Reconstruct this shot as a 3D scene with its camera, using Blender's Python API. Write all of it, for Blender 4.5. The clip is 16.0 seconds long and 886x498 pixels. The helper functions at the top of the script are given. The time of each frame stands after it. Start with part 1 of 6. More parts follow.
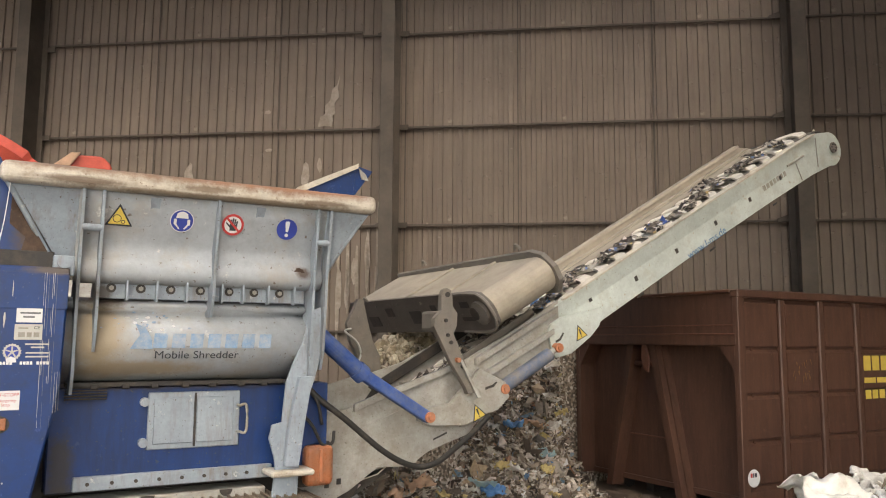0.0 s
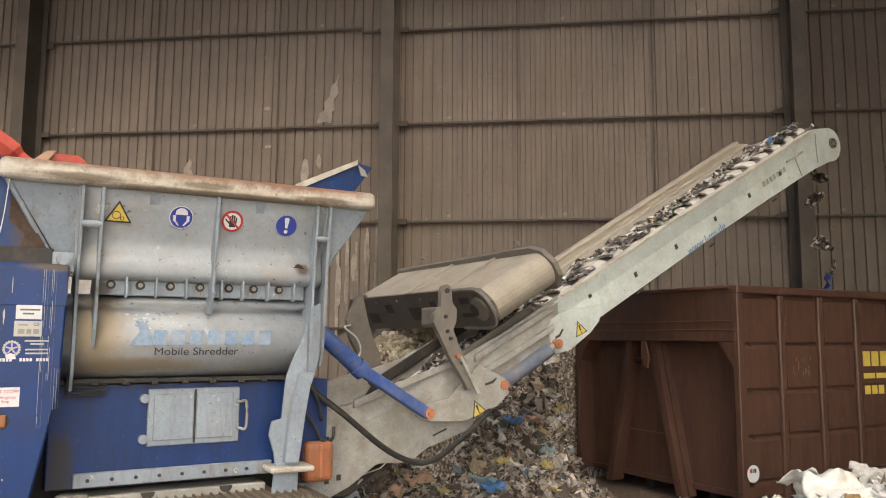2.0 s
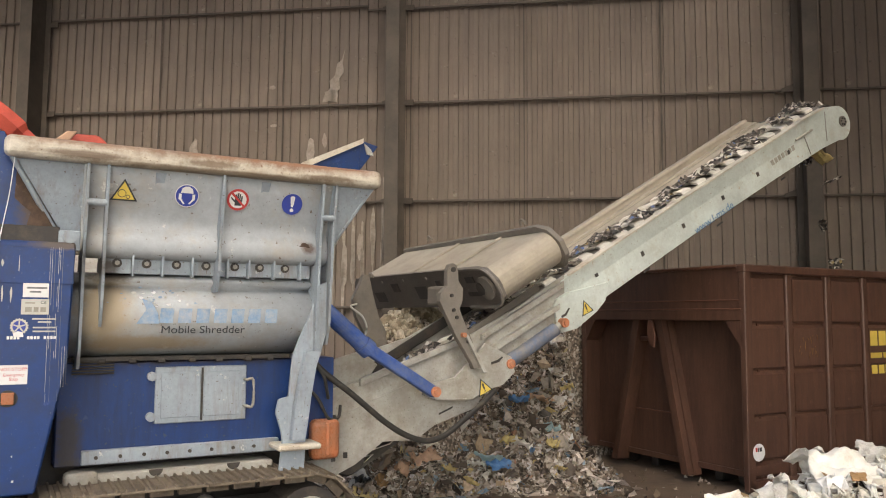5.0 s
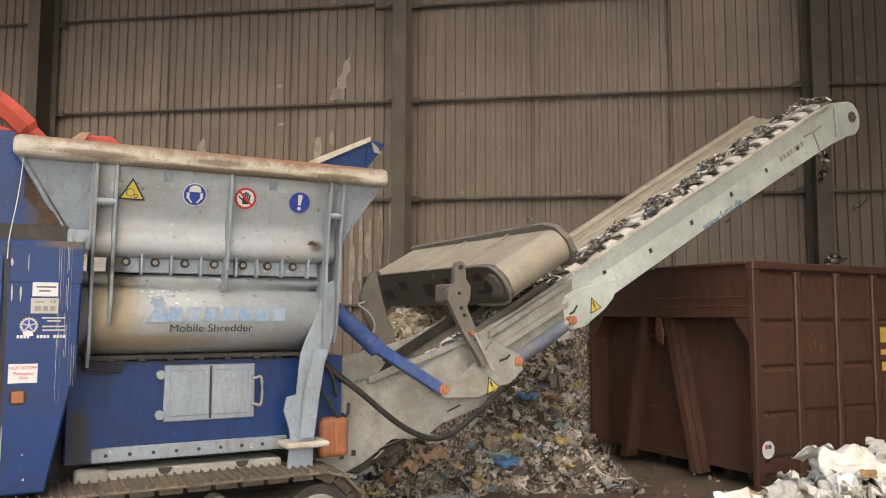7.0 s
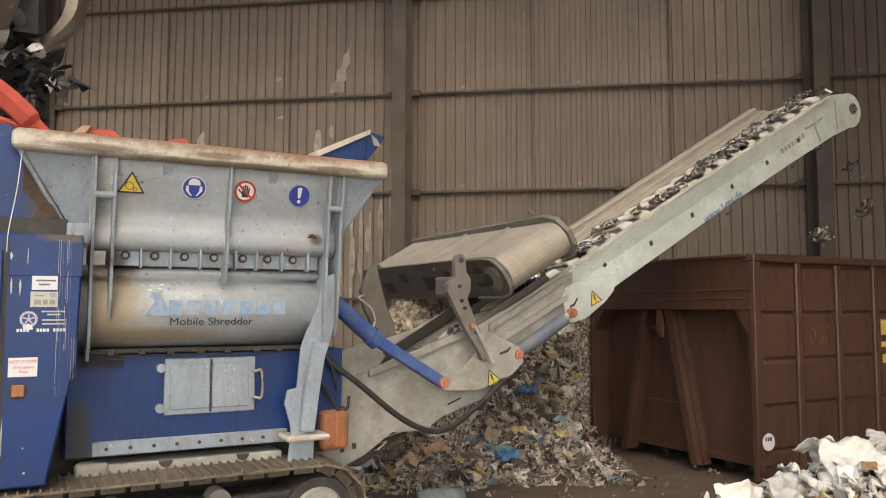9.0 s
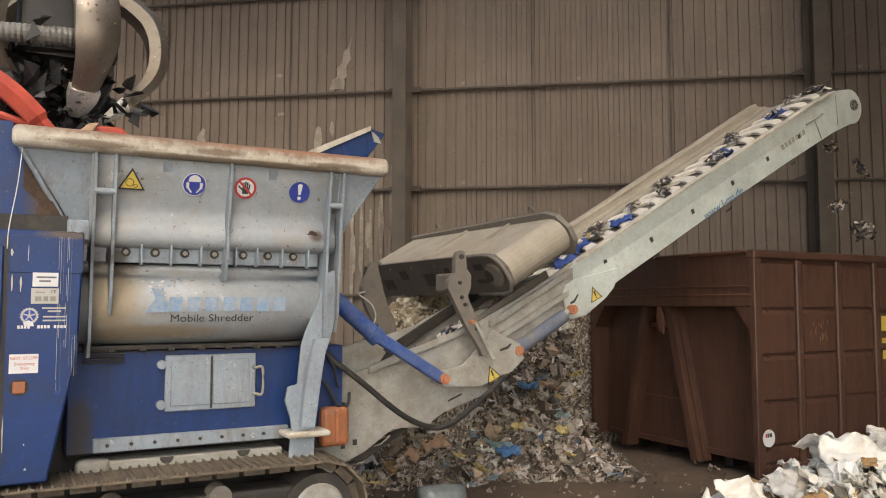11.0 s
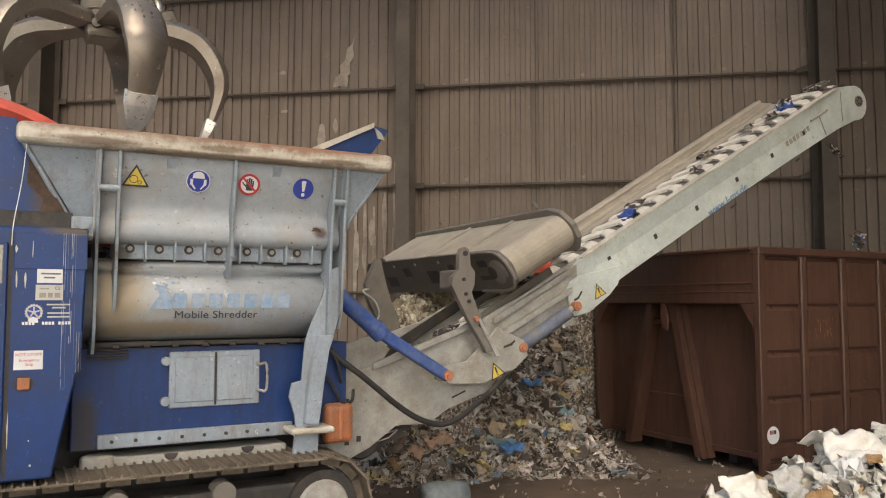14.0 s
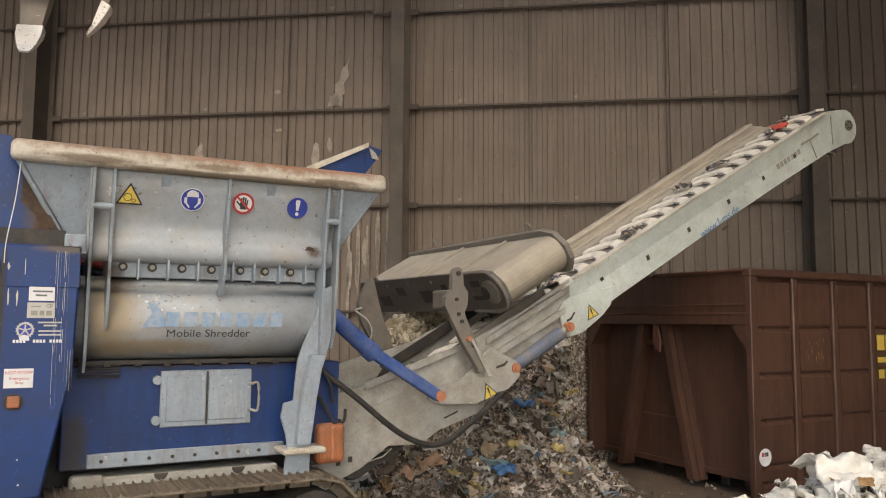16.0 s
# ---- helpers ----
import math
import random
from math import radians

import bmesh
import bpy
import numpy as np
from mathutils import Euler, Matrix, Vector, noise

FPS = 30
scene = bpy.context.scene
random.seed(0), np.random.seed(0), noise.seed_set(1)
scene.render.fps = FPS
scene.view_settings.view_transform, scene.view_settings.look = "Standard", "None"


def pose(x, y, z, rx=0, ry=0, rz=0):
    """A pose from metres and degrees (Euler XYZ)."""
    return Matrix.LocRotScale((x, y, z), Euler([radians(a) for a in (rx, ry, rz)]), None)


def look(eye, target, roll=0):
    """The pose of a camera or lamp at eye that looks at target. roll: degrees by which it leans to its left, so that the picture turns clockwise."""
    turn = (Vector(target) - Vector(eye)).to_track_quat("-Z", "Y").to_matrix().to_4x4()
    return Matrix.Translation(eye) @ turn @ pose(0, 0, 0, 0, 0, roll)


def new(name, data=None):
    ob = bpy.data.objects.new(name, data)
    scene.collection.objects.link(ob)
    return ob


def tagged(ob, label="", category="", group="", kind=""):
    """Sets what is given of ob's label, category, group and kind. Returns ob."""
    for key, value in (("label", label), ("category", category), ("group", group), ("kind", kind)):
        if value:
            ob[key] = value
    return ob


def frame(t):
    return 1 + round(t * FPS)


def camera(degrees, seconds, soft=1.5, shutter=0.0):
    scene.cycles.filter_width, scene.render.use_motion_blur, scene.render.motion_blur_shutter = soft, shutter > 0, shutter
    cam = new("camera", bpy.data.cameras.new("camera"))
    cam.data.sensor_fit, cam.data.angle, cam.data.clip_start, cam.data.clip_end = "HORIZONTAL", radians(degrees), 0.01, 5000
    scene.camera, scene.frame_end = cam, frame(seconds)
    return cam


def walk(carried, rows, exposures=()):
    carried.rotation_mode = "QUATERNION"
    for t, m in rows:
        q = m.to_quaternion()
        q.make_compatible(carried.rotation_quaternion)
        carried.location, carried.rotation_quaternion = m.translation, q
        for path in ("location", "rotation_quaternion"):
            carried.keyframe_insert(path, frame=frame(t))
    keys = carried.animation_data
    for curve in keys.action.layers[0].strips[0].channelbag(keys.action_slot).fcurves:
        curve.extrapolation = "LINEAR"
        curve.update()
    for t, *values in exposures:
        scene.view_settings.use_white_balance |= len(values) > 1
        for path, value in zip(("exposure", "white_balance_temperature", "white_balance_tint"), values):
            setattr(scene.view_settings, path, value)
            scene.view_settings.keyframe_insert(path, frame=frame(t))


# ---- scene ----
EV = 1.53
PATH = [
    (0, (-0.002, -0.035, 1.818), (0.1989, 9.8974, 2.9621), 0.36),
    (0.5, (0.002, -0.036, 1.816), (0.1816, 9.8981, 2.9433), 0.34),
    (1, (-0.002, -0.033, 1.815), (0.1730, 9.9043, 2.9151), 0.33),
    (1.5, (-0.001, -0.034, 1.817), (0.2036, 9.9041, 2.9092), 0.33),
    (2, (-0.001, -0.034, 1.817), (0.2047, 9.9030, 2.9152), 0.28),
    (2.5, (0.001, -0.038, 1.814), (0.1924, 9.9000, 2.9142), 0.29),
    (3, (-0.003, -0.036, 1.820), (0.1669, 9.9048, 2.8969), 0.35),
    (3.5, (-0.001, -0.033, 1.816), (0.1504, 9.9129, 2.8461), 0.33),
    (4, (-0.001, -0.022, 1.810), (0.1457, 9.9329, 2.7476), 0.36),
    (6.5, (-0.001, -0.015, 1.808), (0.0642, 9.9505, 2.6299), 0.18),
    (7, (0.000, -0.015, 1.808), (0.0353, 9.9511, 2.6277), 0.16),
    (7.5, (-0.006, -0.012, 1.808), (0.0200, 9.9570, 2.5963), 0.15),
    (8, (-0.001, -0.006, 1.804), (0.0135, 9.9643, 2.5728), 0.13),
    (8.5, (-0.003, -0.001, 1.804), (0.0265, 9.9698, 2.5654), 0.08),
    (9, (0.002, -0.004, 1.806), (0.0321, 9.9694, 2.5404), 0.05),
    (11.5, (0.004, -0.005, 1.803), (0.0201, 9.9718, 2.4842), -0.01),
    (12, (0.002, -0.003, 1.800), (-0.0114, 9.9747, 2.4609), -0.01),
    (12.5, (-0.000, -0.000, 1.800), (-0.0000, 9.9797, 2.4366), 0.03),
    (13, (0.005, -0.001, 1.799), (0.0162, 9.9801, 2.4086), 0.07),
    (13.5, (0.001, 0.006, 1.799), (0.0195, 9.9873, 2.4101), 0.08),
    (14, (-0.000, 0.000, 1.798), (-0.0188, 9.9785, 2.4596), 0.01),
    (14.5, (0.001, -0.000, 1.802), (-0.0430, 9.9720, 2.5446), -0.03),
    (15, (-0.003, -0.006, 1.801), (0.0203, 9.9593, 2.6320), 0.05),
    (15.5, (0.001, -0.012, 1.805), (0.0588, 9.9490, 2.6856), 0.23),
    (16, (-0.005, -0.011, 1.804), (0.0671, 9.9479, 2.7069), 0.36),
]
cam = camera(58.49, 16.0, soft=1.05)
walk(cam, [(t, look(eye, target, roll)) for t, eye, target, roll in PATH],
     exposures=[(0, EV + 0.23, 6900, 9), (8.5, EV + 0.16, 6900, 9), (12, EV + 0.02, 6900, 9), (16, EV, 6900, 9)])

# ---- daylight through the open front of the shed ----
world = bpy.data.worlds.new("sky")
world.use_nodes = True
scene.world = world
sky = world.node_tree.nodes.new("ShaderNodeTexSky")
sky.sky_type, sky.sun_disc = "NISHITA", False
sky.sun_elevation, sky.sun_rotation = radians(48), radians(175)
sky.air_density, sky.dust_density, sky.ozone_density = 1.0, 4.0, 0.6
world.node_tree.links.new(sky.outputs[0], world.node_tree.nodes["Background"].inputs[0])
world.node_tree.nodes["Background"].inputs[1].default_value = 0.15
sun = new("sun", bpy.data.lights.new("sun", "SUN"))
sun.data.energy, sun.data.angle, sun.data.color = 0.8, radians(40), (1.0, 0.95, 0.86)
sun.matrix_world = look((0.7, -8, 8.9), (0, 0, 0))


# ---- materials ----
def nodes_of(name):
    m = bpy.data.materials.new(name)
    m.use_nodes = True
    nt = m.node_tree
    return m, nt, nt.nodes["Principled BSDF"]


def mix_colour(nt, fac, a, b, blend="MIX"):
    n = nt.nodes.new("ShaderNodeMix")
    n.data_type, n.blend_type = "RGBA", blend
    for slot, v in ((0, fac), (6, a), (7, b)):
        if isinstance(v, bpy.types.NodeSocket):
            nt.links.new(v, n.inputs[slot])
        else:
            n.inputs[slot].default_value = (*v, 1) if isinstance(v, tuple) else v
    return n.outputs[2]


def noise_at(nt, scale, detail=4, rough=0.6, stretch=None, coords="Object"):
    tc = nt.nodes.new("ShaderNodeTexCoord")
    out = tc.outputs[coords]
    if stretch:
        mp = nt.nodes.new("ShaderNodeMapping")
        mp.inputs["Scale"].default_value = stretch
        nt.links.new(out, mp.inputs[0])
        out = mp.outputs[0]
    n = nt.nodes.new("ShaderNodeTexNoise")
    n.inputs["Scale"].default_value, n.inputs["Detail"].default_value, n.inputs["Roughness"].default_value = scale, detail, rough
    nt.links.new(out, n.inputs["Vector"])
    return n.outputs[0]


def ramp(nt, fac, stops, interp="LINEAR"):
    r = nt.nodes.new("ShaderNodeValToRGB")
    r.color_ramp.interpolation = interp
    e = r.color_ramp.elements
    while len(e) < len(stops):
        e.new(0.5)
    for k, (p, c) in zip(e, stops):
        k.position = p
        k.color = (*c, 1) if isinstance(c, tuple) else (c, c, c, 1)
    nt.links.new(fac, r.inputs[0])
    return r.outputs[0]


def fade(nt, value):
    """1 inside a stain or painted shade, 0 outside, with a soft ragged edge."""
    r = nt.nodes.new("ShaderNodeMapRange")
    r.inputs["From Min"].default_value, r.inputs["From Max"].default_value = 1.15, 1.75
    r.inputs["To Min"].default_value, r.inputs["To Max"].default_value = 0.85, 0.0
    nt.links.new(value, r.inputs["Value"])
    return r.outputs[0]


def bumped(nt, bsdf, height, strength, dist=0.01):
    b = nt.nodes.new("ShaderNodeBump")
    b.inputs["Strength"].default_value, b.inputs["Distance"].default_value = strength, dist
    nt.links.new(height, b.inputs["Height"])
    nt.links.new(b.outputs[0], bsdf.inputs["Normal"])


def surface(name, base, rough=0.6, metal=0.0, vary=0.25, scale=2.5, dirt=None, dirty=0.45, streak=False, worn=None, bump=0.15, per_piece=0.0, specks=None, stains_shade=()):
    """Paint, metal or plastic with broad and fine variation, dirt in streaks or patches, and small worn spots."""
    m, nt, b = nodes_of(name)
    n1, n2 = noise_at(nt, scale, 5, 0.65), noise_at(nt, scale * 14, 4, 0.7)
    lo, hi = tuple(c * (1 - vary) for c in base), tuple(min(1, c * (1 + vary)) for c in base)
    col = mix_colour(nt, ramp(nt, n1, [(0.3, 0.0), (0.7, 1.0)]), lo, hi)
    col = mix_colour(nt, 0.35, col, ramp(nt, n2, [(0.3, lo), (0.7, hi)]))
    if dirt:
        d = noise_at(nt, scale * 1.3, 6, 0.75, (3.2, 3.2, 0.45) if streak else None)
        col = mix_colour(nt, ramp(nt, d, [(1 - dirty - 0.12, 0.0), (1 - dirty + 0.2, 1.0)]), col, dirt)
    if specks:
        d = noise_at(nt, scale * 22, 3, 0.6)
        col = mix_colour(nt, ramp(nt, d, [(0.66, 0.0), (0.70, 0.85)]), col, specks)
    if worn:
        d = noise_at(nt, scale * 5, 5, 0.7)
        col = mix_colour(nt, ramp(nt, d, [(0.64, 0.0), (0.70, 1.0)]), col, worn)
    for centre, size, colour in stains_shade:
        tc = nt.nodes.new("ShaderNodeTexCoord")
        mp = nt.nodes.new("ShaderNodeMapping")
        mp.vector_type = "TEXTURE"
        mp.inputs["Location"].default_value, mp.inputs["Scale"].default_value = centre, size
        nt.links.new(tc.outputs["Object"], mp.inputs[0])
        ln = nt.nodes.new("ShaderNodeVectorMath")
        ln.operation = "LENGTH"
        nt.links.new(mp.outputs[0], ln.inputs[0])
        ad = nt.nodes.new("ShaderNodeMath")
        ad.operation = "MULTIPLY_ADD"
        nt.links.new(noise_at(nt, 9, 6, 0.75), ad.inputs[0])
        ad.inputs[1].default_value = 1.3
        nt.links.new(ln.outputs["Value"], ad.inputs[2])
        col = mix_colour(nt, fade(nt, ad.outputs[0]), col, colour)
    if per_piece:
        oi = nt.nodes.new("ShaderNodeObjectInfo")
        col = mix_colour(nt, per_piece, col, ramp(nt, oi.outputs["Random"], [(0, 0.35), (1, 1.0)]), "MULTIPLY")
    nt.links.new(col, b.inputs["Base Color"])
    b.inputs["Metallic"].default_value = metal
    nt.links.new(ramp(nt, n2, [(0.25, max(0.05, rough - 0.12)), (0.75, min(1, rough + 0.12))]), b.inputs["Roughness"])
    bumped(nt, b, n2, bump)
    return m


def flakes_material(name, stops, rough=0.7):
    """Many small pieces in one heap, each with its own colour."""
    m, nt, b = nodes_of(name)
    g = nt.nodes.new("ShaderNodeNewGeometry")
    col = ramp(nt, g.outputs["Random Per Island"], stops, "CONSTANT")
    col = mix_colour(nt, 0.6, col, ramp(nt, noise_at(nt, 30, 4), [(0.3, 0.45), (0.7, 1.0)]), "MULTIPLY")
    nt.links.new(col, b.inputs["Base Color"])
    b.inputs["Roughness"].default_value = rough
    bumped(nt, b, noise_at(nt, 60, 3), 0.3)
    return m


GREY = surface("grey_machine_paint", (0.285, 0.335, 0.385), 0.5, dirt=(0.19, 0.155, 0.115), dirty=0.38, scale=2.6, streak=True, worn=(0.54, 0.55, 0.54), bump=0.08, specks=(0.12, 0.09, 0.07),
               stains_shade=(((-0.55, 0.25, 2.12), (0.10, 0.3, 0.20), (0.055, 0.042, 0.03)), ((-0.46, 0.25, 2.10), (0.09, 0.2, 0.07), (0.07, 0.055, 0.04))))
DRUM = surface("dusty_grey_paint", (0.365, 0.40, 0.43), 0.42, dirt=(0.36, 0.305, 0.225), dirty=0.40, scale=1.5, worn=(0.58, 0.58, 0.56), bump=0.10, specks=(0.15, 0.11, 0.08),
               stains_shade=(((-0.46, 0.2, 1.84), (0.20, 0.4, 0.28), (0.36, 0.29, 0.19)), ((-0.42, 0.2, 2.06), (0.16, 0.3, 0.06), (0.06, 0.045, 0.03)), ((-0.2, 0.25, 1.62), (0.5, 0.3, 0.06), (0.30, 0.24, 0.16)), ((0.86, 0.2, 2.28), (0.07, 0.2, 0.05), (0.09, 0.05, 0.03))))
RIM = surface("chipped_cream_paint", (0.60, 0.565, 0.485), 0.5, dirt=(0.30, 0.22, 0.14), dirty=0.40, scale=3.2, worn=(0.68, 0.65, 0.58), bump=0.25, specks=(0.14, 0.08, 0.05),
              stains_shade=(((0.0, 0.05, 2.875), (0.8, 0.3, 0.085), (0.20, 0.11, 0.06)), ((0.8, 0.05, 2.87), (0.7, 0.3, 0.085), (0.21, 0.10, 0.055)), ((-0.7, 0.05, 2.875), (0.6, 0.3, 0.065), (0.22, 0.13, 0.08)), ((0.3, 0.0, 2.74), (1.1, 0.3, 0.025), (0.20, 0.15, 0.10)), ((-0.62, 0.0, 2.775), (0.30, 0.3, 0.03), (0.15, 0.10, 0.065)), ((0.12, 0.0, 2.79), (0.22, 0.3, 0.03), (0.17, 0.115, 0.07)), ((0.95, 0.0, 2.77), (0.26, 0.3, 0.022), (0.16, 0.11, 0.07)), ((0.62, 0.03, 2.86), (0.75, 0.3, 0.03), (0.30, 0.15, 0.08))))
CONV = surface("pale_conveyor_paint", (0.52, 0.575, 0.55), 0.5, dirt=(0.38, 0.35, 0.27), dirty=0.36, scale=2.2, worn=(0.42, 0.38, 0.29), bump=0.06, specks=(0.30, 0.27, 0.21))
FRAME = surface("dusty_grey_steel", (0.39, 0.39, 0.365), 0.65, dirt=(0.26, 0.235, 0.19), dirty=0.5, scale=3.5, worn=(0.44, 0.42, 0.37), bump=0.2, specks=(0.12, 0.10, 0.08))
BLUE = surface("scuffed_blue_paint", (0.005, 0.038, 0.165), 0.42, dirt=(0.020, 0.032, 0.075), dirty=0.45, scale=2.2, worn=(0.045, 0.085, 0.25), bump=0.06, specks=(0.08, 0.11, 0.19),
               stains_shade=(((-0.86, 0.16, 2.42), (0.12, 0.1, 0.22), (0.07, 0.045, 0.03)), ((-0.72, 0.0, 2.22), (0.2, 0.2, 0.035), (0.13, 0.10, 0.07))))
# grime, plus shade painted below the housing and at left and bottom
GRIMY_SHADED_BLUE = surface("grimy_blue_paint", (0.004, 0.035, 0.155), 0.5, dirt=(0.009, 0.022, 0.070), dirty=0.45, scale=1.6, streak=True, worn=(0.03, 0.06, 0.16), bump=0.08, specks=(0.05, 0.06, 0.09),
                    stains_shade=(((-0.62, 0.39, 1.0), (0.10, 0.5, 0.24), (0.035, 0.03, 0.028)), ((0.2, 0.39, 1.52), (1.1, 0.5, 0.05), (0.03, 0.028, 0.03)), ((0.0, 0.39, 0.86), (0.9, 0.5, 0.05), (0.04, 0.035, 0.032))))
BLUE_ROD = surface("bright_blue_paint", (0.035, 0.09, 0.32), 0.55, dirt=(0.14, 0.17, 0.24), dirty=0.45, scale=4)
SLATE = surface("dusty_blue_grey_paint", (0.12, 0.15, 0.22), 0.55, dirt=(0.25, 0.22, 0.17), dirty=0.45, scale=4)
RUST = surface("bare_rusty_steel", (0.060, 0.036, 0.024), 0.75, dirt=(0.11, 0.065, 0.04), dirty=0.45, scale=9, worn=(0.2, 0.17, 0.14), bump=0.4)
# dark steel; also stands for the shade in gaps and recesses
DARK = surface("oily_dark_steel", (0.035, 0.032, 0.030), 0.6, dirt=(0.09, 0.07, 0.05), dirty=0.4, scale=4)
DUSTY = surface("dust_covered_steel", (0.165, 0.152, 0.134), 0.75, dirt=(0.21, 0.185, 0.15), dirty=0.47, scale=6, worn=(0.27, 0.245, 0.21), bump=0.35, specks=(0.06, 0.055, 0.05))
PLATE_GREY = surface("greasy_grey_steel", (0.115, 0.10, 0.088), 0.6, dirt=(0.10, 0.09, 0.08), dirty=0.45, scale=5, worn=(0.30, 0.28, 0.25), bump=0.3, specks=(0.07, 0.06, 0.055))
RUBBER = surface("dusty_rubber_belt", (0.33, 0.295, 0.24), 0.75, dirt=(0.41, 0.365, 0.295), dirty=0.5, scale=3, bump=0.1)
BELT = surface("worn_dusty_belt", (0.20, 0.18, 0.155), 0.8, dirt=(0.11, 0.095, 0.08), dirty=0.42, scale=5)
CLEAT = surface("pale_rubber_cleat", (0.74, 0.70, 0.63), 0.75, dirt=(0.5, 0.45, 0.38), dirty=0.35, scale=8)
HOSE = surface("black_hose_rubber", (0.03, 0.029, 0.027), 0.5, dirt=(0.12, 0.10, 0.08), dirty=0.35, scale=6)
TRACK = surface("muddy_track_steel", (0.16, 0.13, 0.10), 0.7, dirt=(0.25, 0.20, 0.14), dirty=0.5, scale=5, worn=(0.36, 0.33, 0.28), bump=0.4, per_piece=0.3)
STEEL = surface("worn_bright_steel", (0.45, 0.43, 0.40), 0.35, 0.8, dirt=(0.20, 0.15, 0.11), dirty=0.4, scale=5)
TINE = surface("worn_tine_steel", (0.27, 0.24, 0.205), 0.36, 0.65, dirt=(0.24, 0.175, 0.135), dirty=0.40, scale=2.2, worn=(0.62, 0.58, 0.53), bump=0.05)
BRIGHT = surface("ground_bright_steel", (0.78, 0.76, 0.72), 0.33, 0.55, vary=0.1, dirt=(0.45, 0.40, 0.34), dirty=0.35, scale=2.5, bump=0.0)
ORANGE = surface("orange_pin_paint", (0.52, 0.19, 0.09), 0.6, dirt=(0.34, 0.20, 0.13), dirty=0.45, scale=12)
RED = surface("red_scrap_plastic", (0.52, 0.085, 0.055), 0.5, dirt=(0.38, 0.06, 0.04), dirty=0.35, scale=6)
SKIP = surface("brown_skip_paint", (0.098, 0.049, 0.033), 0.42, dirt=(0.048, 0.024, 0.018), dirty=0.47, scale=1.9, streak=True, worn=(0.11, 0.055, 0.04), bump=0.15, specks=(0.13, 0.075, 0.058))
SKIP_EDGE = surface("worn_skip_edge", (0.13, 0.058, 0.038), 0.45, dirt=(0.08, 0.04, 0.028), dirty=0.4, scale=3)
CLAD = surface("grimy_wall_cladding", (0.180, 0.145, 0.116), 0.75, dirt=(0.145, 0.118, 0.095), dirty=0.5, scale=0.8, streak=True, worn=(0.255, 0.22, 0.185), bump=0.12, per_piece=0.16, specks=(0.10, 0.08, 0.065))
COLUMN = surface("dark_column_steel", (0.085, 0.070, 0.055), 0.75, dirt=(0.05, 0.042, 0.035), dirty=0.45, scale=1.5)
FLAKED = surface("flaked_pale_patch", (0.37, 0.33, 0.285), 0.8, dirt=(0.23, 0.195, 0.16), dirty=0.55, scale=6)
FLOOR = surface("dirty_concrete_floor", (0.145, 0.105, 0.075), 0.85, dirt=(0.085, 0.062, 0.045), dirty=0.5, scale=0.8, worn=(0.21, 0.165, 0.125), bump=0.5)
BOUNCE = surface("pale_concrete_yard", (0.42, 0.395, 0.36), 0.85, dirt=(0.30, 0.275, 0.24), dirty=0.45, scale=0.5, bump=0.3)
ROOF = surface("roof_sheet", (0.20, 0.18, 0.15), 0.8, scale=1)
WHITE = surface("white_label", (0.72, 0.73, 0.74), 0.45, vary=0.08, dirt=(0.5, 0.48, 0.44), dirty=0.3, scale=9, bump=0.02)
PALE = surface("pale_grey_label", (0.50, 0.50, 0.47), 0.5, vary=0.1, dirt=(0.4, 0.37, 0.32), dirty=0.35, scale=9, bump=0.02)
INK = surface("dark_print", (0.035, 0.04, 0.05), 0.5, vary=0.2, scale=20, bump=0.02)
GREYPRINT = surface("faded_grey_print", (0.16, 0.17, 0.18), 0.5, vary=0.3, scale=20, bump=0.02)
SIGNBLUE = surface("sign_blue", (0.035, 0.06, 0.33), 0.45, vary=0.1, scale=10, bump=0.02)
SKYBLUE = surface("faded_sky_blue_print", (0.20, 0.33, 0.50), 0.5, vary=0.2, dirt=(0.40, 0.43, 0.46), dirty=0.50, scale=14, bump=0.02)
WEBBLUE = surface("web_blue_print", (0.06, 0.17, 0.34), 0.5, vary=0.15, scale=14, bump=0.02)
SIGNRED = surface("sign_red", (0.50, 0.05, 0.05), 0.45, vary=0.1, scale=10, bump=0.02)
YELLOW = surface("sign_yellow", (0.66, 0.50, 0.10), 0.5, vary=0.12, scale=12, bump=0.02)
AMBER = surface("amber_lens", (0.40, 0.145, 0.065), 0.3, vary=0.2, dirt=(0.24, 0.13, 0.08), dirty=0.45, scale=8, bump=0.05)
BLACKWASTE = surface("black_plastic_scrap", (0.018, 0.018, 0.019), 0.35, vary=0.4, dirt=(0.07, 0.065, 0.06), dirty=0.3, scale=9, bump=0.3)
GREYHOSE = surface("grey_corrugated_plastic", (0.20, 0.20, 0.19), 0.45, dirt=(0.1, 0.09, 0.08), dirty=0.4, scale=6)
CLEAR = surface("cloudy_clear_plastic", (0.20, 0.235, 0.25), 0.15, vary=0.3, dirt=(0.13, 0.12, 0.10), dirty=0.4, scale=7, bump=0.3)
BAG = surface("white_film", (0.80, 0.775, 0.71), 0.42, vary=0.10, dirt=(0.58, 0.51, 0.41), dirty=0.40, scale=6, bump=0.3)
WHITEPIECE = surface("white_board", (0.80, 0.79, 0.77), 0.5, vary=0.06, dirt=(0.6, 0.56, 0.5), dirty=0.25, scale=5, bump=0.1)
PALESACK = surface("cream_sack", (0.62, 0.57, 0.48), 0.7, vary=0.12, dirt=(0.42, 0.35, 0.26), dirty=0.4, scale=8, bump=0.3)
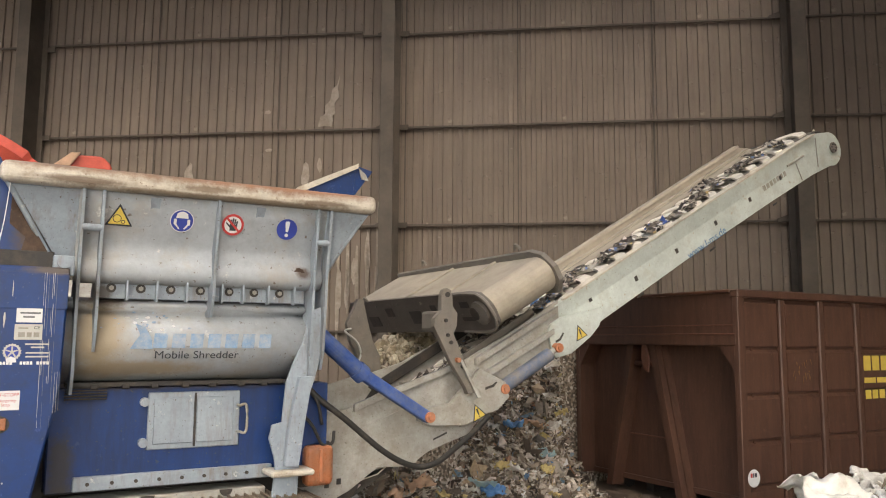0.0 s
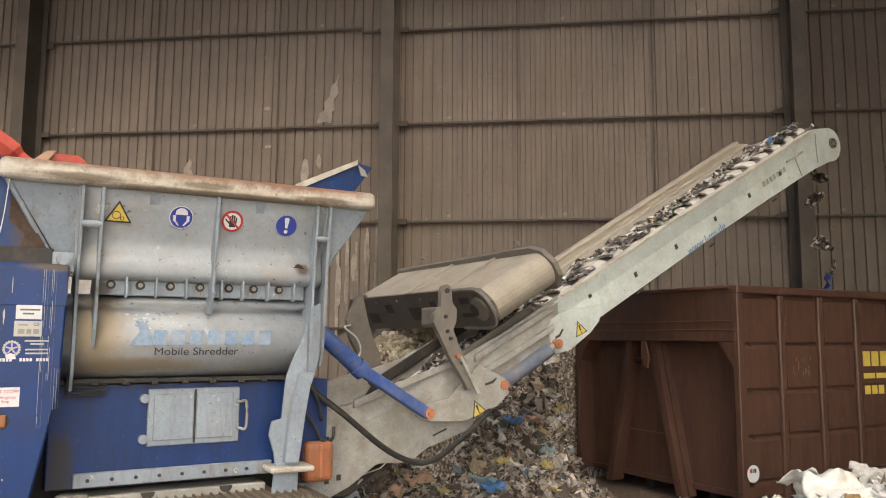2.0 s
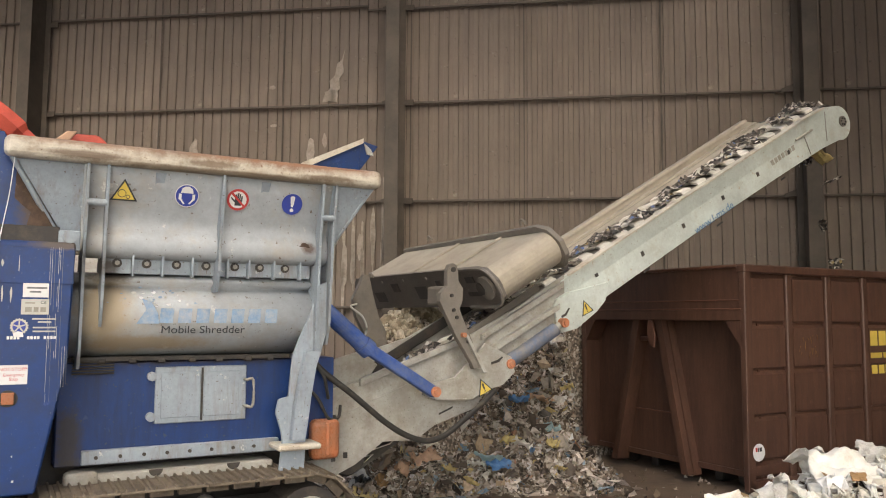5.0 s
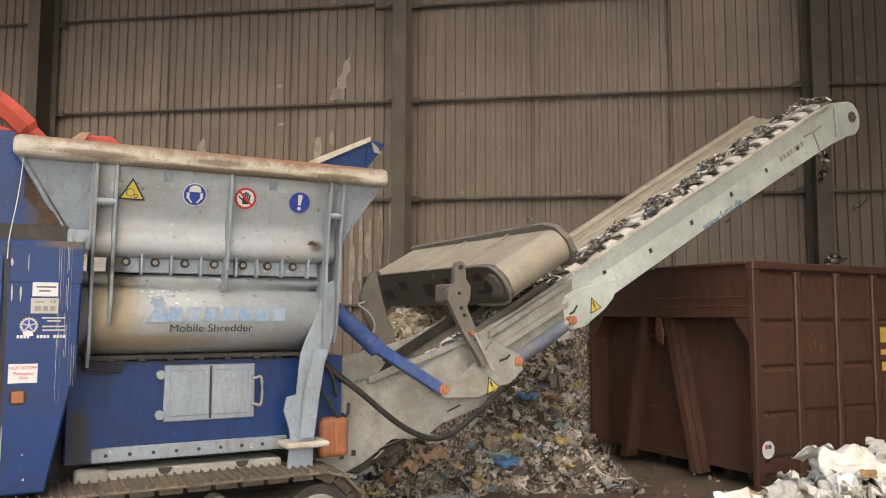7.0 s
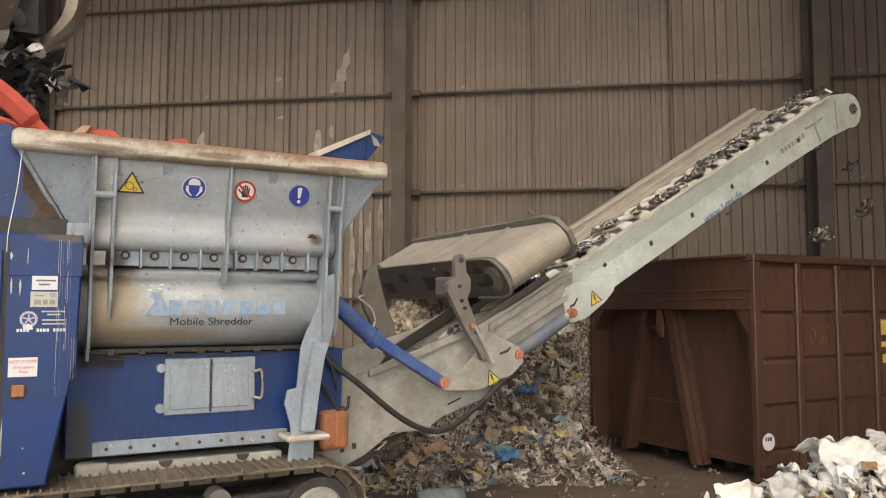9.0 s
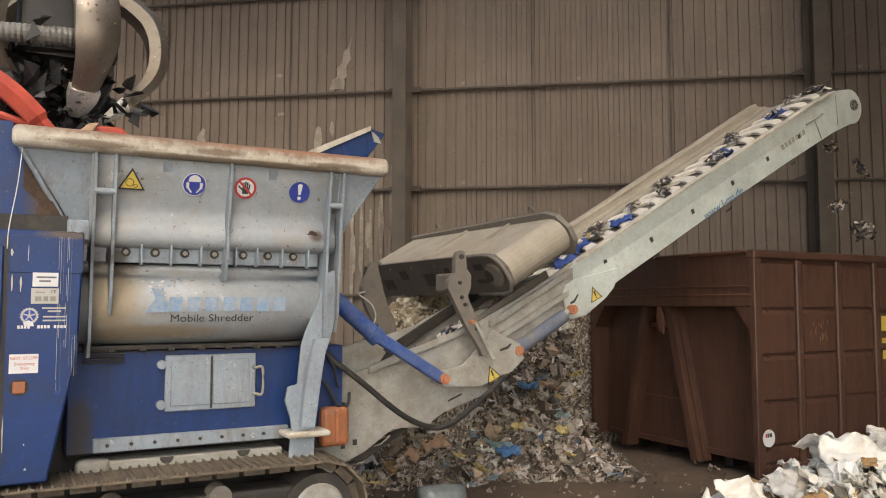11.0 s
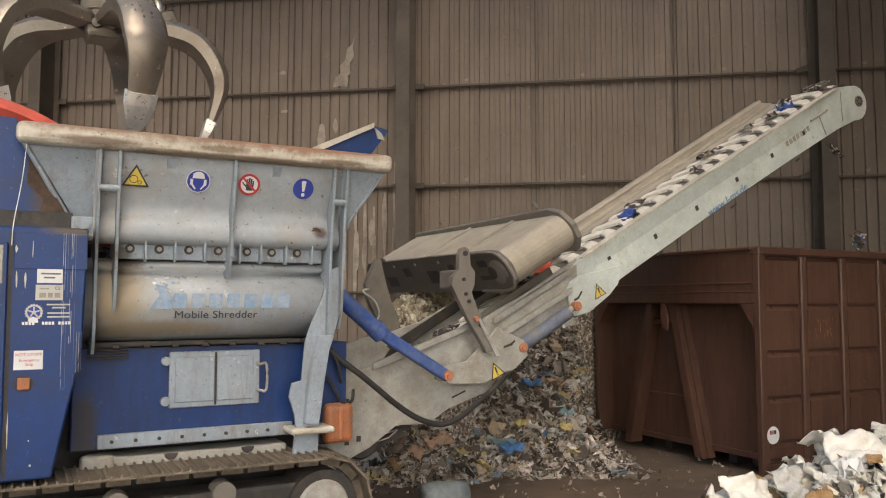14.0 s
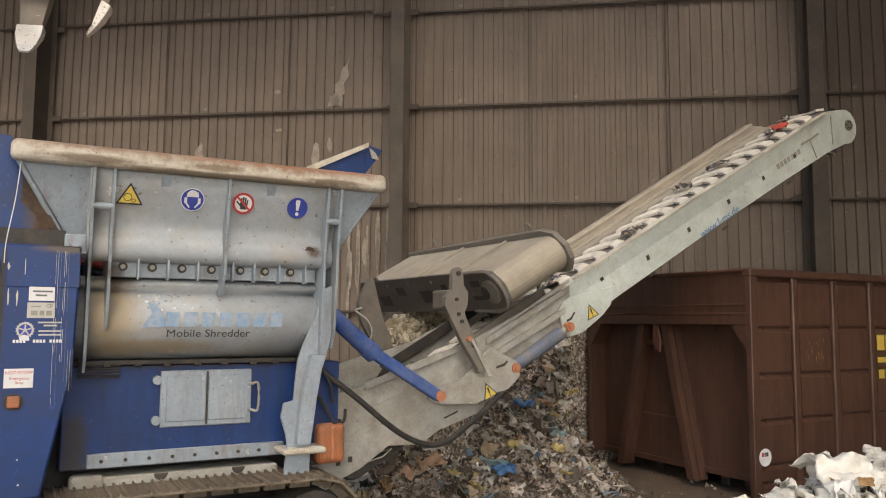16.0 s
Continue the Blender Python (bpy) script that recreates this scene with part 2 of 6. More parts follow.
FILM = surface("grey_film", (0.54, 0.525, 0.49), 0.3, vary=0.2, dirt=(0.3, 0.27, 0.23), dirty=0.4, scale=7, bump=0.3)
TAN = surface("tan_cardboard", (0.36, 0.22, 0.10), 0.7, vary=0.25, dirt=(0.2, 0.12, 0.06), dirty=0.4, scale=9, bump=0.3)
FOAM = surface("yellow_foam", (0.62, 0.50, 0.22), 0.8, vary=0.15, dirt=(0.4, 0.32, 0.17), dirty=0.4, scale=14, bump=0.4)
BLUEBAG = surface("blue_film", (0.10, 0.24, 0.50), 0.4, vary=0.2, dirt=(0.2, 0.27, 0.36), dirty=0.35, scale=9, bump=0.3)
AQUA = surface("pale_aqua_film", (0.36, 0.52, 0.56), 0.4, vary=0.2, dirt=(0.4, 0.42, 0.4), dirty=0.35, scale=9, bump=0.3)
PEACH = surface("peach_cloth", (0.52, 0.34, 0.23), 0.8, vary=0.15, dirt=(0.36, 0.26, 0.18), dirty=0.4, scale=9, bump=0.3)
GREENBAG = surface("green_film", (0.02, 0.20, 0.09), 0.4, vary=0.2, scale=9, bump=0.3)
NAVY = surface("dark_blue_scrap", (0.03, 0.07, 0.27), 0.5, vary=0.3, scale=9, bump=0.3)
SHRED = flakes_material("shredded_mixed_waste", [(0.0, (0.098, 0.075, 0.058)), (0.13, (0.221, 0.169, 0.124)), (0.30, (0.351, 0.280, 0.215)), (0.48, (0.468, 0.403, 0.338)),
                        (0.66, (0.611, 0.546, 0.481)), (0.80, (0.800, 0.715, 0.650)), (0.915, (0.221, 0.325, 0.429)), (0.935, (0.650, 0.520, 0.234)), (0.96, (0.442, 0.247, 0.156)), (0.975, (0.800, 0.800, 0.800))])
SHREDBIG = flakes_material("torn_film_and_card", [(0.0, (0.06, 0.05, 0.042)), (0.12, (0.15, 0.12, 0.10)), (0.30, (0.34, 0.29, 0.24)), (0.48, (0.52, 0.48, 0.43)), (0.66, (0.72, 0.68, 0.62)), (0.80, (0.52, 0.40, 0.27)), (0.88, (0.30, 0.38, 0.45)), (0.915, (0.64, 0.54, 0.28)), (0.945, (0.14, 0.25, 0.42)), (0.955, (0.80, 0.79, 0.76))], 0.5)
CHIPS = flakes_material("tan_lumps", [(0.0, (0.34, 0.285, 0.20)), (0.3, (0.52, 0.455, 0.345)), (0.6, (0.66, 0.60, 0.48)), (0.85, (0.42, 0.355, 0.26))], 0.85)
def ragged_material(name, stops, cell=26):
    """A ragged mat of shreds whose colour changes from shred to shred."""
    m, nt, b = nodes_of(name)
    tc = nt.nodes.new("ShaderNodeTexCoord")
    v = nt.nodes.new("ShaderNodeTexVoronoi")
    v.inputs["Scale"].default_value = cell
    nt.links.new(tc.outputs["Object"], v.inputs["Vector"])
    oi = nt.nodes.new("ShaderNodeObjectInfo")
    sep = nt.nodes.new("ShaderNodeSeparateColor")
    nt.links.new(v.outputs["Color"], sep.inputs[0])
    add = nt.nodes.new("ShaderNodeMath")
    add.operation = "ADD"
    nt.links.new(sep.outputs[0], add.inputs[0])
    nt.links.new(oi.outputs["Random"], add.inputs[1])
    fr = nt.nodes.new("ShaderNodeMath")
    fr.operation = "FRACT"
    nt.links.new(add.outputs[0], fr.inputs[0])
    nt.links.new(ramp(nt, fr.outputs[0], stops, "CONSTANT"), b.inputs["Base Color"])
    b.inputs["Roughness"].default_value = 0.7
    bumped(nt, b, noise_at(nt, 50, 3), 0.4)
    return m


BELTMAT = ragged_material("ragged_belt_waste", [(0.0, (0.03, 0.026, 0.024)), (0.30, (0.075, 0.062, 0.052)), (0.55, (0.16, 0.135, 0.112)), (0.74, (0.36, 0.325, 0.285)), (0.88, (0.60, 0.57, 0.52)), (0.955, (0.10, 0.15, 0.30)), (0.98, (0.4, 0.3, 0.14))])
HEAPBASE = ragged_material("fine_shreds", [(0.0, (0.108, 0.088, 0.068)), (0.3, (0.230, 0.182, 0.142)), (0.6, (0.365, 0.311, 0.257)), (0.85, (0.567, 0.527, 0.472))], 38)
PALEWASTE = flakes_material("pale_film_waste", [(0.0, (0.06, 0.05, 0.042)), (0.10, (0.22, 0.175, 0.13)), (0.22, (0.48, 0.42, 0.34)), (0.40, (0.66, 0.61, 0.53)), (0.58, (0.78, 0.75, 0.69)), (0.80, (0.80, 0.80, 0.78)), (0.94, (0.55, 0.36, 0.16))], 0.5)


# ---- building helpers ----
def part(name, bm, material, parent=None, label="", m=None, smooth=False, kind=""):
    me = bpy.data.meshes.new(name)
    bmesh.ops.recalc_face_normals(bm, faces=bm.faces)
    bm.to_mesh(me)
    bm.free()
    me.materials.append(material)
    if smooth:
        for p in me.polygons:
            p.use_smooth = True
    ob = new(name, me)
    ob.parent = parent
    if m is not None:
        ob.matrix_basis = m
    if label or kind:
        tagged(ob, label, kind=kind)
    return ob


def again(ob, m):
    """One more piece on the same mesh, under the same parent."""
    o = new(ob.name.split(".")[0], ob.data)
    o.parent, o.matrix_basis = ob.parent, m
    return o


def thing(name, label, category, m=None, group=""):
    ob = new(name)
    ob.empty_display_size = 0.2
    if m is not None:
        ob.matrix_basis = m
    return tagged(ob, label, category, group)


def box(bm, x0, x1, y0, y1, z0, z1, bevel=0.0, seg=1, m=None):
    r = bmesh.ops.create_cube(bm, size=1, matrix=Matrix.LocRotScale(((x0 + x1) / 2, (y0 + y1) / 2, (z0 + z1) / 2), None, (x1 - x0, y1 - y0, z1 - z0)))
    vs = r["verts"]
    if bevel:
        es = list({e for v in vs for e in v.link_edges})
        rb = bmesh.ops.bevel(bm, geom=es, offset=bevel, segments=seg, affect="EDGES", profile=0.5)
        vs = list({v for f in rb["faces"] for v in f.verts} | {v for v in vs if v.is_valid})
    if m is not None:
        bmesh.ops.transform(bm, matrix=m, verts=vs)
    return bm


def boxed(x0, x1, y0, y1, z0, z1, bevel=0.006, seg=1, m=None):
    return box(bmesh.new(), x0, x1, y0, y1, z0, z1, bevel, seg, m)


def prism(bm, outline, y0, y1, bevel=0.0, m=None):
    """A plate with the outline (x, z), from y0 to y1."""
    a = [bm.verts.new((x, y0, z)) for x, z in outline]
    f = bm.faces.new(a)
    r = bmesh.ops.extrude_face_region(bm, geom=[f])
    vs = [v for v in r["geom"] if isinstance(v, bmesh.types.BMVert)]
    bmesh.ops.translate(bm, verts=vs, vec=(0, y1 - y0, 0))
    if bevel:
        es = list({e for v in a + vs for e in v.link_edges})
        rb = bmesh.ops.bevel(bm, geom=es, offset=bevel, segments=1, affect="EDGES")
        vs = list({v for q in rb["faces"] for v in q.verts})
        a = []
    if m is not None:
        bmesh.ops.transform(bm, matrix=m, verts=list({v for v in a + vs if v.is_valid}))
    return bm


def plate(outline, y0, y1, bevel=0.004, m=None):
    return prism(bmesh.new(), outline, y0, y1, bevel, m)


def rod(bm, p, q, r, seg=16, r2=None):
    p, q = Vector(p), Vector(q)
    d = q - p
    m = Matrix.Translation((p + q) / 2) @ d.to_track_quat("Z", "Y").to_matrix().to_4x4()
    bmesh.ops.create_cone(bm, cap_ends=True, segments=seg, radius1=r, radius2=r if r2 is None else r2, depth=d.length, matrix=m)
    return bm


def rodded(p, q, r, seg=16, r2=None):
    return rod(bmesh.new(), p, q, r, seg, r2)


def tube(bm, pts, r, seg=10, closed_ends=True):
    """A bent round bar or hose through the points."""
    pts = [Vector(p) for p in pts]
    rings = []
    for i, p in enumerate(pts):
        d = (pts[min(i + 1, len(pts) - 1)] - pts[max(i - 1, 0)]).normalized()
        q = d.to_track_quat("Z", "Y")
        rr = r[i] if isinstance(r, (list, tuple)) else r
        rings.append([bm.verts.new(p + q @ Vector((rr * math.cos(a), rr * math.sin(a), 0))) for a in [2 * math.pi * k / seg for k in range(seg)]])
    for a, b in zip(rings, rings[1:]):
        for k in range(seg):
            bm.faces.new((a[k], a[(k + 1) % seg], b[(k + 1) % seg], b[k]))
    if closed_ends:
        bm.faces.new(rings[0][::-1])
        bm.faces.new(rings[-1])
    return bm


def spline(ctrl, n=8):
    """Points of a smooth curve through ctrl."""
    c = [Vector(p) for p in ctrl]
    c = [2 * c[0] - c[1]] + c + [2 * c[-1] - c[-2]]
    out = []
    for i in range(1, len(c) - 2):
        for k in range(n):
            t = k / n
            p0, p1, p2, p3 = c[i - 1:i + 3]
            out.append(0.5 * ((2 * p1) + (p2 - p0) * t + (2 * p0 - 5 * p1 + 4 * p2 - p3) * t * t + (3 * p1 - p0 - 3 * p2 + p3) * t ** 3))
    return out + [c[-2]]


def sheet(profile, x0, x1, nx=1):
    """A bent plate: the profile (y, z) drawn out along x."""
    bm = bmesh.new()
    cols = [[bm.verts.new((x0 + (x1 - x0) * i / nx, y, z)) for y, z in profile] for i in range(nx + 1)]
    for a, b in zip(cols, cols[1:]):
        for k in range(len(profile) - 1):
            bm.faces.new((a[k], a[k + 1], b[k + 1], b[k]))
    return bm


def thick(bm, t):
    bmesh.ops.recalc_face_normals(bm, faces=bm.faces)
    bmesh.ops.solidify(bm, geom=bm.faces[:], thickness=t)
    return bm


def disc(bm, cx, cz, r, y0, y1, seg=28, ry=None):
    return prism(bm, [(cx + r * math.cos(2 * math.pi * k / seg), cz + (ry or r) * math.sin(2 * math.pi * k / seg)) for k in range(seg)], y0, y1)


def letters(name, text, size, material, parent, m, label="", stretch=1.0):
    """Raised letters in the built-in font, standing in the plane x, z of m and facing -y."""
    cu = bpy.data.curves.new(name, "FONT")
    cu.body, cu.size, cu.extrude, cu.align_x = text, size, 0.0008, "CENTER"
    tmp = bpy.data.objects.new(name, cu)
    scene.collection.objects.link(tmp)
    bpy.context.view_layer.update()
    me = bpy.data.meshes.new_from_object(tmp.evaluated_get(bpy.context.evaluated_depsgraph_get()))
    bpy.data.objects.remove(tmp)
    me.transform(Matrix.Diagonal((stretch, 1, 1, 1)))
    me.materials.clear()
    me.materials.append(material)
    ob = new(name, me)
    ob.parent, ob.matrix_basis = parent, m @ pose(0, 0, 0, 90)
    return tagged(ob, label)


def flakes(rng, places, sizes, curl=0.5, aspect=(0.3, 1.0), lay=0.0):
    """Crumpled flakes at the places, joined: vertices and faces."""
    places = np.asarray(places, float)
    n = len(places)
    u, v = np.meshgrid(np.linspace(-1, 1, 3), np.linspace(-1, 1, 3))
    g = np.stack([u.ravel(), v.ravel(), np.zeros(9)], 1)
    pts = np.repeat(g[None], n, 0)
    pts[:, :, :2] += rng.normal(0, 0.28, (n, 9, 2))
    pts[:, :, 2] += curl * rng.normal(0, 0.55, (n, 9)) + curl * rng.normal(0, 0.6, (n, 1)) * g[None, :, 0] ** 2
    pts[:, :, 1] *= rng.uniform(*aspect, (n, 1))
    pts *= np.asarray(sizes).reshape(n, 1, 1)
    q = rng.normal(size=(n, 4))
    if lay:
        turn = rng.uniform(0, 2 * math.pi, n)
        q = np.stack([np.cos(turn / 2), rng.normal(0, lay, n), rng.normal(0, lay, n), np.sin(turn / 2)], 1)
    q /= np.linalg.norm(q, axis=1, keepdims=True)
    w, x, y, z = q.T
    R = np.stack([1 - 2 * (y * y + z * z), 2 * (x * y - z * w), 2 * (x * z + y * w), 2 * (x * y + z * w), 1 - 2 * (x * x + z * z), 2 * (y * z - x * w),
                  2 * (x * z - y * w), 2 * (y * z + x * w), 1 - 2 * (x * x + y * y)], 1).reshape(n, 3, 3)
    pts = np.einsum("nij,nkj->nki", R, pts) + places[:, None]
    quads = np.array([[0, 1, 4, 3], [1, 2, 5, 4], [3, 4, 7, 6], [4, 5, 8, 7]])
    return pts.reshape(-1, 3), (quads[None] + 9 * np.arange(n)[:, None, None]).reshape(-1, 4)


def flake_mesh(name, rng, places, sizes, material, parent=None, label="", kind="", curl=0.5, aspect=(0.3, 1.0), lay=0.0):
    v, f = flakes(rng, places, sizes, curl, aspect, lay)
    me = bpy.data.meshes.new(name)
    me.from_pydata(v.tolist(), [], f.tolist())
    me.materials.append(material)
    ob = new(name, me)
    ob.parent = parent
    return tagged(ob, label, kind=kind)


def crumpled(name, rng, w, h, rise, material, m, label, category, parent=None, n=12, group="", fold=0.0):
    """A crumpled sheet of film, cloth or card, with thickness."""
    bm = bmesh.new()
    o = Vector(rng.uniform(0, 50, 3))
    grid = []
    for j in range(n + 1):
        row = []
        for i in range(n + 1):
            x, y = (i / n - 0.5), (j / n - 0.5)
            p = Vector((x * 3.2, y * 3.2, 0)) + o
            z = rise * (0.6 * noise.noise(p) + 0.7 * abs(noise.noise(p * 1.3)) + 0.22 * abs(noise.noise(p * 3.1)) + 0.07 * abs(noise.noise(p * 7))) + fold * (0.5 - abs(x)) * 2
            edge = 1 + 0.22 * noise.noise(Vector((math.atan2(y, x) * 1.3, 0, 0)) + o)
            row.append(bm.verts.new((x * w * edge, y * h * edge, z)))
        grid.append(row)
    for j in range(n):
        for i in range(n):
            bm.faces.new((grid[j][i], grid[j][i + 1], grid[j + 1][i + 1], grid[j + 1][i]))
    thick(bm, 0.004)
    ob = part(name, bm, material, parent, label, m, True)
    return tagged(ob, label, category, group)


def bag(name, rng, size, material, m, label, category, group=""):
    """A slack bag or bundled cloth: a closed skin drawn into folds."""
    bm = bmesh.new()
    bmesh.ops.create_icosphere(bm, subdivisions=4, radius=1)
    o = Vector(rng.uniform(0, 50, 3))
    facets = [Vector(rng.normal(0, 1, 3)).normalized() for _ in range(26)]
    depth = rng.uniform(0.66, 0.95, 26)
    for v in bm.verts:
        d = v.co.normalized()
        k = min([1.12] + [h / max(0.05, d.dot(f)) for f, h in zip(facets, depth) if d.dot(f) > 0.05])
        k *= 1 + 0.16 * noise.noise(d * 1.4 + o) - 0.10 * abs(noise.noise(d * 3.4 + o)) - 0.035 * abs(noise.noise(d * 9 + o))
        v.co = Vector((d.x * size[0] * k, d.y * size[1] * k, max(-0.4, d.z) * size[2] * k))
    ob = part(name, bm, material, None, label, m, True)
    return tagged(ob, label, category, group)


MACHINE = pose(-1.5625, 5.05, 0, 0, 0, 28.6)
SKIPAT = pose(3.197, 8.037, 0, 0, 0, 28.2)
WALLAT = pose(0, 13.6, 0, 0, 0, -8.8)


# ---- the shed ----
def shed():
    bm = bmesh.new()
    box(bm, -250, 250, -250, 250, -0.3, 0)
    fl = tagged(part("floor", bm, FLOOR, label="dirty brown concrete shed floor with dust and litter"), category="floor", kind="structure")
    # unseen pale slab, added to throw light up into the shed
    tagged(part("yard_ground", boxed(-60, 60, -70, -6.3, 0.0, 0.012, 0), BOUNCE, label="unseen pale slab added to bounce light into the shed"), category="ground", kind="structure")
    # back wall: a solid backing, and trapezoid sheets in tiers on it
    bm = bmesh.new()
    box(bm, -22, 22, 0.06, 0.2, 0, 9.6)
    wall = tagged(part("wall_north", bm, COLUMN, m=WALLAT, label="tall grimy brown corrugated metal shed wall"), category="wall", kind="structure")
    pitch = 0.176

    def ribbed(w, h):
        b = bmesh.new()
        pts, x = [], 0.0
        while x < w - 0.001:
            for dx, y in ((0, 0), (0.05, 0), (0.058, -0.034), (0.130, -0.034), (0.138, -0.002)):
                if x + dx <= w + 0.01:
                    pts.append((min(x + dx, w), y))
            x += pitch
        lo = [b.verts.new((x, y, 0)) for x, y in pts]
        hi = [b.verts.new((x, y - 0.0, h)) for x, y in pts]
        for k in range(len(pts) - 1):
            b.faces.new((lo[k], lo[k + 1], hi[k + 1], hi[k]))
        return thick(b, 0.003)

    laps = [-19.3, -16.9, -14.5, -12.2, -9.85, -7.5, -5.1, -2.73, -0.4, 1.58, 3.88, 6.05, 8.4, 10.8, 13.2, 15.6, 18.0]
    tiers = [(0.0, 1.95), (1.95, 3.79), (3.79, 5.53), (5.53, 7.24), (7.24, 9.3)]
    for a, b in zip(laps, laps[1:]):
        for k, (z0, z1) in enumerate(tiers):
            # the top lap sits a little higher in the western bays
            z0, z1 = (7.32 if z == 7.24 and a < -1.2 else z for z in (z0, z1))
            part("cladding_sheet", ribbed(b - a + 0.012, z1 - z0 + 0.04), CLAD, wall, m=pose(a, -0.012, z0 - 0.03, -1.05))
    # dark rails at the laps of the tiers
    for z in (1.95, 3.79, 5.53, 7.24):
        rail = bmesh.new()
        if z > 7:
            box(rail, -19.5, -1.2, -0.085, -0.052, z + 0.06, z + 0.100, 0.006)
            box(rail, -1.19, 18.5, -0.085, -0.052, z - 0.018, z + 0.022, 0.006)
        else:
            box(rail, -19.5, 18.5, -0.085, -0.052, z - 0.018, z + 0.022, 0.006)
        part("wall_rail", rail, COLUMN, wall, "dark horizontal sheeting rail")
    # dark strips stand in for the shadow line at each lap
    for x in laps:
        strip = boxed(x - 0.010, x + 0.010, -0.052, -0.046, 0, 9.3, 0)
        part("lap_seam", strip, COLUMN, wall, "dark strip painted as the shadow line where sheets lap")
    # flaked pale patches and splashes
    rng = random.Random(4)
    for x, z, w, h in ((-1.83, 5.72, 0.30, 0.3), (-2.93, 5.9, 0.14, 0.09), (-2.9, 5.2, 0.16, 0.07), (-1.5, 4.35, 0.2, 0.5), (-2.2, 4.7, 0.16, 0.6), (-4.4, 4.7, 0.2, 0.7),
                       (-1.28, 3.0, 0.12, 0.5), (-1.55, 2.7, 0.14, 0.8), *[(-2.73 + 0.176 * k + 0.094 + rng.uniform(-0.01, 0.01), rng.uniform(2.2, 3.5), rng.uniform(0.05, 0.085), rng.uniform(0.5, 1.7)) for k in range(4, 12) for _ in range(3)], (4.1, 3.2, 0.1, 0.3), (-1.95, 4.9, 0.1, 0.3), (-1.05, 3.3, 0.12, 0.9)):
        n = 14
        pts = []
        for k in range(n):
            a = 2 * math.pi * k / n
            r = rng.uniform(0.7, 1.0)
            pts.append((x + w / 2 * r * math.cos(a), z + h / 2 * r * math.sin(a)))
        part("flaked_patch", plate(pts, -0.053, -0.047, 0), FLAKED, wall, "pale flaked paint patch")
    part("flaked_patch", plate([(-1.60, 6.56), (-1.66, 6.36), (-1.74, 6.30), (-1.78, 6.08), (-1.88, 5.98), (-1.86, 5.86), (-1.97, 5.72), (-2.0, 5.60), (-1.86, 5.62), (-1.74, 5.60), (-1.76, 5.76), (-1.68, 5.84), (-1.70, 6.02), (-1.61, 6.14), (-1.64, 6.3)], -0.053, -0.047, 0), FLAKED, wall, "pale flaked paint patch")
    # columns
    for k, x in enumerate((-14.2, -7.42, -0.61, 6.085, 12.9)):
        bm = bmesh.new()
        box(bm, x - 0.118, x + 0.118, -0.66, -0.638, 0, 9.4, 0.003)
        box(bm, x - 0.118, x + 0.118, -0.112, -0.09, 0, 9.4, 0.003)
        box(bm, x - 0.010, x + 0.010, -0.639, -0.111, 0, 9.4)
        col = tagged(part("column_%d" % (k + 1), bm, COLUMN, m=WALLAT, label="dark dusty steel shed column against the wall"), category="column", kind="structure")
        for z in (1.95, 3.79, 5.53, 7.24):
            part("cleat_bracket", boxed(x + 0.119, x + 0.27, -0.115, -0.088, z - 0.05, z + 0.05, 0.004), COLUMN, col)
            part("cleat_bracket", plate([(x - 0.119, z - 0.02), (x - 0.30, z - 0.03), (x - 0.30, z + 0.03), (x - 0.119, z + 0.10)], -0.115, -0.088), COLUMN, col)
    # the rest of the shell: unseen, added to shape light, open behind the camera
    for nm, b in (("wall_west", (-15.2, -15.0, -6, 17, 7.6, 9.4)), ("wall_west_end", (-15.2, -15.0, 10.5, 17, 0, 7.6)), ("wall_east", (15.0, 15.2, -6, 13, 0, 9.4))):
        tagged(part(nm, boxed(*b, 0), CLAD, label="unseen side wall added to shape the light in the shed"), category="wall", kind="structure")
    # unseen header, added to hold back sky light from the front
    tagged(part("wall_south", boxed(-15.4, 15.4, -6.2, -6.0, 6.8, 9.4, 0), CLAD, label="unseen wall added over the front to cut the skylight"), category="wall", kind="structure")
    # unseen roof; its gaps are made up to let top light in
    bm = bmesh.new()
    for a, b in ((-15.4, -12.7), (-11.4, -10.2), (-9.0, -7.8), (-6.6, -5.4), (-4.2, -2.9), (-1.9, -0.5), (0.5, 2.0), (2.8, 4.4), (5.1, 15.4)):
        box(bm, a, b, -6, 17.5, 9.4, 9.6)
    box(bm, -15.4, 15.4, -6, -4.5, 9.41, 9.61)
    box(bm, -15.4, 15.4, 11.0, 17.5, 9.41, 9.61)
    tagged(part("ceiling", bm, ROOF, label="unseen roof added to block light, with made-up gaps that admit it"), category="ceiling", kind="structure")


# ---- the mobile shredder ----
CONVEY = pose(0, 0, 0.085, 0, -29.64, 0)      # along the belt, across, off the belt


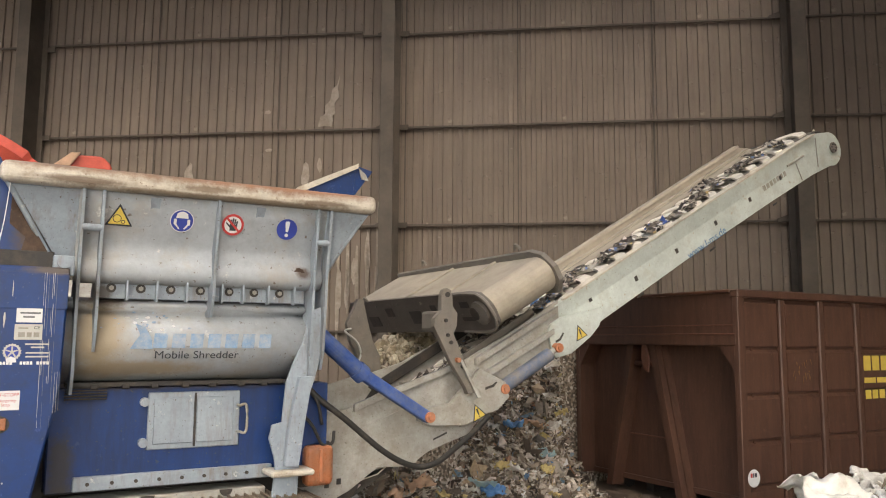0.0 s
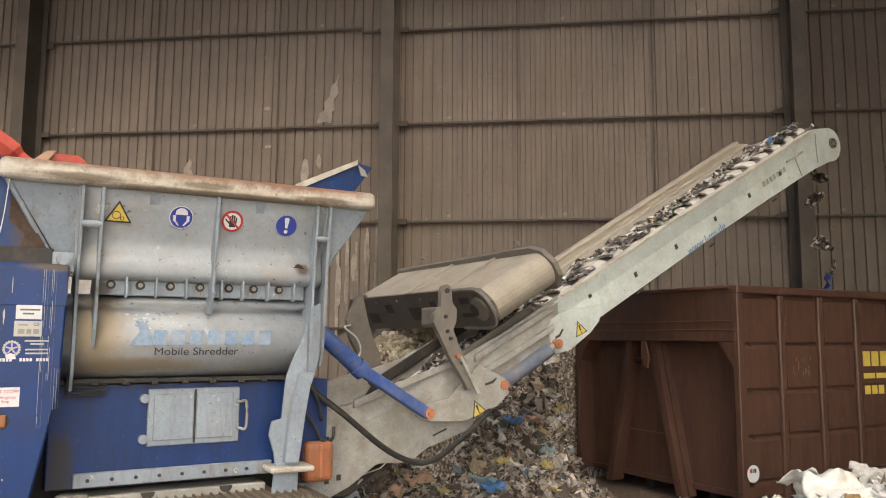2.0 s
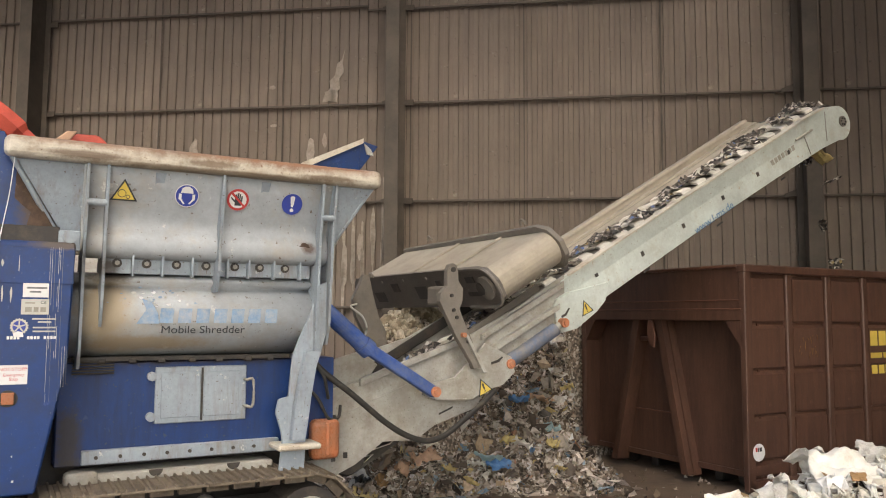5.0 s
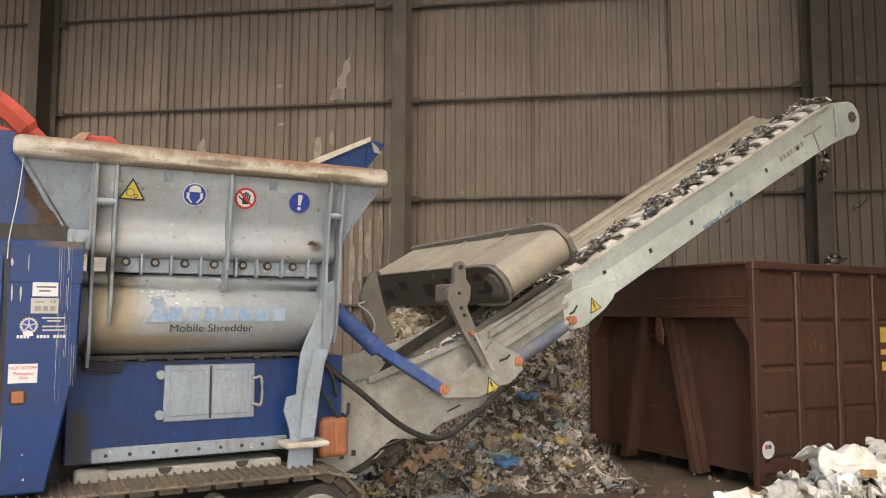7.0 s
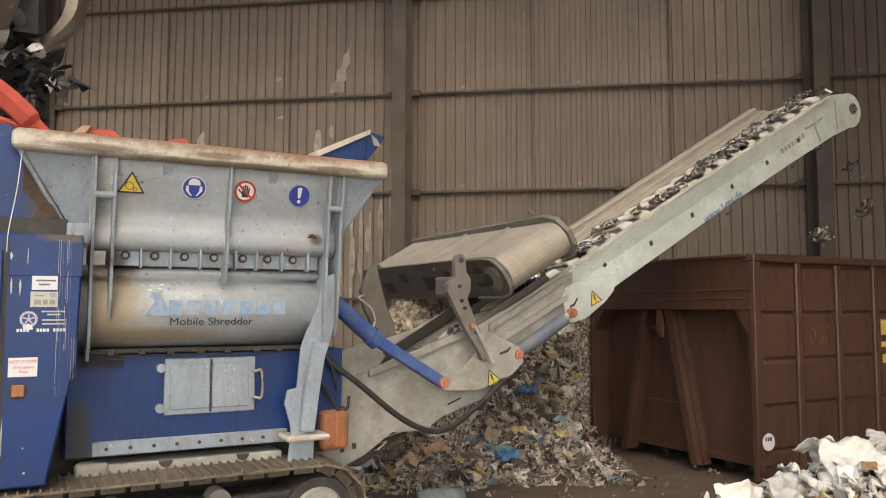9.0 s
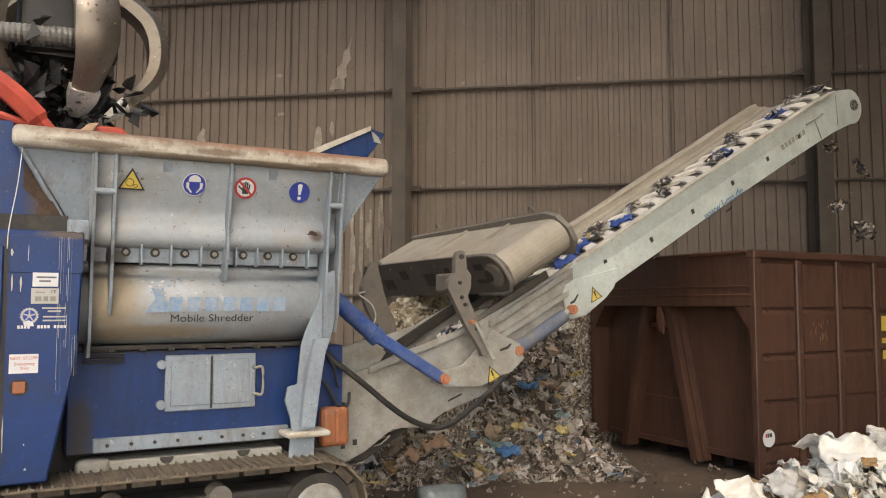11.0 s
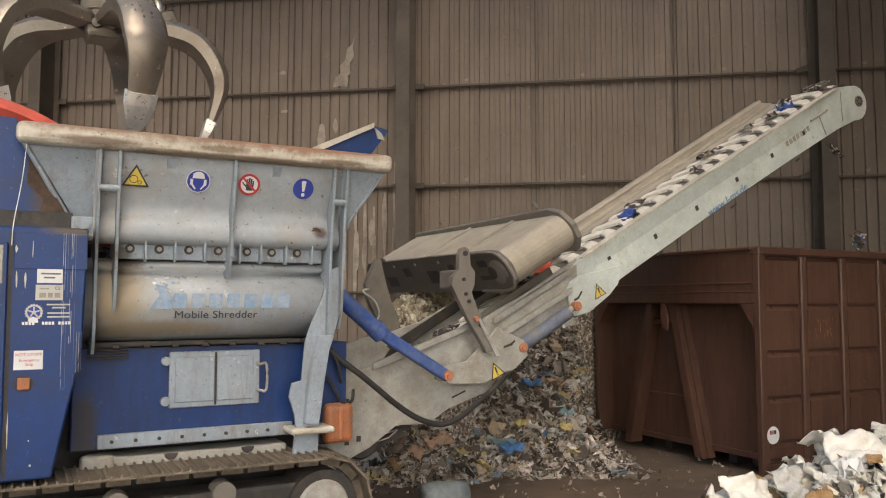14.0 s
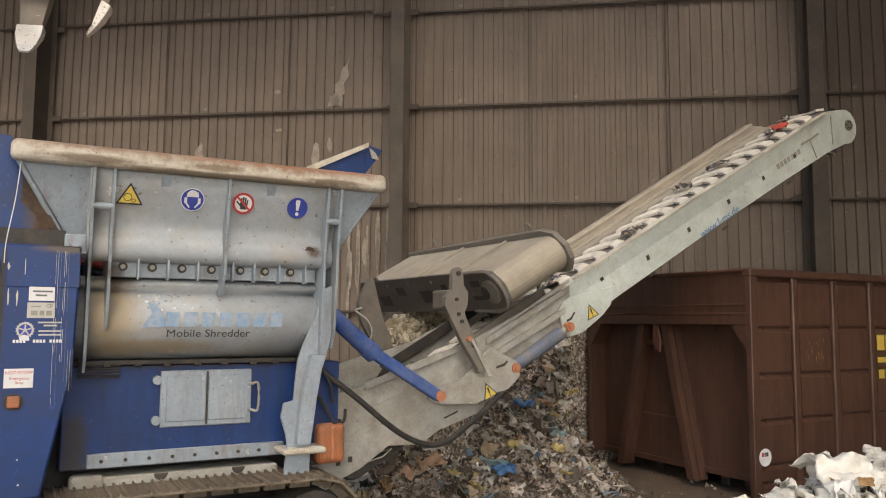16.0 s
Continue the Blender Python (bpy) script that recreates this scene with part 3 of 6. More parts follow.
def shredder():
    sh = thing("mobile_shredder", "blue and grey tracked mobile waste shredder with raised discharge conveyor", "shredder", MACHINE)
    # hopper: side wall with its profile, flares at both ends
    prof = [(0.075, 2.745), (0.118, 2.62)] + [(q.x, q.y) for q in spline([(0.15, 2.53, 0), (0.192, 2.41, 0), (0.185, 2.33, 0), (0.165, 2.265, 0), (0.172, 2.21, 0), (0.21, 2.18, 0), (0.27, 2.175, 0)], 5)]
    part("hopper_wall", thick(sheet(prof, -0.62, 1.0, 6), 0.012), DRUM, sh, "scuffed grey hopper side wall", smooth=True)
    part("hopper_backing", plate([(-2.6, 2.74), (-0.58, 2.74), (-0.58, 2.18), (-2.6, 2.18)], 0.27, 0.285), DUSTY, sh)
    lean = lambda z: 0.075 + (2.745 - z) * 0.345
    for pts in ([(-1.0, 2.745), (-0.62, 2.745), (-0.62, 2.27), (-0.70, 2.27)], [(1.0, 2.745), (1.31, 2.745), (1.09, 2.38), (1.0, 2.22)]):
        bm = bmesh.new()
        bm.faces.new([bm.verts.new((x, lean(z), z)) for x, z in pts])
        part("hopper_flare", thick(bm, 0.012), GREY, sh, "flared grey end of the hopper side")
    edge = bmesh.new()
    tube(edge, [(-1.02, lean(2.745) - 0.01, 2.745), (-0.72, lean(2.27) - 0.01, 2.25)], 0.016, 6)
    part("flare_edge", edge, GREY, sh)
    edge = bmesh.new()
    tube(edge, [(1.315, lean(2.745) - 0.005, 2.745), (1.07, lean(2.34) - 0.005, 2.34)], 0.014, 6)
    part("flare_edge", edge, GREY, sh)
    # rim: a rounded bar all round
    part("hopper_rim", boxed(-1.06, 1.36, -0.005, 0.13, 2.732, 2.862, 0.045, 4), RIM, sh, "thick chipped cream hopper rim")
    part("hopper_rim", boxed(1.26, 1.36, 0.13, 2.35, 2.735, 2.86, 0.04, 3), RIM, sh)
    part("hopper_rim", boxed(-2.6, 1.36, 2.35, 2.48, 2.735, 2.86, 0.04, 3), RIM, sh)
    # inside and far wall
    bm = bmesh.new()
    for a, b, c, d in (((-2.6, 2.36, 2.74), (1.3, 2.36, 2.74), (1.0, 1.9, 2.0), (-2.2, 1.9, 2.0)), ((1.3, 0.12, 2.74), (1.3, 2.36, 2.74), (1.0, 1.9, 2.0), (1.0, 0.5, 2.0)),
                       ((-2.2, 0.5, 2.0), (1.0, 0.5, 2.0), (1.0, 1.9, 2.0), (-2.2, 1.9, 2.0))):
        bm.faces.new([bm.verts.new(p) for p in (a, b, c, d)])
    part("hopper_lining", thick(bm, 0.015), FRAME, sh, "scraped inner hopper plates")
    # blue end wall behind the flare, with bare rust at its edge
    part("hopper_end", plate([(-2.6, 2.90), (-1.06, 2.90), (-1.0, 2.76), (-0.76, 2.29), (-2.6, 2.25)], 0.16, 0.19), BLUE, sh, "blue hopper end panel")
    part("rust_patch", plate([(-0.985, 2.70), (-0.76, 2.31), (-0.93, 2.30), (-0.90, 2.42), (-0.99, 2.50)], 0.1545, 0.156, 0), RUST, sh, "bare rusty patch")
    # solid dark bar paints the shade of the gap below the panel
    part("dark_gap", boxed(-2.6, -0.74, 0.10, 0.14, 2.235, 2.335, 0.004), DARK, sh, "dark bar standing in for the shade of the gap")
    wire = bmesh.new()
    tube(wire, spline([(-1.0, 0.06, 2.74), (-1.02, 0.03, 2.5), (-1.055, 0.0, 2.25), (-1.06, -0.012, 2.12)], 4), 0.0028, 6)
    part("hanging_cord", wire, WHITE, sh, "thin pale hanging cord")
    hinge = rodded((-0.69, 0.0, 2.27), (-0.69, 0.12, 2.27), 0.04, 14)
    box(hinge, -0.75, -0.63, 0.03, 0.06, 2.19, 2.31, 0.006)
    part("hinge_lug", hinge, GREY, sh)
    # upright ribs
    for x, lo, y_lo in ((-0.60, 1.47, 0.17), (-0.485, 1.73, 0.165), (0.228, 1.96, 0.15), (0.927, 1.50, 0.17), (1.022, 1.60, 0.17)):
        bm = bmesh.new()
        out = [(0.035, 2.74), (0.105, 2.30), (0.115, 2.1), (y_lo - 0.02, lo + 0.12), (y_lo + 0.03, lo), (0.42, lo), (0.42, 2.1), (0.30, 2.3), (0.20, 2.74)]
        a = [bm.verts.new((x - 0.009, y, z)) for y, z in out]
        f = bm.faces.new(a)
        r = bmesh.ops.extrude_face_region(bm, geom=[f])
        bmesh.ops.translate(bm, verts=[v for v in r["geom"] if isinstance(v, bmesh.types.BMVert)], vec=(0.018, 0, 0))
        part("rib", bm, GREY, sh)
    for a, b in ((-0.60, -0.485), (0.927, 1.022)):
        part("spacer_tube", rodded((a, 0.09, 2.50), (b, 0.09, 2.50), 0.023, 14), GREY, sh)
    # pressed stiffeners between the signs
    for x in (-0.17, 0.52):
        bm = bmesh.new()
        pts = [(x - 0.055, 2.725), (x + 0.055, 2.725), (x + 0.042, 2.42), (x - 0.042, 2.40)]
        a = [bm.verts.new((px, lean(z) - 0.001, z)) for px, z in pts]
        b = [bm.verts.new((px + (0.028 if px < x else -0.028), lean(z) - 0.012, z + (-0.012 if z > 2.6 else 0.03))) for px, z in pts]
        bm.faces.new(b)
        for k in range(4):
            bm.faces.new((a[k], a[(k + 1) % 4], b[(k + 1) % 4], b[k]))
        part("stiffener", bm, GREY, sh)
    # bolted ledge and the gussets on it
    part("bolt_ledge", boxed(-0.47, 0.90, 0.235, 0.30, 2.07, 2.18, 0.004), GREY, sh)
    bolts = (-0.395, -0.216, -0.028, 0.164, 0.358, 0.531, 0.713)
    for x in bolts:
        w = part("washer", rodded((0, -0.008, 0), (0, 0.0, 0), 0.030, 16), DARK, sh, m=pose(x, 0.234, 2.137))
        part("bolt", rodded((0, -0.022, 0), (0, -0.007, 0), 0.016, 6), FRAME, w)
    g = bmesh.new()
    prism(g, [(-0.006, 2.19), (0.006, 2.19), (0.006, 2.055), (-0.006, 2.055)], 0.175, 0.24)
    gus = part("gusset", g, GREY, sh, m=pose(-0.305, 0, 0))
    for x in (-0.122, 0.068, 0.30, 0.445, 0.622, 0.81):
        again(gus, pose(x, 0, 0))
    # rotor housing
    cprof = [(0.30, 2.075), (0.24, 2.02)] + [(0.52 - 0.315 * math.cos(a), 1.79 + 0.26 * math.sin(a)) for a in [radians(d) for d in range(50, -75, -8)]] + [(0.46, 1.53)]
    part("rotor_housing", thick(sheet(cprof, -0.66, 0.97, 2), 0.012), DRUM, sh, "dusty rounded grey rotor housing", smooth=True)
    for x in (-0.665, 0.972):
        part("housing_end", thick_end(x, cprof), GREY, sh)
    part("housing_lip", boxed(-0.62, 0.80, 0.34, 0.44, 1.505, 1.535, 0.004), DARK, sh, "dark seam under the rotor housing")
    for x in (-0.45, -0.26, -0.08, 0.12, 0.30, 0.5, 0.66):
        part("clamp", boxed(x - 0.025, x + 0.025, 0.335, 0.40, 1.49, 1.525, 0.006), DARK, sh)
    for k in range(5):
        part("grille_bar", boxed(-0.62, -0.37, 0.35, 0.37, 1.425 + 0.018 * k, 1.433 + 0.018 * k, 0.002), DARK, sh)
    rng = random.Random(14)
    for x, z, w, h, y in ((0.83, 2.30, 0.08, 0.05, 0.160), (0.855, 2.275, 0.035, 0.07, 0.158)):
        pts = [(x + w / 2 * rng.uniform(0.6, 1) * math.cos(a), z + h / 2 * rng.uniform(0.6, 1) * math.sin(a)) for a in [2 * math.pi * q / 13 for q in range(13)]]
        part("grime_patch", plate(pts, y, y + 0.002, 0), RUST, sh, "dark oily grime")
    for k in range(34):
        x, z = rng.gauss(-0.16, 0.12), rng.gauss(1.93, 0.05)
        w = rng.uniform(0.004, 0.018)
        pts = [(x + w * rng.uniform(0.4, 1.4) * math.cos(a), z + w * 0.7 * rng.uniform(0.4, 1) * math.sin(a)) for a in [2 * math.pi * q / 8 for q in range(8)]]
        c = min(1.0, abs(z - 1.79) / 0.26)
        y = 0.52 - 0.315 * math.sqrt(1 - c * c) - 0.004
        part("paint_chip", plate(pts, y - 0.006, y - 0.004, 0), (SKYBLUE, WHITE, SKYBLUE, PALE)[k % 4], sh)
    # signs on the hopper
    tilt = Matrix.Rotation(radians(19), 4, "X")

    def sign(x, z=2.585):
        return Matrix.Translation((x, lean(z) - 0.024, z)) @ tilt
    t = 0.082
    s = part("warning_sign", plate([(-t, -0.062), (t, -0.062), (0, 0.08)], 0, 0.002, 0), INK, sh, "yellow triangle warning of rotating gears", sign(-0.385))
    part("sign_field", plate([(-t + 0.017, -0.052), (t - 0.017, -0.052), (0, 0.06)], -0.001, 0.0, 0), YELLOW, s)
    for cx, cz, r in ((-0.012, -0.015, 0.026), (0.024, -0.035, 0.013)):
        ring = bmesh.new()
        disc(ring, cx, cz, r, -0.0022, -0.001)
        gear = part("gear_mark", ring, INK, s)
        ring = bmesh.new()
        disc(ring, cx, cz, r - 0.0045, -0.0032, -0.002)
        part("gear_centre", ring, YELLOW, gear)
    s = part("helmet_sign", disc(bmesh.new(), 0, 0, 0.076, 0, 0.002), WHITE, sh, "round blue sign for helmet and ear protection", sign(0.0))
    part("sign_field", disc(bmesh.new(), 0, 0, 0.071, -0.001, 0.0), SIGNBLUE, s)
    part("helmet_mark", plate([(-0.04, 0.018), (-0.034, 0.048), (-0.012, 0.062), (0.012, 0.062), (0.034, 0.048), (0.04, 0.018)], -0.0025, -0.001, 0), WHITE, s)
    for sg in (-1, 1):
        part("ear_mark", plate([(sg * x, z) for x, z in ((0.052, 0.012), (0.034, 0.012), (0.034, -0.022), (0.012, -0.052), (0.02, -0.056), (0.044, -0.028), (0.052, -0.024))], -0.0025, -0.001, 0), WHITE, s)
    s = part("no_touch_sign", disc(bmesh.new(), 0, 0, 0.074, 0, 0.002), SIGNRED, sh, "round red no touching sign", sign(0.335))
    part("sign_field", disc(bmesh.new(), 0, 0, 0.058, -0.001, 0.0), WHITE, s)
    bm = plate([(-0.02, -0.04), (0.022, -0.04), (0.03, 0.0), (-0.022, 0.002)], -0.0025, -0.001, 0)
    for k, (x0, x1, h) in enumerate(((-0.021, -0.011, 0.036), (-0.008, 0.003, 0.045), (0.006, 0.016, 0.040), (0.019, 0.029, 0.028))):
        prism(bm, [(x0, 0.0), (x1, 0.0), (x1 + 0.002, h), (x0 + 0.002, h)], -0.0025, -0.001)
    prism(bm, [(-0.022, -0.02), (-0.022, -0.005), (-0.046, 0.018), (-0.05, 0.01)], -0.0025, -0.001)
    part("palm_mark", bm, INK, s)
    part("slash_mark", plate([(-0.052, 0.042), (-0.042, 0.052), (0.052, -0.042), (0.042, -0.052)], -0.0035, -0.0025, 0), SIGNRED, s)
    s = part("attention_sign", disc(bmesh.new(), 0, 0, 0.074, 0, 0.002), SIGNBLUE, sh, "round blue sign with a white exclamation mark", sign(0.715, 2.582))
    bm = plate([(-0.008, -0.018), (0.008, -0.018), (0.017, 0.05), (0.008, 0.057), (-0.008, 0.057), (-0.017, 0.05)], -0.002, 0.0, 0)
    disc(bm, 0, -0.042, 0.013, -0.002, 0.0, 16)
    part("mark", bm, WHITE, s)
    # faded maker's mark as plain shapes, the type name below it
    x = -0.14
    for k in range(7):
        w = 0.088
        a = x + k * 0.116
        bm = plate([(a + 0.012, 1.755), (a + w + 0.008, 1.755), (a + w + 0.016, 1.85), (a + 0.02, 1.85)], 0.2015, 0.2055, 0)
        part("faded_mark", bm, SKYBLUE, sh, "faded sky-blue lettering shape")
    part("faded_mark", plate([(-0.27, 1.75), (-0.13, 1.75), (-0.14, 1.82), (-0.18, 1.89), (-0.24, 1.91), (-0.21, 1.84)], 0.1985, 0.2005, 0), SKYBLUE, sh)
    letters("type_name", "Mobile Shredder", 0.072, INK, sh, pose(0.155, 0.2030, 1.688, 13), "dark grey lettering Mobile Shredder", 1.13)
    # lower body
    part("base_panel", boxed(-0.70, 1.16, 0.39, 2.1, 0.845, 1.50, 0.008), GRIMY_SHADED_BLUE, sh, "deep blue grimy lower body with shade painted in")
    part("side_rail", boxed(-0.545, 0.735, 0.345, 0.39, 0.855, 0.945, 0.006), GREY, sh, "grey bolted edge rail")
    b0 = part("rail_bolt", rodded((0, -0.012, 0), (0, 0, 0), 0.012, 8), DARK, sh, m=pose(-0.46, 0.345, 0.90))
    for k in range(1, 9):
        again(b0, pose(-0.46 + 0.145 * k, 0.345, 0.90))
    d = part("inspection_door", boxed(-0.11, 0.50, 0.372, 0.392, 1.085, 1.46, 0.006), GREY, sh, "pale grey inspection door, closed")
    for a, b in ((-0.075, 0.185), (0.205, 0.455)):
        part("door_field", boxed(a, b, 0.364, 0.373, 1.12, 1.425, 0.005), GREY, d)
    part("door_seam", boxed(0.188, 0.202, 0.366, 0.372, 1.095, 1.45, 0), DARK, d)
    h = bmesh.new()
    tube(h, spline([(0.485, 0.375, 1.36), (0.492, 0.33, 1.36), (0.535, 0.325, 1.355), (0.535, 0.325, 1.185), (0.492, 0.33, 1.18), (0.485, 0.375, 1.18)], 4), 0.010, 8)
    part("handle", h, FRAME, d, "grey bar handle", smooth=True)
    for z in (1.40, 1.135):
        part("hinge", rodded((-0.135, 0.345, z - 0.0), (-0.135, 0.39, z), 0.030, 12), GREY, d)
    # leg and foot at the discharge end
    leg = plate([(1.035, 2.06), (0.945, 2.02), (0.885, 1.80), (0.805, 1.62), (0.771, 1.52), (0.757, 1.37), (0.746, 1.245), (0.677, 1.229), (0.658, 1.137), (0.70, 1.006), (0.709, 0.94), (0.69, 0.74), (0.872, 0.74), (0.878, 0.93), (0.893, 1.044), (0.917, 1.24), (0.952, 1.46), (0.985, 1.56), (1.015, 1.68)], 0.19, 0.215)
    part("support_leg", leg, GREY, sh, "curved grey support leg")
    part("leg_flange", plate([(0.85, 1.56), (0.81, 1.37), (0.776, 1.175), (0.758, 0.952), (0.856, 0.945), (0.872, 1.053), (0.895, 1.247), (0.93, 1.463), (0.965, 1.56)], 0.13, 0.19), GREY, sh)
    part("leg_collar", boxed(0.655, 0.965, 0.10, 0.33, 0.885, 0.925, 0.012), RIM, sh, "dusty clamp collar")
    # amber lamp housing
    lamp = part("amber_lamp", boxed(0.97, 1.19, 0.30, 0.42, 0.765, 1.055, 0.045, 3), AMBER, sh, "large dusty amber marker lamp")
    part("lamp_rib", boxed(1.07, 1.095, 0.286, 0.31, 0.80, 1.03, 0.006), ORANGE, lamp)
    part("lamp_back", boxed(0.955, 1.20, 0.415, 0.44, 0.75, 1.07, 0.01), DARK, lamp)
    part("chassis_beam", boxed(-0.60, 0.70, 0.36, 0.62, 0.66, 0.795, 0.01), FRAME, sh, "dusty chassis beam")
    bm = boxed(-0.64, -0.44, 0.33, 0.46, 0.68, 0.815, 0.03, 3)
    part("chassis_boss", bm, FRAME, sh)
    for x in (-0.09, 0.42):
        hole = bmesh.new()
        prism(hole, [(x + 0.045 * math.cos(a), 0.795 - 0.045 * math.sin(a)) for a in [math.pi * k / 8 for k in range(9)]], 0.356, 0.359)
        part("half_hole", hole, DARK, sh)
    # dark sheet added for the shade inside the recess
    part("dark_recess", boxed(-0.95, -0.70, 0.62, 0.66, 0.70, 1.52, 0), DARK, sh, "dark sheet standing in for the shade of the recess")
    part("under_body", boxed(-2.6, 1.0, 0.7, 1.9, 0.35, 0.82, 0.01), DARK, sh, "dark underbody")
    engine_cabinet(sh)
    crawler(sh, -0.02)
    crawler(sh, 1.95)
    fin(sh)
    conveyor(sh)
    magnet(sh)
    return sh


def thick_end(x, prof):
    bm = bmesh.new()
    a = [bm.verts.new((x - 0.006, y, z)) for y, z in prof]
    f = bm.faces.new(a)
    r = bmesh.ops.extrude_face_region(bm, geom=[f])
    bmesh.ops.translate(bm, verts=[v for v in r["geom"] if isinstance(v, bmesh.types.BMVert)], vec=(0.012, 0, 0))
    return bm


def engine_cabinet(sh):
    body = part("engine_cabinet", plate([(-2.9, 2.235), (-0.655, 2.235), (-0.675, 1.5), (-0.815, 0.775), (-2.9, 0.765)], 0.0, 2.3, 0.012), BLUE, sh, "scratched blue engine cabinet")
    part("cabinet_door", boxed(-2.6, -1.075, -0.018, 0.0, 0.80, 2.14, 0.008), BLUE, body, "blue side door")
    part("door_gap", boxed(-1.072, -1.052, -0.004, 0.003, 0.80, 2.20, 0), DARK, body)
    part("top_strip", boxed(-1.045, -0.66, -0.006, 0.0, 1.985, 2.20, 0.003), BLUE, body)
    part("pale_panel", boxed(-1.9, -1.10, -0.024, -0.016, 1.90, 2.12, 0.004), FRAME, body, "pale grey panel on the door")
    lab = part("maker_plate", boxed(-0.925, -0.79, -0.005, 0.0, 1.905, 1.992, 0.001), WHITE, body, "white label plate")
    for k, (a, b, z) in enumerate(((-0.905, -0.80, 1.955), (-0.89, -0.83, 1.932))):
        part("print_bar", boxed(a, b, -0.0065, -0.005, z, z + 0.010, 0), GREYPRINT, lab)
    lab = part("type_plate", boxed(-0.93, -0.785, -0.005, 0.0, 1.805, 1.895, 0.001), PALE, body, "grey type plate with bars and CE mark")
    for a, b, z in ((-0.91, -0.86, 1.868), (-0.91, -0.875, 1.82), (-0.865, -0.84, 1.82), (-0.83, -0.80, 1.82)):
        part("print_bar", boxed(a, b, -0.0065, -0.005, z, z + (0.008 if z > 1.85 else 0.028), 0), FRAME, lab)
    letters("ce_mark", "CE", 0.026, INK, lab, pose(-0.815, -0.0055, 1.867))
    # gear emblem and bars beside it
    g = bmesh.new()
    n = 36
    prism(g, [(-0.935 + (0.05 if k % 2 else 0.043) * math.cos(2 * math.pi * k / n), 1.735 + (0.05 if k % 2 else 0.043) * math.sin(2 * math.pi * k / n)) for k in range(n)], -0.003, 0.0)
    em = part("gear_emblem", g, PALE, body, "pale gear wheel emblem")
    part("emblem_ring", disc(bmesh.new(), -0.935, 1.735, 0.034, -0.004, -0.003), SIGNBLUE, em)
    for k in range(5):
        a = 2 * math.pi * k / 5
        part("spoke", boxed(-0.004, 0.004, -0.005, -0.004, 0.006, 0.032, 0), PALE, em, m=pose(-0.935, 0, 1.735, 0, math.degrees(a), 0))
    part("hub_mark", disc(bmesh.new(), -0.935, 1.735, 0.010, -0.0055, -0.004), PALE, em)
    part("splash_mark", plate([(-0.96, 1.675), (-0.91, 1.675), (-0.915, 1.70), (-0.94, 1.71), (-0.965, 1.695)], -0.006, -0.0045, 0), WHITE, em)
    for a, b, z in ((-0.87, -0.745, 1.775), (-0.84, -0.77, 1.757), (-0.865, -0.745, 1.725), (-0.865, -0.745, 1.703)):
        part("print_bar", boxed(a, b, -0.003, 0.0, z, z + 0.009, 0), PALE, body)
    for k in range(15):
        a = -0.995 + 0.0172 * k
        if k not in (4, 5, 10):
            part("print_bar", boxed(a, a + 0.013, -0.003, 0.0, 1.662, 1.68, 0), WHITE, body)
    # emergency stop label and recessed lamp
    st = part("stop_label", boxed(-1.03, -0.88, -0.004, 0.0, 1.405, 1.515, 0.001), WHITE, body, "white emergency stop label with red print")
    letters("stop_text", "NOT-STOPP", 0.026, SIGNRED, st, pose(-0.955, -0.0045, 1.483))
    letters("stop_text", "Emergency\nStop", 0.024, SIGNRED, st, pose(-0.95, -0.0045, 1.452))
    rec = part("lamp_recess", disc(bmesh.new(), -0.975, 1.325, 0.052, -0.004, 0.0, 28, 0.048), DARK, body)
    part("side_lamp", boxed(-1.008, -0.942, -0.018, -0.003, 1.292, 1.36, 0.006, 2), AMBER, rec, "square amber side lamp")
    # scratches down the paint
    rng = random.Random(9)
    for k in range(9):
        x = -0.79 + 0.014 * k + rng.uniform(-0.004, 0.004)
        top, bot = rng.choice([(2.2, 1.55), (2.18, 1.75), (2.2, 1.30), (1.6, 1.15)]) if k < 6 else (1.62, 1.38)
        z = top
        while z > bot:
            h = rng.uniform(0.12, 0.4)
            part("scratch", plate([(x, z), (x + rng.uniform(0.001, 0.0028), z), (x + 0.0022, max(bot, z - h)), (x + 0.0005, max(bot, z - h))], -0.0075, -0.0066, 0), SLATE if k % 3 == 2 else PALE, body)
            z -= h + rng.uniform(0.0, 0.08)
            x += rng.uniform(-0.003, 0.003)
    for x, z, w, h in ((-1.035, 2.10, 0.018, 0.05), (-0.95, 2.10, 0.008, 0.13), (-0.985, 1.92, 0.012, 0.11), (-1.03, 1.93, 0.012, 0.12), (-0.94, 1.0, 0.012, 0.014), (-0.93, 0.86, 0.02, 0.02), (-1.05, 1.05, 0.008, 0.3)):
        pts = [(x + w * rng.uniform(0.2, 0.6) * math.cos(a), z + h * 0.5 * rng.uniform(0.6, 1) * math.sin(a)) for a in [2 * math.pi * q / 9 for q in range(9)]]
        part("paint_chip", plate(pts, -0.0075, -0.0066, 0), PALE, body)


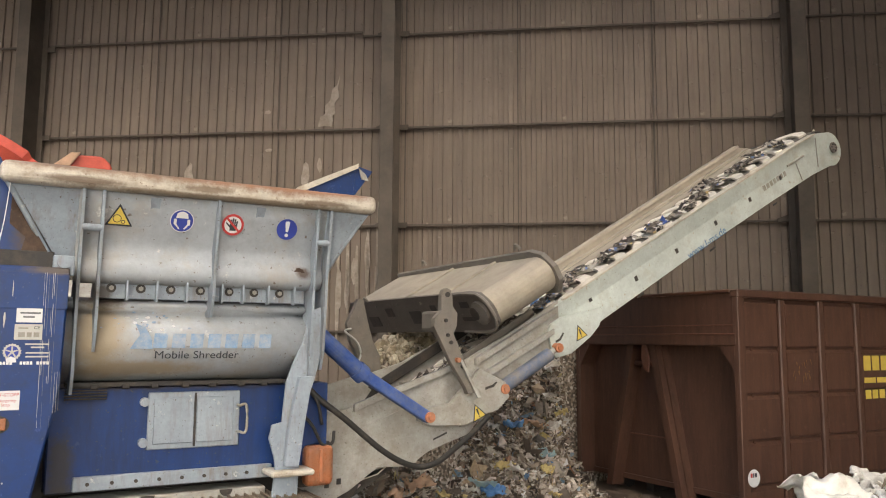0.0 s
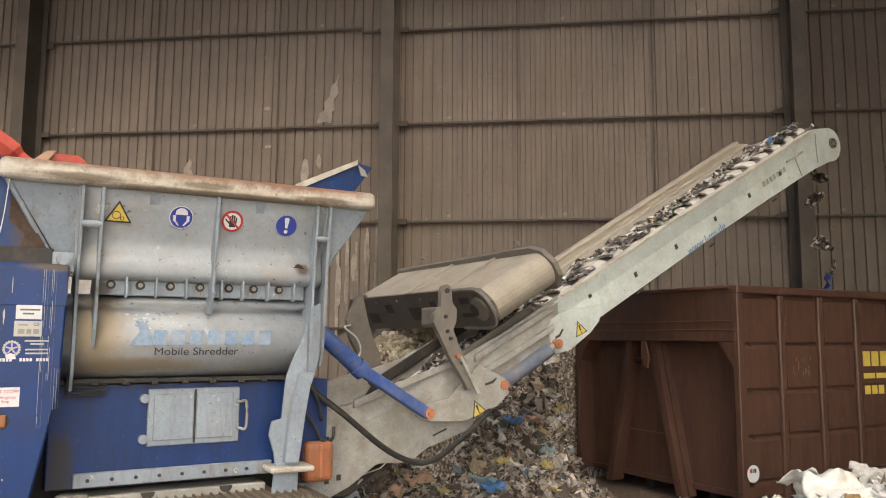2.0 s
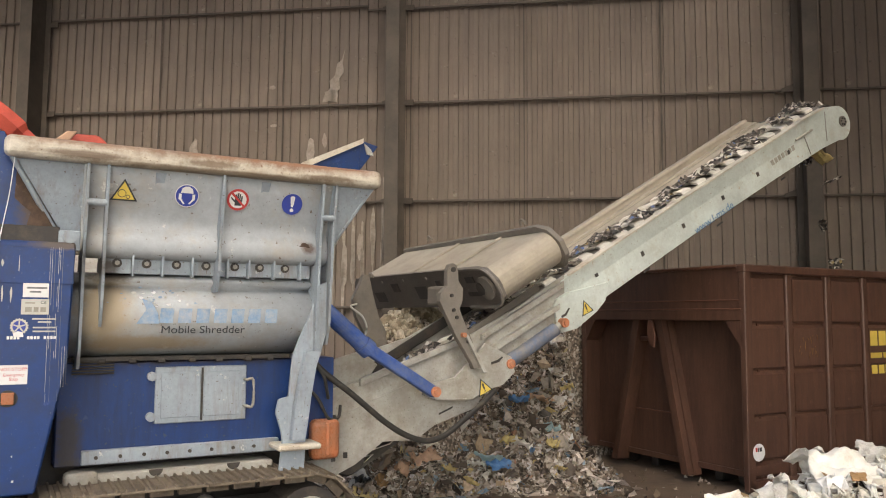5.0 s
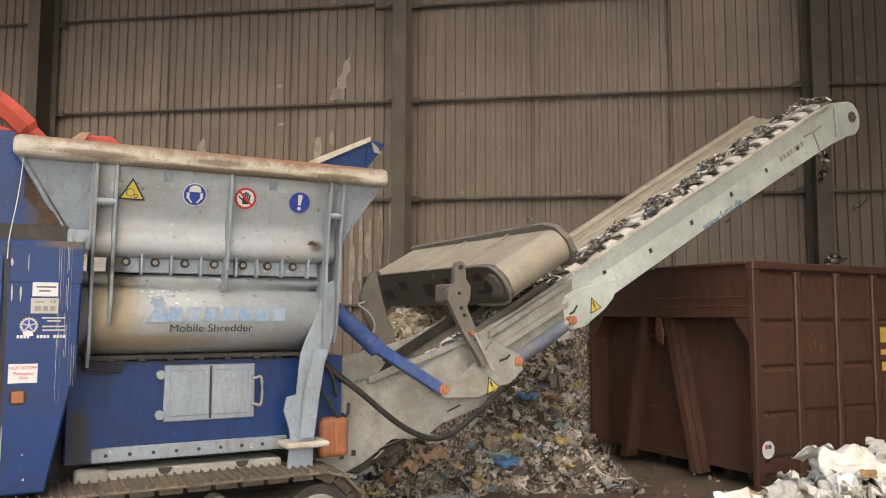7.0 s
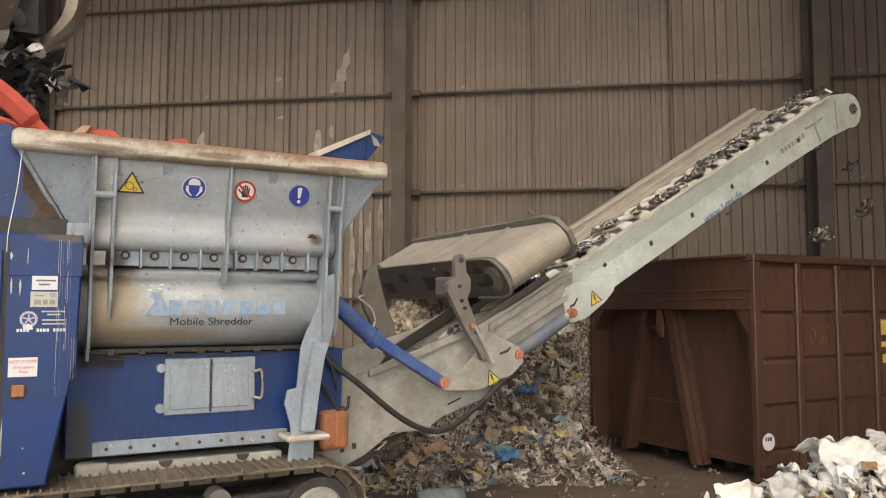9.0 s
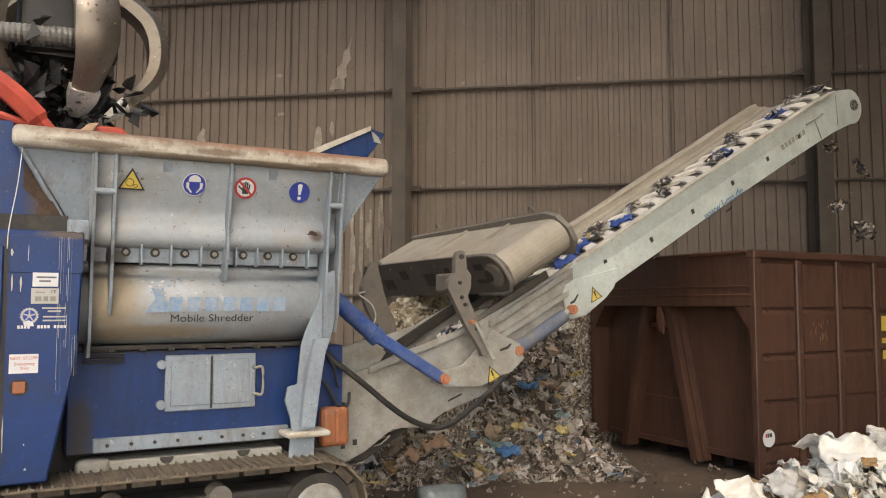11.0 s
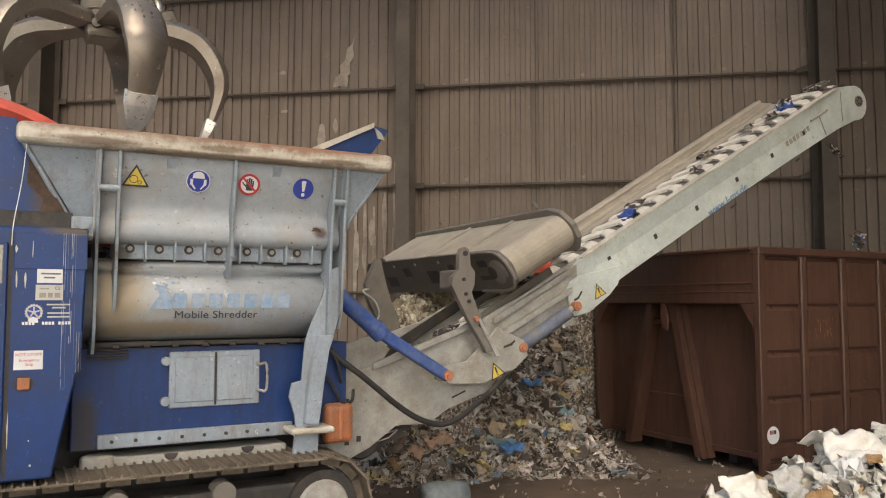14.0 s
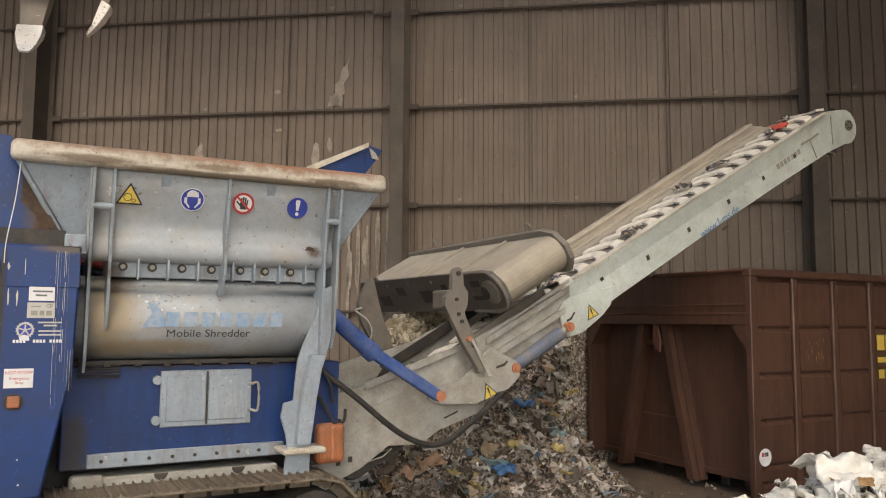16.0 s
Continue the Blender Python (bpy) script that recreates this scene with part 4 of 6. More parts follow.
def crawler(sh, y0):
    """A track: rollers, side frame and an endless row of shoes."""
    y1, zc, r, xa, xb = y0 + 0.46, 0.40, 0.335, -2.35, 0.86
    fr = part("track_frame", boxed(xa, xb, y0 + 0.10, y1 - 0.10, 0.27, 0.58, 0.03, 2), DARK, sh, "dark track frame")
    for x, rr in ((xb, 0.25), (xa, 0.25)):
        w = rodded((x, y0 + 0.06, zc), (x, y1 - 0.06, zc), rr, 28)
        wh = part("idler_wheel", w, DARK, fr, smooth=False)
        part("hub_cap", rodded((x, y0 + 0.03, zc), (x, y0 + 0.07, zc), 0.17, 24, 0.19), FRAME, wh)
    for x in (-1.7, -1.1, -0.45, 0.19):
        part("carrier_roller", rodded((x, y0 + 0.05, 0.565), (x, y0 + 0.2, 0.565), 0.075, 20), DUSTY, fr)
    for k in range(7):
        part("bottom_roller", rodded((-1.9 + 0.4 * k, y0 + 0.07, 0.17), (-1.9 + 0.4 * k, y1 - 0.07, 0.17), 0.09, 16), DARK, fr)
    pitch, L = 0.171, 2 * (xb - xa) + 2 * math.pi * r
    bm = boxed(-0.0853, 0.0853, y0 + 0.004, y1 - 0.004, -0.010, 0.006, 0.002)
    for dx in (-0.063, -0.006, 0.051):
        box(bm, dx, dx + 0.013, y0, y1, 0.002, 0.024, 0.003)
    box(bm, -0.07, 0.07, y0 + 0.14, y0 + 0.2, -0.07, -0.012)
    first = None
    n = int(L / pitch)
    for k in range(n):
        s = k * L / n
        if s < xb - xa:
            x, z, a = xa + s, zc + r, 0
        elif s < xb - xa + math.pi * r:
            a = (s - (xb - xa)) / r
            x, z = xb + r * math.sin(a), zc + r * math.cos(a)
        elif s < 2 * (xb - xa) + math.pi * r:
            x, z, a = xb - (s - (xb - xa) - math.pi * r), zc - r, math.pi
        else:
            a = math.pi + (s - 2 * (xb - xa) - math.pi * r) / r
            x, z = xa + r * math.sin(a), zc + r * math.cos(a)
        m = pose(x, 0, z, 0, math.degrees(a), 0)
        first = again(first, m) if first else part("track_shoe", bm, TRACK, sh, "muddy steel track shoe", m)


def fin(sh):
    f = part("hopper_flap", plate([(0.9, 2.82), (1.32, 3.17), (1.87, 3.455), (1.84, 3.16), (1.55, 2.82)], 1.58, 1.61), BLUE, sh, "blue raised hopper flap with cream edge")
    part("flap_end", plate([(1.87, 3.46), (2.05, 3.42), (1.84, 3.14)], 1.60, 1.95), BLUE, f)
    e = bmesh.new()
    prism(e, [(0.95, 2.90), (0.95, 2.86), (1.32, 3.14), (1.88, 3.425), (1.88, 3.47), (1.30, 3.19)], 1.555, 1.60)
    part("flap_edge", e, RIM, f, "cream flap edge")
    part("flap_scar", plate([(1.90, 3.43), (1.97, 3.38), (2.0, 3.32), (1.93, 3.33)], 1.585, 1.60, 0), FRAME, f)


def conveyor(sh):
    c, s = math.cos(radians(29.64)), math.sin(radians(29.64))
    # upper section: near and far side plates with a folded top edge and round head
    head = [(7.80 + 0.21 * math.cos(a), 4.185 + 0.21 * math.sin(a)) for a in [radians(d) for d in range(100, -96, -12)]]
    out = [(3.55, 2.185), (5.0, 2.985), (6.65, 3.885), (7.055, 4.115), (7.495, 4.336)] + head + [(7.45, 3.829), (6.633, 3.407), (5.536, 2.82), (4.05, 1.99), (3.60, 1.80)]
    near = part("conveyor_side", plate(out, 0.70, 0.725), CONV, sh, "pale painted conveyor side plate")
    part("conveyor_side", plate(out, 1.70, 1.725), CONV, sh)
    # folded upper band, catching the light
    bm = bmesh.new()
    a = [(3.5, 2.14), (7.10, 4.125), (7.10, 3.925), (3.5, 1.965)]
    ya = (0.665, 0.665, 0.70, 0.70)
    vs = [bm.verts.new((x, y, z)) for (x, z), y in zip(a, ya)]
    bm.faces.new(vs)
    part("side_fold", thick(bm, 0.008), CONV, near, "lit folded upper band")
    part("top_lip", plate([(3.6, 2.212), (5.0, 2.998), (6.65, 3.898), (7.055, 4.128), (7.45, 4.325), (7.45, 4.305), (7.055, 4.108), (6.65, 3.878), (5.0, 2.978), (3.6, 2.192)], 0.655, 0.75, 0.003), RIM, near, "worn pale top lip")
    prof = [(1.74, 0.095), (1.735, 0.116), (1.655, 0.118), (1.645, 0.098), (1.664, 0.092), (1.655, 0.028), (1.615, 0.022), (1.61, 0.004), (1.575, 0.0), (1.57, -0.006), (1.47, -0.006), (1.465, 0.004), (1.405, 0.004), (1.40, -0.05)]
    bm = bmesh.new()
    ends = [[bm.verts.new(CONVEY @ Vector((q + (0.12 if q > 8 and n < 0.05 else 0), y, n))) for y, n in prof] for q in (4.45, 5.8, 7.2, 8.44)]
    for p0, p1 in zip(ends, ends[1:]):
        for k in range(len(prof) - 1):
            bm.faces.new((p0[k], p0[k + 1], p1[k + 1], p1[k]))
    far = part("far_rail", thick(bm, 0.006), RUBBER, sh, "dusty stepped skirt rail along the far edge of the belt")
    part("rail_groove", boxed(4.5, 8.5, 1.580, 1.606, 0.001, 0.008, 0, m=CONVEY), DUSTY, far)
    part("head_hub", rodded((7.85, 0.685, 4.21), (7.85, 0.70, 4.21), 0.066, 24), DUSTY, near, "dusty head bearing")
    for k in range(6):
        a = 2 * math.pi * k / 6
        part("hub_bolt", rodded((7.85 + 0.04 * math.cos(a), 0.676, 4.21 + 0.04 * math.sin(a)), (7.85 + 0.04 * math.cos(a), 0.687, 4.21 + 0.04 * math.sin(a)), 0.011, 8), DARK, near)
    for x, d in ((3.9, 0.21), (4.45, 0.31), (5.02, 0.32), (5.62, 0.32), (6.18, 0.33), (6.72, 0.33)):
        part("slot_hole", boxed(x / c - 0.02, x / c + 0.022, 0.696, 0.699, -d + 0.085, -d + 0.135, 0.0, m=CONVEY), DARK, near)
    for x, d, w in ((4.42, 0.40, 0.05), (5.45, 0.46, 0.05), (6.5, 0.47, 0.04)):
        part("wear_mark", boxed(x / c - w, x / c + w, 0.696, 0.699, -d + 0.02, -d + 0.04, 0.0, m=CONVEY), DARK, near)
    part("tension_rod", rodded((6.95, 0.69, 3.87), (7.25, 0.69, 4.03), 0.014, 8), FRAME, near)
    part("guard_wire", rodded((7.11, 0.69, 3.93), (7.22, 0.69, 3.73), 0.005, 6), FRAME, near)
    part("guard_wire", rodded((7.50, 0.69, 4.28), (7.53, 0.69, 3.93), 0.005, 6), FRAME, near)
    letters("web_text", "www.l-ms.de", 0.118, WEBBLUE, near, pose(5.60, 0.6965, 2.845, 0, -29.6, 0), "blue web address lettering", 1.08)
    em = part("small_emblem", plate([(0, 0), (0.06, 0.02), (0.05, 0.07), (0.0, 0.06)], 0, 0.001, 0), GREYPRINT, near, m=pose(6.44, 0.698, 3.62, 0, -29, 0))
    for k in range(7):
        part("print_bar", boxed(6.42 / c + 0.07 * k, 6.42 / c + 0.05 + 0.07 * k, 0.697, 0.699, -0.24, -0.18, 0, m=CONVEY), FRAME, near)
    # lower section
    low = [(1.11, 1.32), (1.23, 1.23), (1.49, 1.285), (1.71, 1.385), (2.43, 1.60), (2.99, 1.88), (3.55, 2.20), (3.56, 1.76), (2.93, 1.45), (2.57, 1.02), (2.18, 0.90), (2.0, 0.79), (1.71, 0.80), (1.47, 0.64), (1.28, 0.56), (1.05, 0.55)]
    lo = part("lower_side", plate(low, 0.68, 0.705), FRAME, sh, "dusty grey lower conveyor side")
    part("lower_side", plate(low, 1.70, 1.725), FRAME, sh)
    part("side_channel", plate([(1.49, 1.31), (2.45, 1.63), (2.45, 1.58), (1.49, 1.25)], 0.645, 0.68), FRAME, lo, "bent channel edge")
    part("side_channel", plate([(2.62, 1.66), (3.52, 2.14), (3.52, 2.08), (2.62, 1.60)], 0.64, 0.68), FRAME, lo)
    part("side_channel", plate([(2.66, 1.52), (3.46, 1.93), (3.46, 1.88), (2.66, 1.46)], 0.62, 0.68), FRAME, lo)
    part("crease", plate([(1.30, 1.02), (2.05, 1.30), (2.05, 1.285), (1.30, 1.0)], 0.672, 0.68, 0), FRAME, lo)
    for x, z in ((1.66, 1.0), (1.38, 0.72), (1.28, 0.70), (2.62, 1.30)):
        part("slot_hole", boxed(x - 0.018, x + 0.018, 0.676, 0.679, z - 0.022, z + 0.022, 0), DARK, lo)
    part("wear_mark", plate([(2.22, 1.0), (2.35, 1.05), (2.35, 1.035), (2.22, 0.985)], 0.676, 0.679, 0), DARK, lo)
    # inner trough plates at the feed end
    part("trough_plate", plate([(1.15, 1.38), (1.35, 1.45), (1.60, 1.52), (1.75, 1.40), (1.6, 1.2), (1.2, 1.0)], 0.9, 0.915), FRAME, sh)
    part("skirt_plate", boxed(1.9, 3.9, 0.80, 0.82, 0.02, 0.12, 0.003, m=CONVEY), DUSTY, sh, "dust-covered skirt plate")
    # far plate coloured dark for the shade in the belt slots
    part("skirt_plate", boxed(1.7, 4.0, 1.66, 1.68, 0.0, 0.10, 0.003, m=CONVEY), DARK, sh, "far skirt plate darkened for the shade in the slots")
    # folding brackets with their pins
    b1 = part("fold_bracket", plate([(2.00, 1.17), (2.02, 1.25), (2.12, 1.27), (2.30, 1.30), (2.41, 1.40), (2.50, 1.47), (2.60, 1.58), (2.87, 1.46), (2.91, 1.33), (2.78, 1.22), (2.64, 1.19), (2.47, 1.11), (2.12, 1.12)], 0.555, 0.585), FRAME, sh, "grey folding bracket")
    b2 = part("fold_bracket", plate([(3.40, 1.90), (3.43, 1.97), (3.55, 2.035), (3.81, 2.09), (4.06, 2.15), (4.02, 1.97), (3.91, 1.86), (3.67, 1.70), (3.49, 1.66), (3.45, 1.72)], 0.645, 0.67), CONV, sh)
    for b, x, z, y in ((b1, 2.58, 1.215, 0.555), (b2, 3.775, 1.90, 0.645)):
        w = part("warning_sign", plate([(-0.075, -0.062), (0.075, -0.062), (0, 0.075)], -0.003, -0.001, 0), INK, b, "yellow triangle warning sticker", pose(x, y, z, 0, -24, 0))
        part("sign_field", plate([(-0.06, -0.054), (0.06, -0.054), (0, 0.057)], -0.004, -0.003, 0), YELLOW, w)
        part("sign_mark", plate([(-0.006, -0.026), (0.006, -0.026), (0.009, 0.03), (-0.009, 0.03)], -0.0055, -0.004, 0), INK, w)
        part("sign_mark", plate([(-0.006, -0.045), (0.006, -0.045), (0.006, -0.034), (-0.006, -0.034)], -0.0055, -0.004, 0), INK, w)
    part("slot_hole", plate([(3.49, 1.80), (3.54, 1.82), (3.585, 1.89), (3.57, 1.895), (3.53, 1.84), (3.485, 1.82)], 0.641, 0.645, 0), DARK, b2)
    part("slot_hole", plate([(2.66, 1.40), (2.74, 1.42), (2.78, 1.46), (2.765, 1.465), (2.73, 1.44), (2.66, 1.42)], 0.551, 0.555, 0), DARK, b1)
    for x, z, y in ((2.065, 1.20, 0.47), (2.86, 1.40, 0.57), (3.485, 1.755, 0.61), (2.33, 1.655, 0.47)):
        part("pivot_pin", rodded((x, y - 0.03, z), (x, y + 0.06, z), 0.043 if x != 2.33 else 0.02, 16), ORANGE, sh, "orange painted pivot pin")
        if x != 2.33:
            part("pin_head", rodded((x, y - 0.042, z), (x, y - 0.028, z), 0.024, 6), ORANGE, sh)
    # rams and hose
    ram = part("lift_ram", rodded((0.98, 0.47, 1.96), (1.47, 0.49, 1.555), 0.066, 20), BLUE_ROD, sh, "blue hydraulic lift ram", smooth=False)
    rodb = boxed(-0.005, 0.74, -0.04, 0.04, -0.046, 0.046, 0.014, 2, m=pose(1.45, 0.50, 1.575, 0, 31.5, 0))
    part("ram_arm", rodb, BLUE_ROD, ram, "blue ram arm")
    part("ram_collar", rodded((1.43, 0.487, 1.59), (1.49, 0.49, 1.54), 0.075, 20), BLUE_ROD, ram)
    r2 = part("fold_ram", rodded((2.88, 0.62, 1.41), (3.40, 0.63, 1.695), 0.062, 20), SLATE, sh, "dusty blue-grey hydraulic ram")
    part("ram_rod", rodded((3.38, 0.63, 1.685), (3.48, 0.63, 1.75), 0.03, 12), FRAME, r2)
    hose = bmesh.new()
    tube(hose, spline([(0.99, 0.36, 1.47), (1.08, 0.34, 1.38), (1.277, 0.33, 1.231), (1.558, 0.33, 1.005), (1.75, 0.34, 0.89), (1.93, 0.36, 0.835), (2.10, 0.38, 0.86), (2.29, 0.43, 0.95), (2.52, 0.50, 1.07), (2.70, 0.56, 1.18)], 8), 0.023, 10)
    part("hydraulic_hose", hose, HOSE, sh, "sagging black hydraulic hose", smooth=True)
    for pts in ([(0.93, 0.36, 1.30), (1.02, 0.33, 1.20), (1.10, 0.33, 1.06), (1.19, 0.36, 1.06), (1.22, 0.40, 1.14)], [(1.0, 0.36, 1.45), (1.06, 0.33, 1.36), (1.10, 0.34, 1.2)]):
        hose = bmesh.new()
        tube(hose, spline(pts, 5), 0.012, 8)
        part("thin_hose", hose, HOSE, sh, smooth=True)
    # belt and its drums
    for sx, n0 in ((8.69, -0.165), (1.55, -0.165)):
        p = CONVEY @ Vector((sx, 0.73, n0))
        q = CONVEY @ Vector((sx, 1.69, n0))
        part("belt_drum", rodded(p, q, 0.15, 24), DARK, sh)
    bm = bmesh.new()
    R, s0, s1 = 0.165, 1.55, 8.69
    loop = [(s0, 0.0), (s1, 0.0)] + [(s1 + R * math.sin(a), -R + R * math.cos(a)) for a in [math.pi * k / 12 for k in range(1, 12)]] + [(s1, -2 * R), (s0, -2 * R)] + \
           [(s0 - R * math.sin(a), -R - R * math.cos(a)) for a in [math.pi * k / 12 for k in range(1, 12)]]
    rows = [[bm.verts.new(CONVEY @ Vector((p, y, n - 0.03 * (1 - abs(y - 1.08) / 0.33) if 0 <= k <= 1 else n))) for k, (p, n) in enumerate(loop)] for y in (0.75, 0.915, 1.08, 1.245, 1.41)]
    for a, b in zip(rows, rows[1:]):
        for k in range(len(loop)):
            j = (k + 1) % len(loop)
            bm.faces.new((a[k], a[j], b[j], b[k]))
    belt = part("conveyor_belt", bm, BELT, sh, "pale worn rubber conveyor belt")
    # chevron cleats that ride round with the belt
    cl = bmesh.new()
    for sg in (-1, 1):
        pts = [(0.0, 0.012), (-0.05, 0.16), (-0.15, 0.30), (-0.04, 0.335), (0.08, 0.20), (0.14, 0.012)]
        lo_ = [cl.verts.new((x, 1.10 + sg * 0.84 * y, -0.012)) for x, y in pts]
        hi_ = [cl.verts.new((x * 0.96, 1.10 + sg * 0.84 * y, 0.016)) for x, y in pts]
        cl.faces.new(hi_ if sg > 0 else hi_[::-1])
        for k in range(6):
            j = (k + 1) % 6
            cl.faces.new((lo_[k], lo_[j], hi_[j], hi_[k]))
    first = part("belt_cleat", cl, CLEAT, sh, "pale chevron rubber cleat")
    CLEATS.append(first)
    n = int((2 * (s1 - s0) + 2 * math.pi * R) / 0.262)
    for k in range(1, n):
        CLEATS.append(again(first, Matrix()))


CLEATS = []


def magnet(sh):
    """Cross-belt magnet over the conveyor."""
    A = pose(2.62, 0, 2.06, 0, -30, 0)     # along the drums, across the conveyor, upwards
    mg = part("magnet_end_plate", magnet_plate(A), PLATE_GREY, sh, "dark end plate of the overband magnet")
    L = 0.72
    bm = bmesh.new()
    y0, y1, r = 0.52, 3.20, 0.165
    loop = [(y1, r), (y0, r)] + [(y0 - r * math.sin(a), r * math.cos(a)) for a in [math.pi * k / 14 for k in range(1, 14)]] + [(y0, -r), (y1, -r)] + \
           [(y1 + r * math.sin(a), -r * math.cos(a)) for a in [math.pi * k / 14 for k in range(1, 14)]]
    rows = [[bm.verts.new(A @ Vector((x, y, n))) for y, n in loop] for x in (0.03, L)]
    k = len(loop)
    for i in range(k):
        bm.faces.new((rows[0][i], rows[0][(i + 1) % k], rows[1][(i + 1) % k], rows[1][i]))
    bm.faces.new(rows[0])
    bm.faces.new(rows[1][::-1])
    part("magnet_belt", bm, RUBBER, mg, "dust-covered magnet belt", smooth=False)
    for y in (1.15, 1.95):
        part("belt_slat", boxed(0.03, L, y - 0.02, y + 0.02, 0.163, 0.185, 0.006, m=A), RUBBER, mg)
    fl = bmesh.new()
    pts = [(y1 + 0.05, -0.18), (y1 + 0.05, 0.20), (y0 + 0.05, 0.225), (y0 - 0.10, 0.18), (y0 - 0.20, 0.05), (y0 - 0.20, -0.08), (y0 - 0.1, -0.2)]
    a = [fl.verts.new(A @ Vector((L, y, n))) for y, n in pts]
    b = [fl.verts.new(A @ Vector((L + 0.05, y, n))) for y, n in pts]
    fl.faces.new(a)
    fl.faces.new(b[::-1])
    for i in range(len(pts)):
        fl.faces.new((a[i], a[(i + 1) % len(pts)], b[(i + 1) % len(pts)], b[i]))
    part("magnet_flange", fl, DUSTY, mg, "dusty upper flange")
    for x, y in ((L + 0.025, 0.75), (L + 0.025, 2.55), (0.0, 2.75)):
        e = bmesh.new()
        tube(e, [A @ Vector((x, y + 0.04 * math.cos(a), 0.25 + 0.055 * math.sin(a) - (0.06 if x == 0 else 0))) for a in [math.pi * k / 8 for k in range(9)]], 0.013, 8)
        part("lifting_eye", e, DUSTY, mg)
    # rim round the near end of the end plate, slots and rollers showing on it
    e = bmesh.new()
    tube(e, spline([A @ Vector((-0.012, y, n)) for y, n in ((0.95, 0.19), (0.62, 0.188), (0.47, 0.165), (0.375, 0.06), (0.375, -0.09), (0.5, -0.18), (0.95, -0.185))], 4), 0.016, 6)
    part("plate_rim", e, DUSTY, mg, "dusty rim of the end plate")
    for y, n, w, h in ((0.78, 0.08, 0.07, 0.03), (0.80, -0.06, 0.10, 0.02), (1.35, 0.02, 0.05, 0.08), (1.75, -0.02, 0.12, 0.07), (2.3, 0.05, 0.08, 0.05), (2.75, -0.05, 0.12, 0.06)):
        part("slot_hole", boxed(-0.006, -0.001, y - w, y + w, n - h, n + h, 0, m=A), DARK, mg)
    for y in (1.05, 1.55, 2.05, 2.55):
        part("plate_bolt", rodded(A @ Vector((-0.012, y, 0.13)), A @ Vector((0.0, y, 0.13)), 0.014, 8), DUSTY, mg)
    # near support arm, near drum bearing
    bear = bmesh.new()
    for y in (0.55,):
        a = A @ Vector((-0.03, y, 0.0))
        b = A @ Vector((0.0, y, 0.0))
        rod(bear, a, b, 0.11, 22)
    part("drum_bearing", bear, DUSTY, mg)
    part("drum_hole", rodded(A @ Vector((-0.035, 0.62, 0.0)), A @ Vector((-0.03, 0.62, 0.0)), 0.06, 18), DARK, mg)
    arm = plate([(2.18, 2.19), (2.20, 2.235), (2.235, 2.25), (2.27, 2.235), (2.285, 2.19), (2.29, 2.10), (2.335, 2.04), (2.33, 1.94), (2.30, 1.87), (2.36, 1.74), (2.42, 1.62), (2.46, 1.50), (2.50, 1.43), (2.50, 1.38), (2.44, 1.37), (2.42, 1.42), (2.38, 1.48), (2.27, 1.64), (2.16, 1.84), (2.11, 1.93), (2.12, 2.0), (2.18, 2.06)], 0.48, 0.54)
    arm = part("magnet_arm", arm, DUSTY, sh, "dusty cranked magnet support arm")
    part("arm_eye", rodded((2.235, 0.47, 2.195), (2.235, 0.55, 2.195), 0.022, 12), DARK, arm)
    for x, z in ((2.24, 1.86), (2.27, 1.80), (2.38, 1.6), (2.22, 1.98)):
        part("arm_bolt", rodded((x, 0.465, z), (x, 0.48, z), 0.016, 8), DARK, arm)
    part("arm_block", boxed(2.16, 2.36, 0.53, 0.80, 1.90, 2.06, 0.02, 2), DUSTY, arm)
    part("arm_stay", plate([(2.34, 1.66), (2.37, 1.66), (2.56, 1.34), (2.52, 1.34)], 0.455, 0.48), FRAME, arm)
    farm = plate([(2.24, 2.14), (2.28, 2.24), (2.34, 2.24), (2.40, 2.0), (2.46, 1.80), (2.60, 1.55), (2.70, 1.40), (2.45, 1.38), (2.30, 1.62), (2.20, 1.80), (2.16, 1.98)], 2.42, 2.49)
    farm = part("magnet_arm", farm, DUSTY, sh)
    part("arm_foot", boxed(2.4, 2.7, 1.70, 2.47, 1.34, 1.42, 0.01), DUSTY, farm)
    wire = bmesh.new()
    tube(wire, spline([(2.2, 2.41, 1.93), (2.12, 2.37, 1.9), (2.25, 2.37, 1.8), (2.3, 2.37, 1.66), (2.22, 2.37, 1.52)], 6), 0.011, 8)
    part("thin_hose", wire, PALE, farm, smooth=True)


def magnet_plate(A):
    """The dark lower end plate of the magnet, with its cut corners."""
    bm = bmesh.new()
    pts = [(0.36, 0.06), (0.46, 0.175), (0.62, 0.195), (3.20, 0.195), (3.35, 0.10), (3.35, -0.08), (3.23, -0.19), (0.5, -0.19), (0.36, -0.10)]
    a = [bm.verts.new(A @ Vector((0.0, y, n))) for y, n in pts]
    b = [bm.verts.new(A @ Vector((0.028, y, n))) for y, n in pts]
    bm.faces.new(a)
    bm.faces.new(b[::-1])
    for i in range(len(pts)):
        bm.faces.new((a[i], a[(i + 1) % len(pts)], b[(i + 1) % len(pts)], b[i]))
    return bm


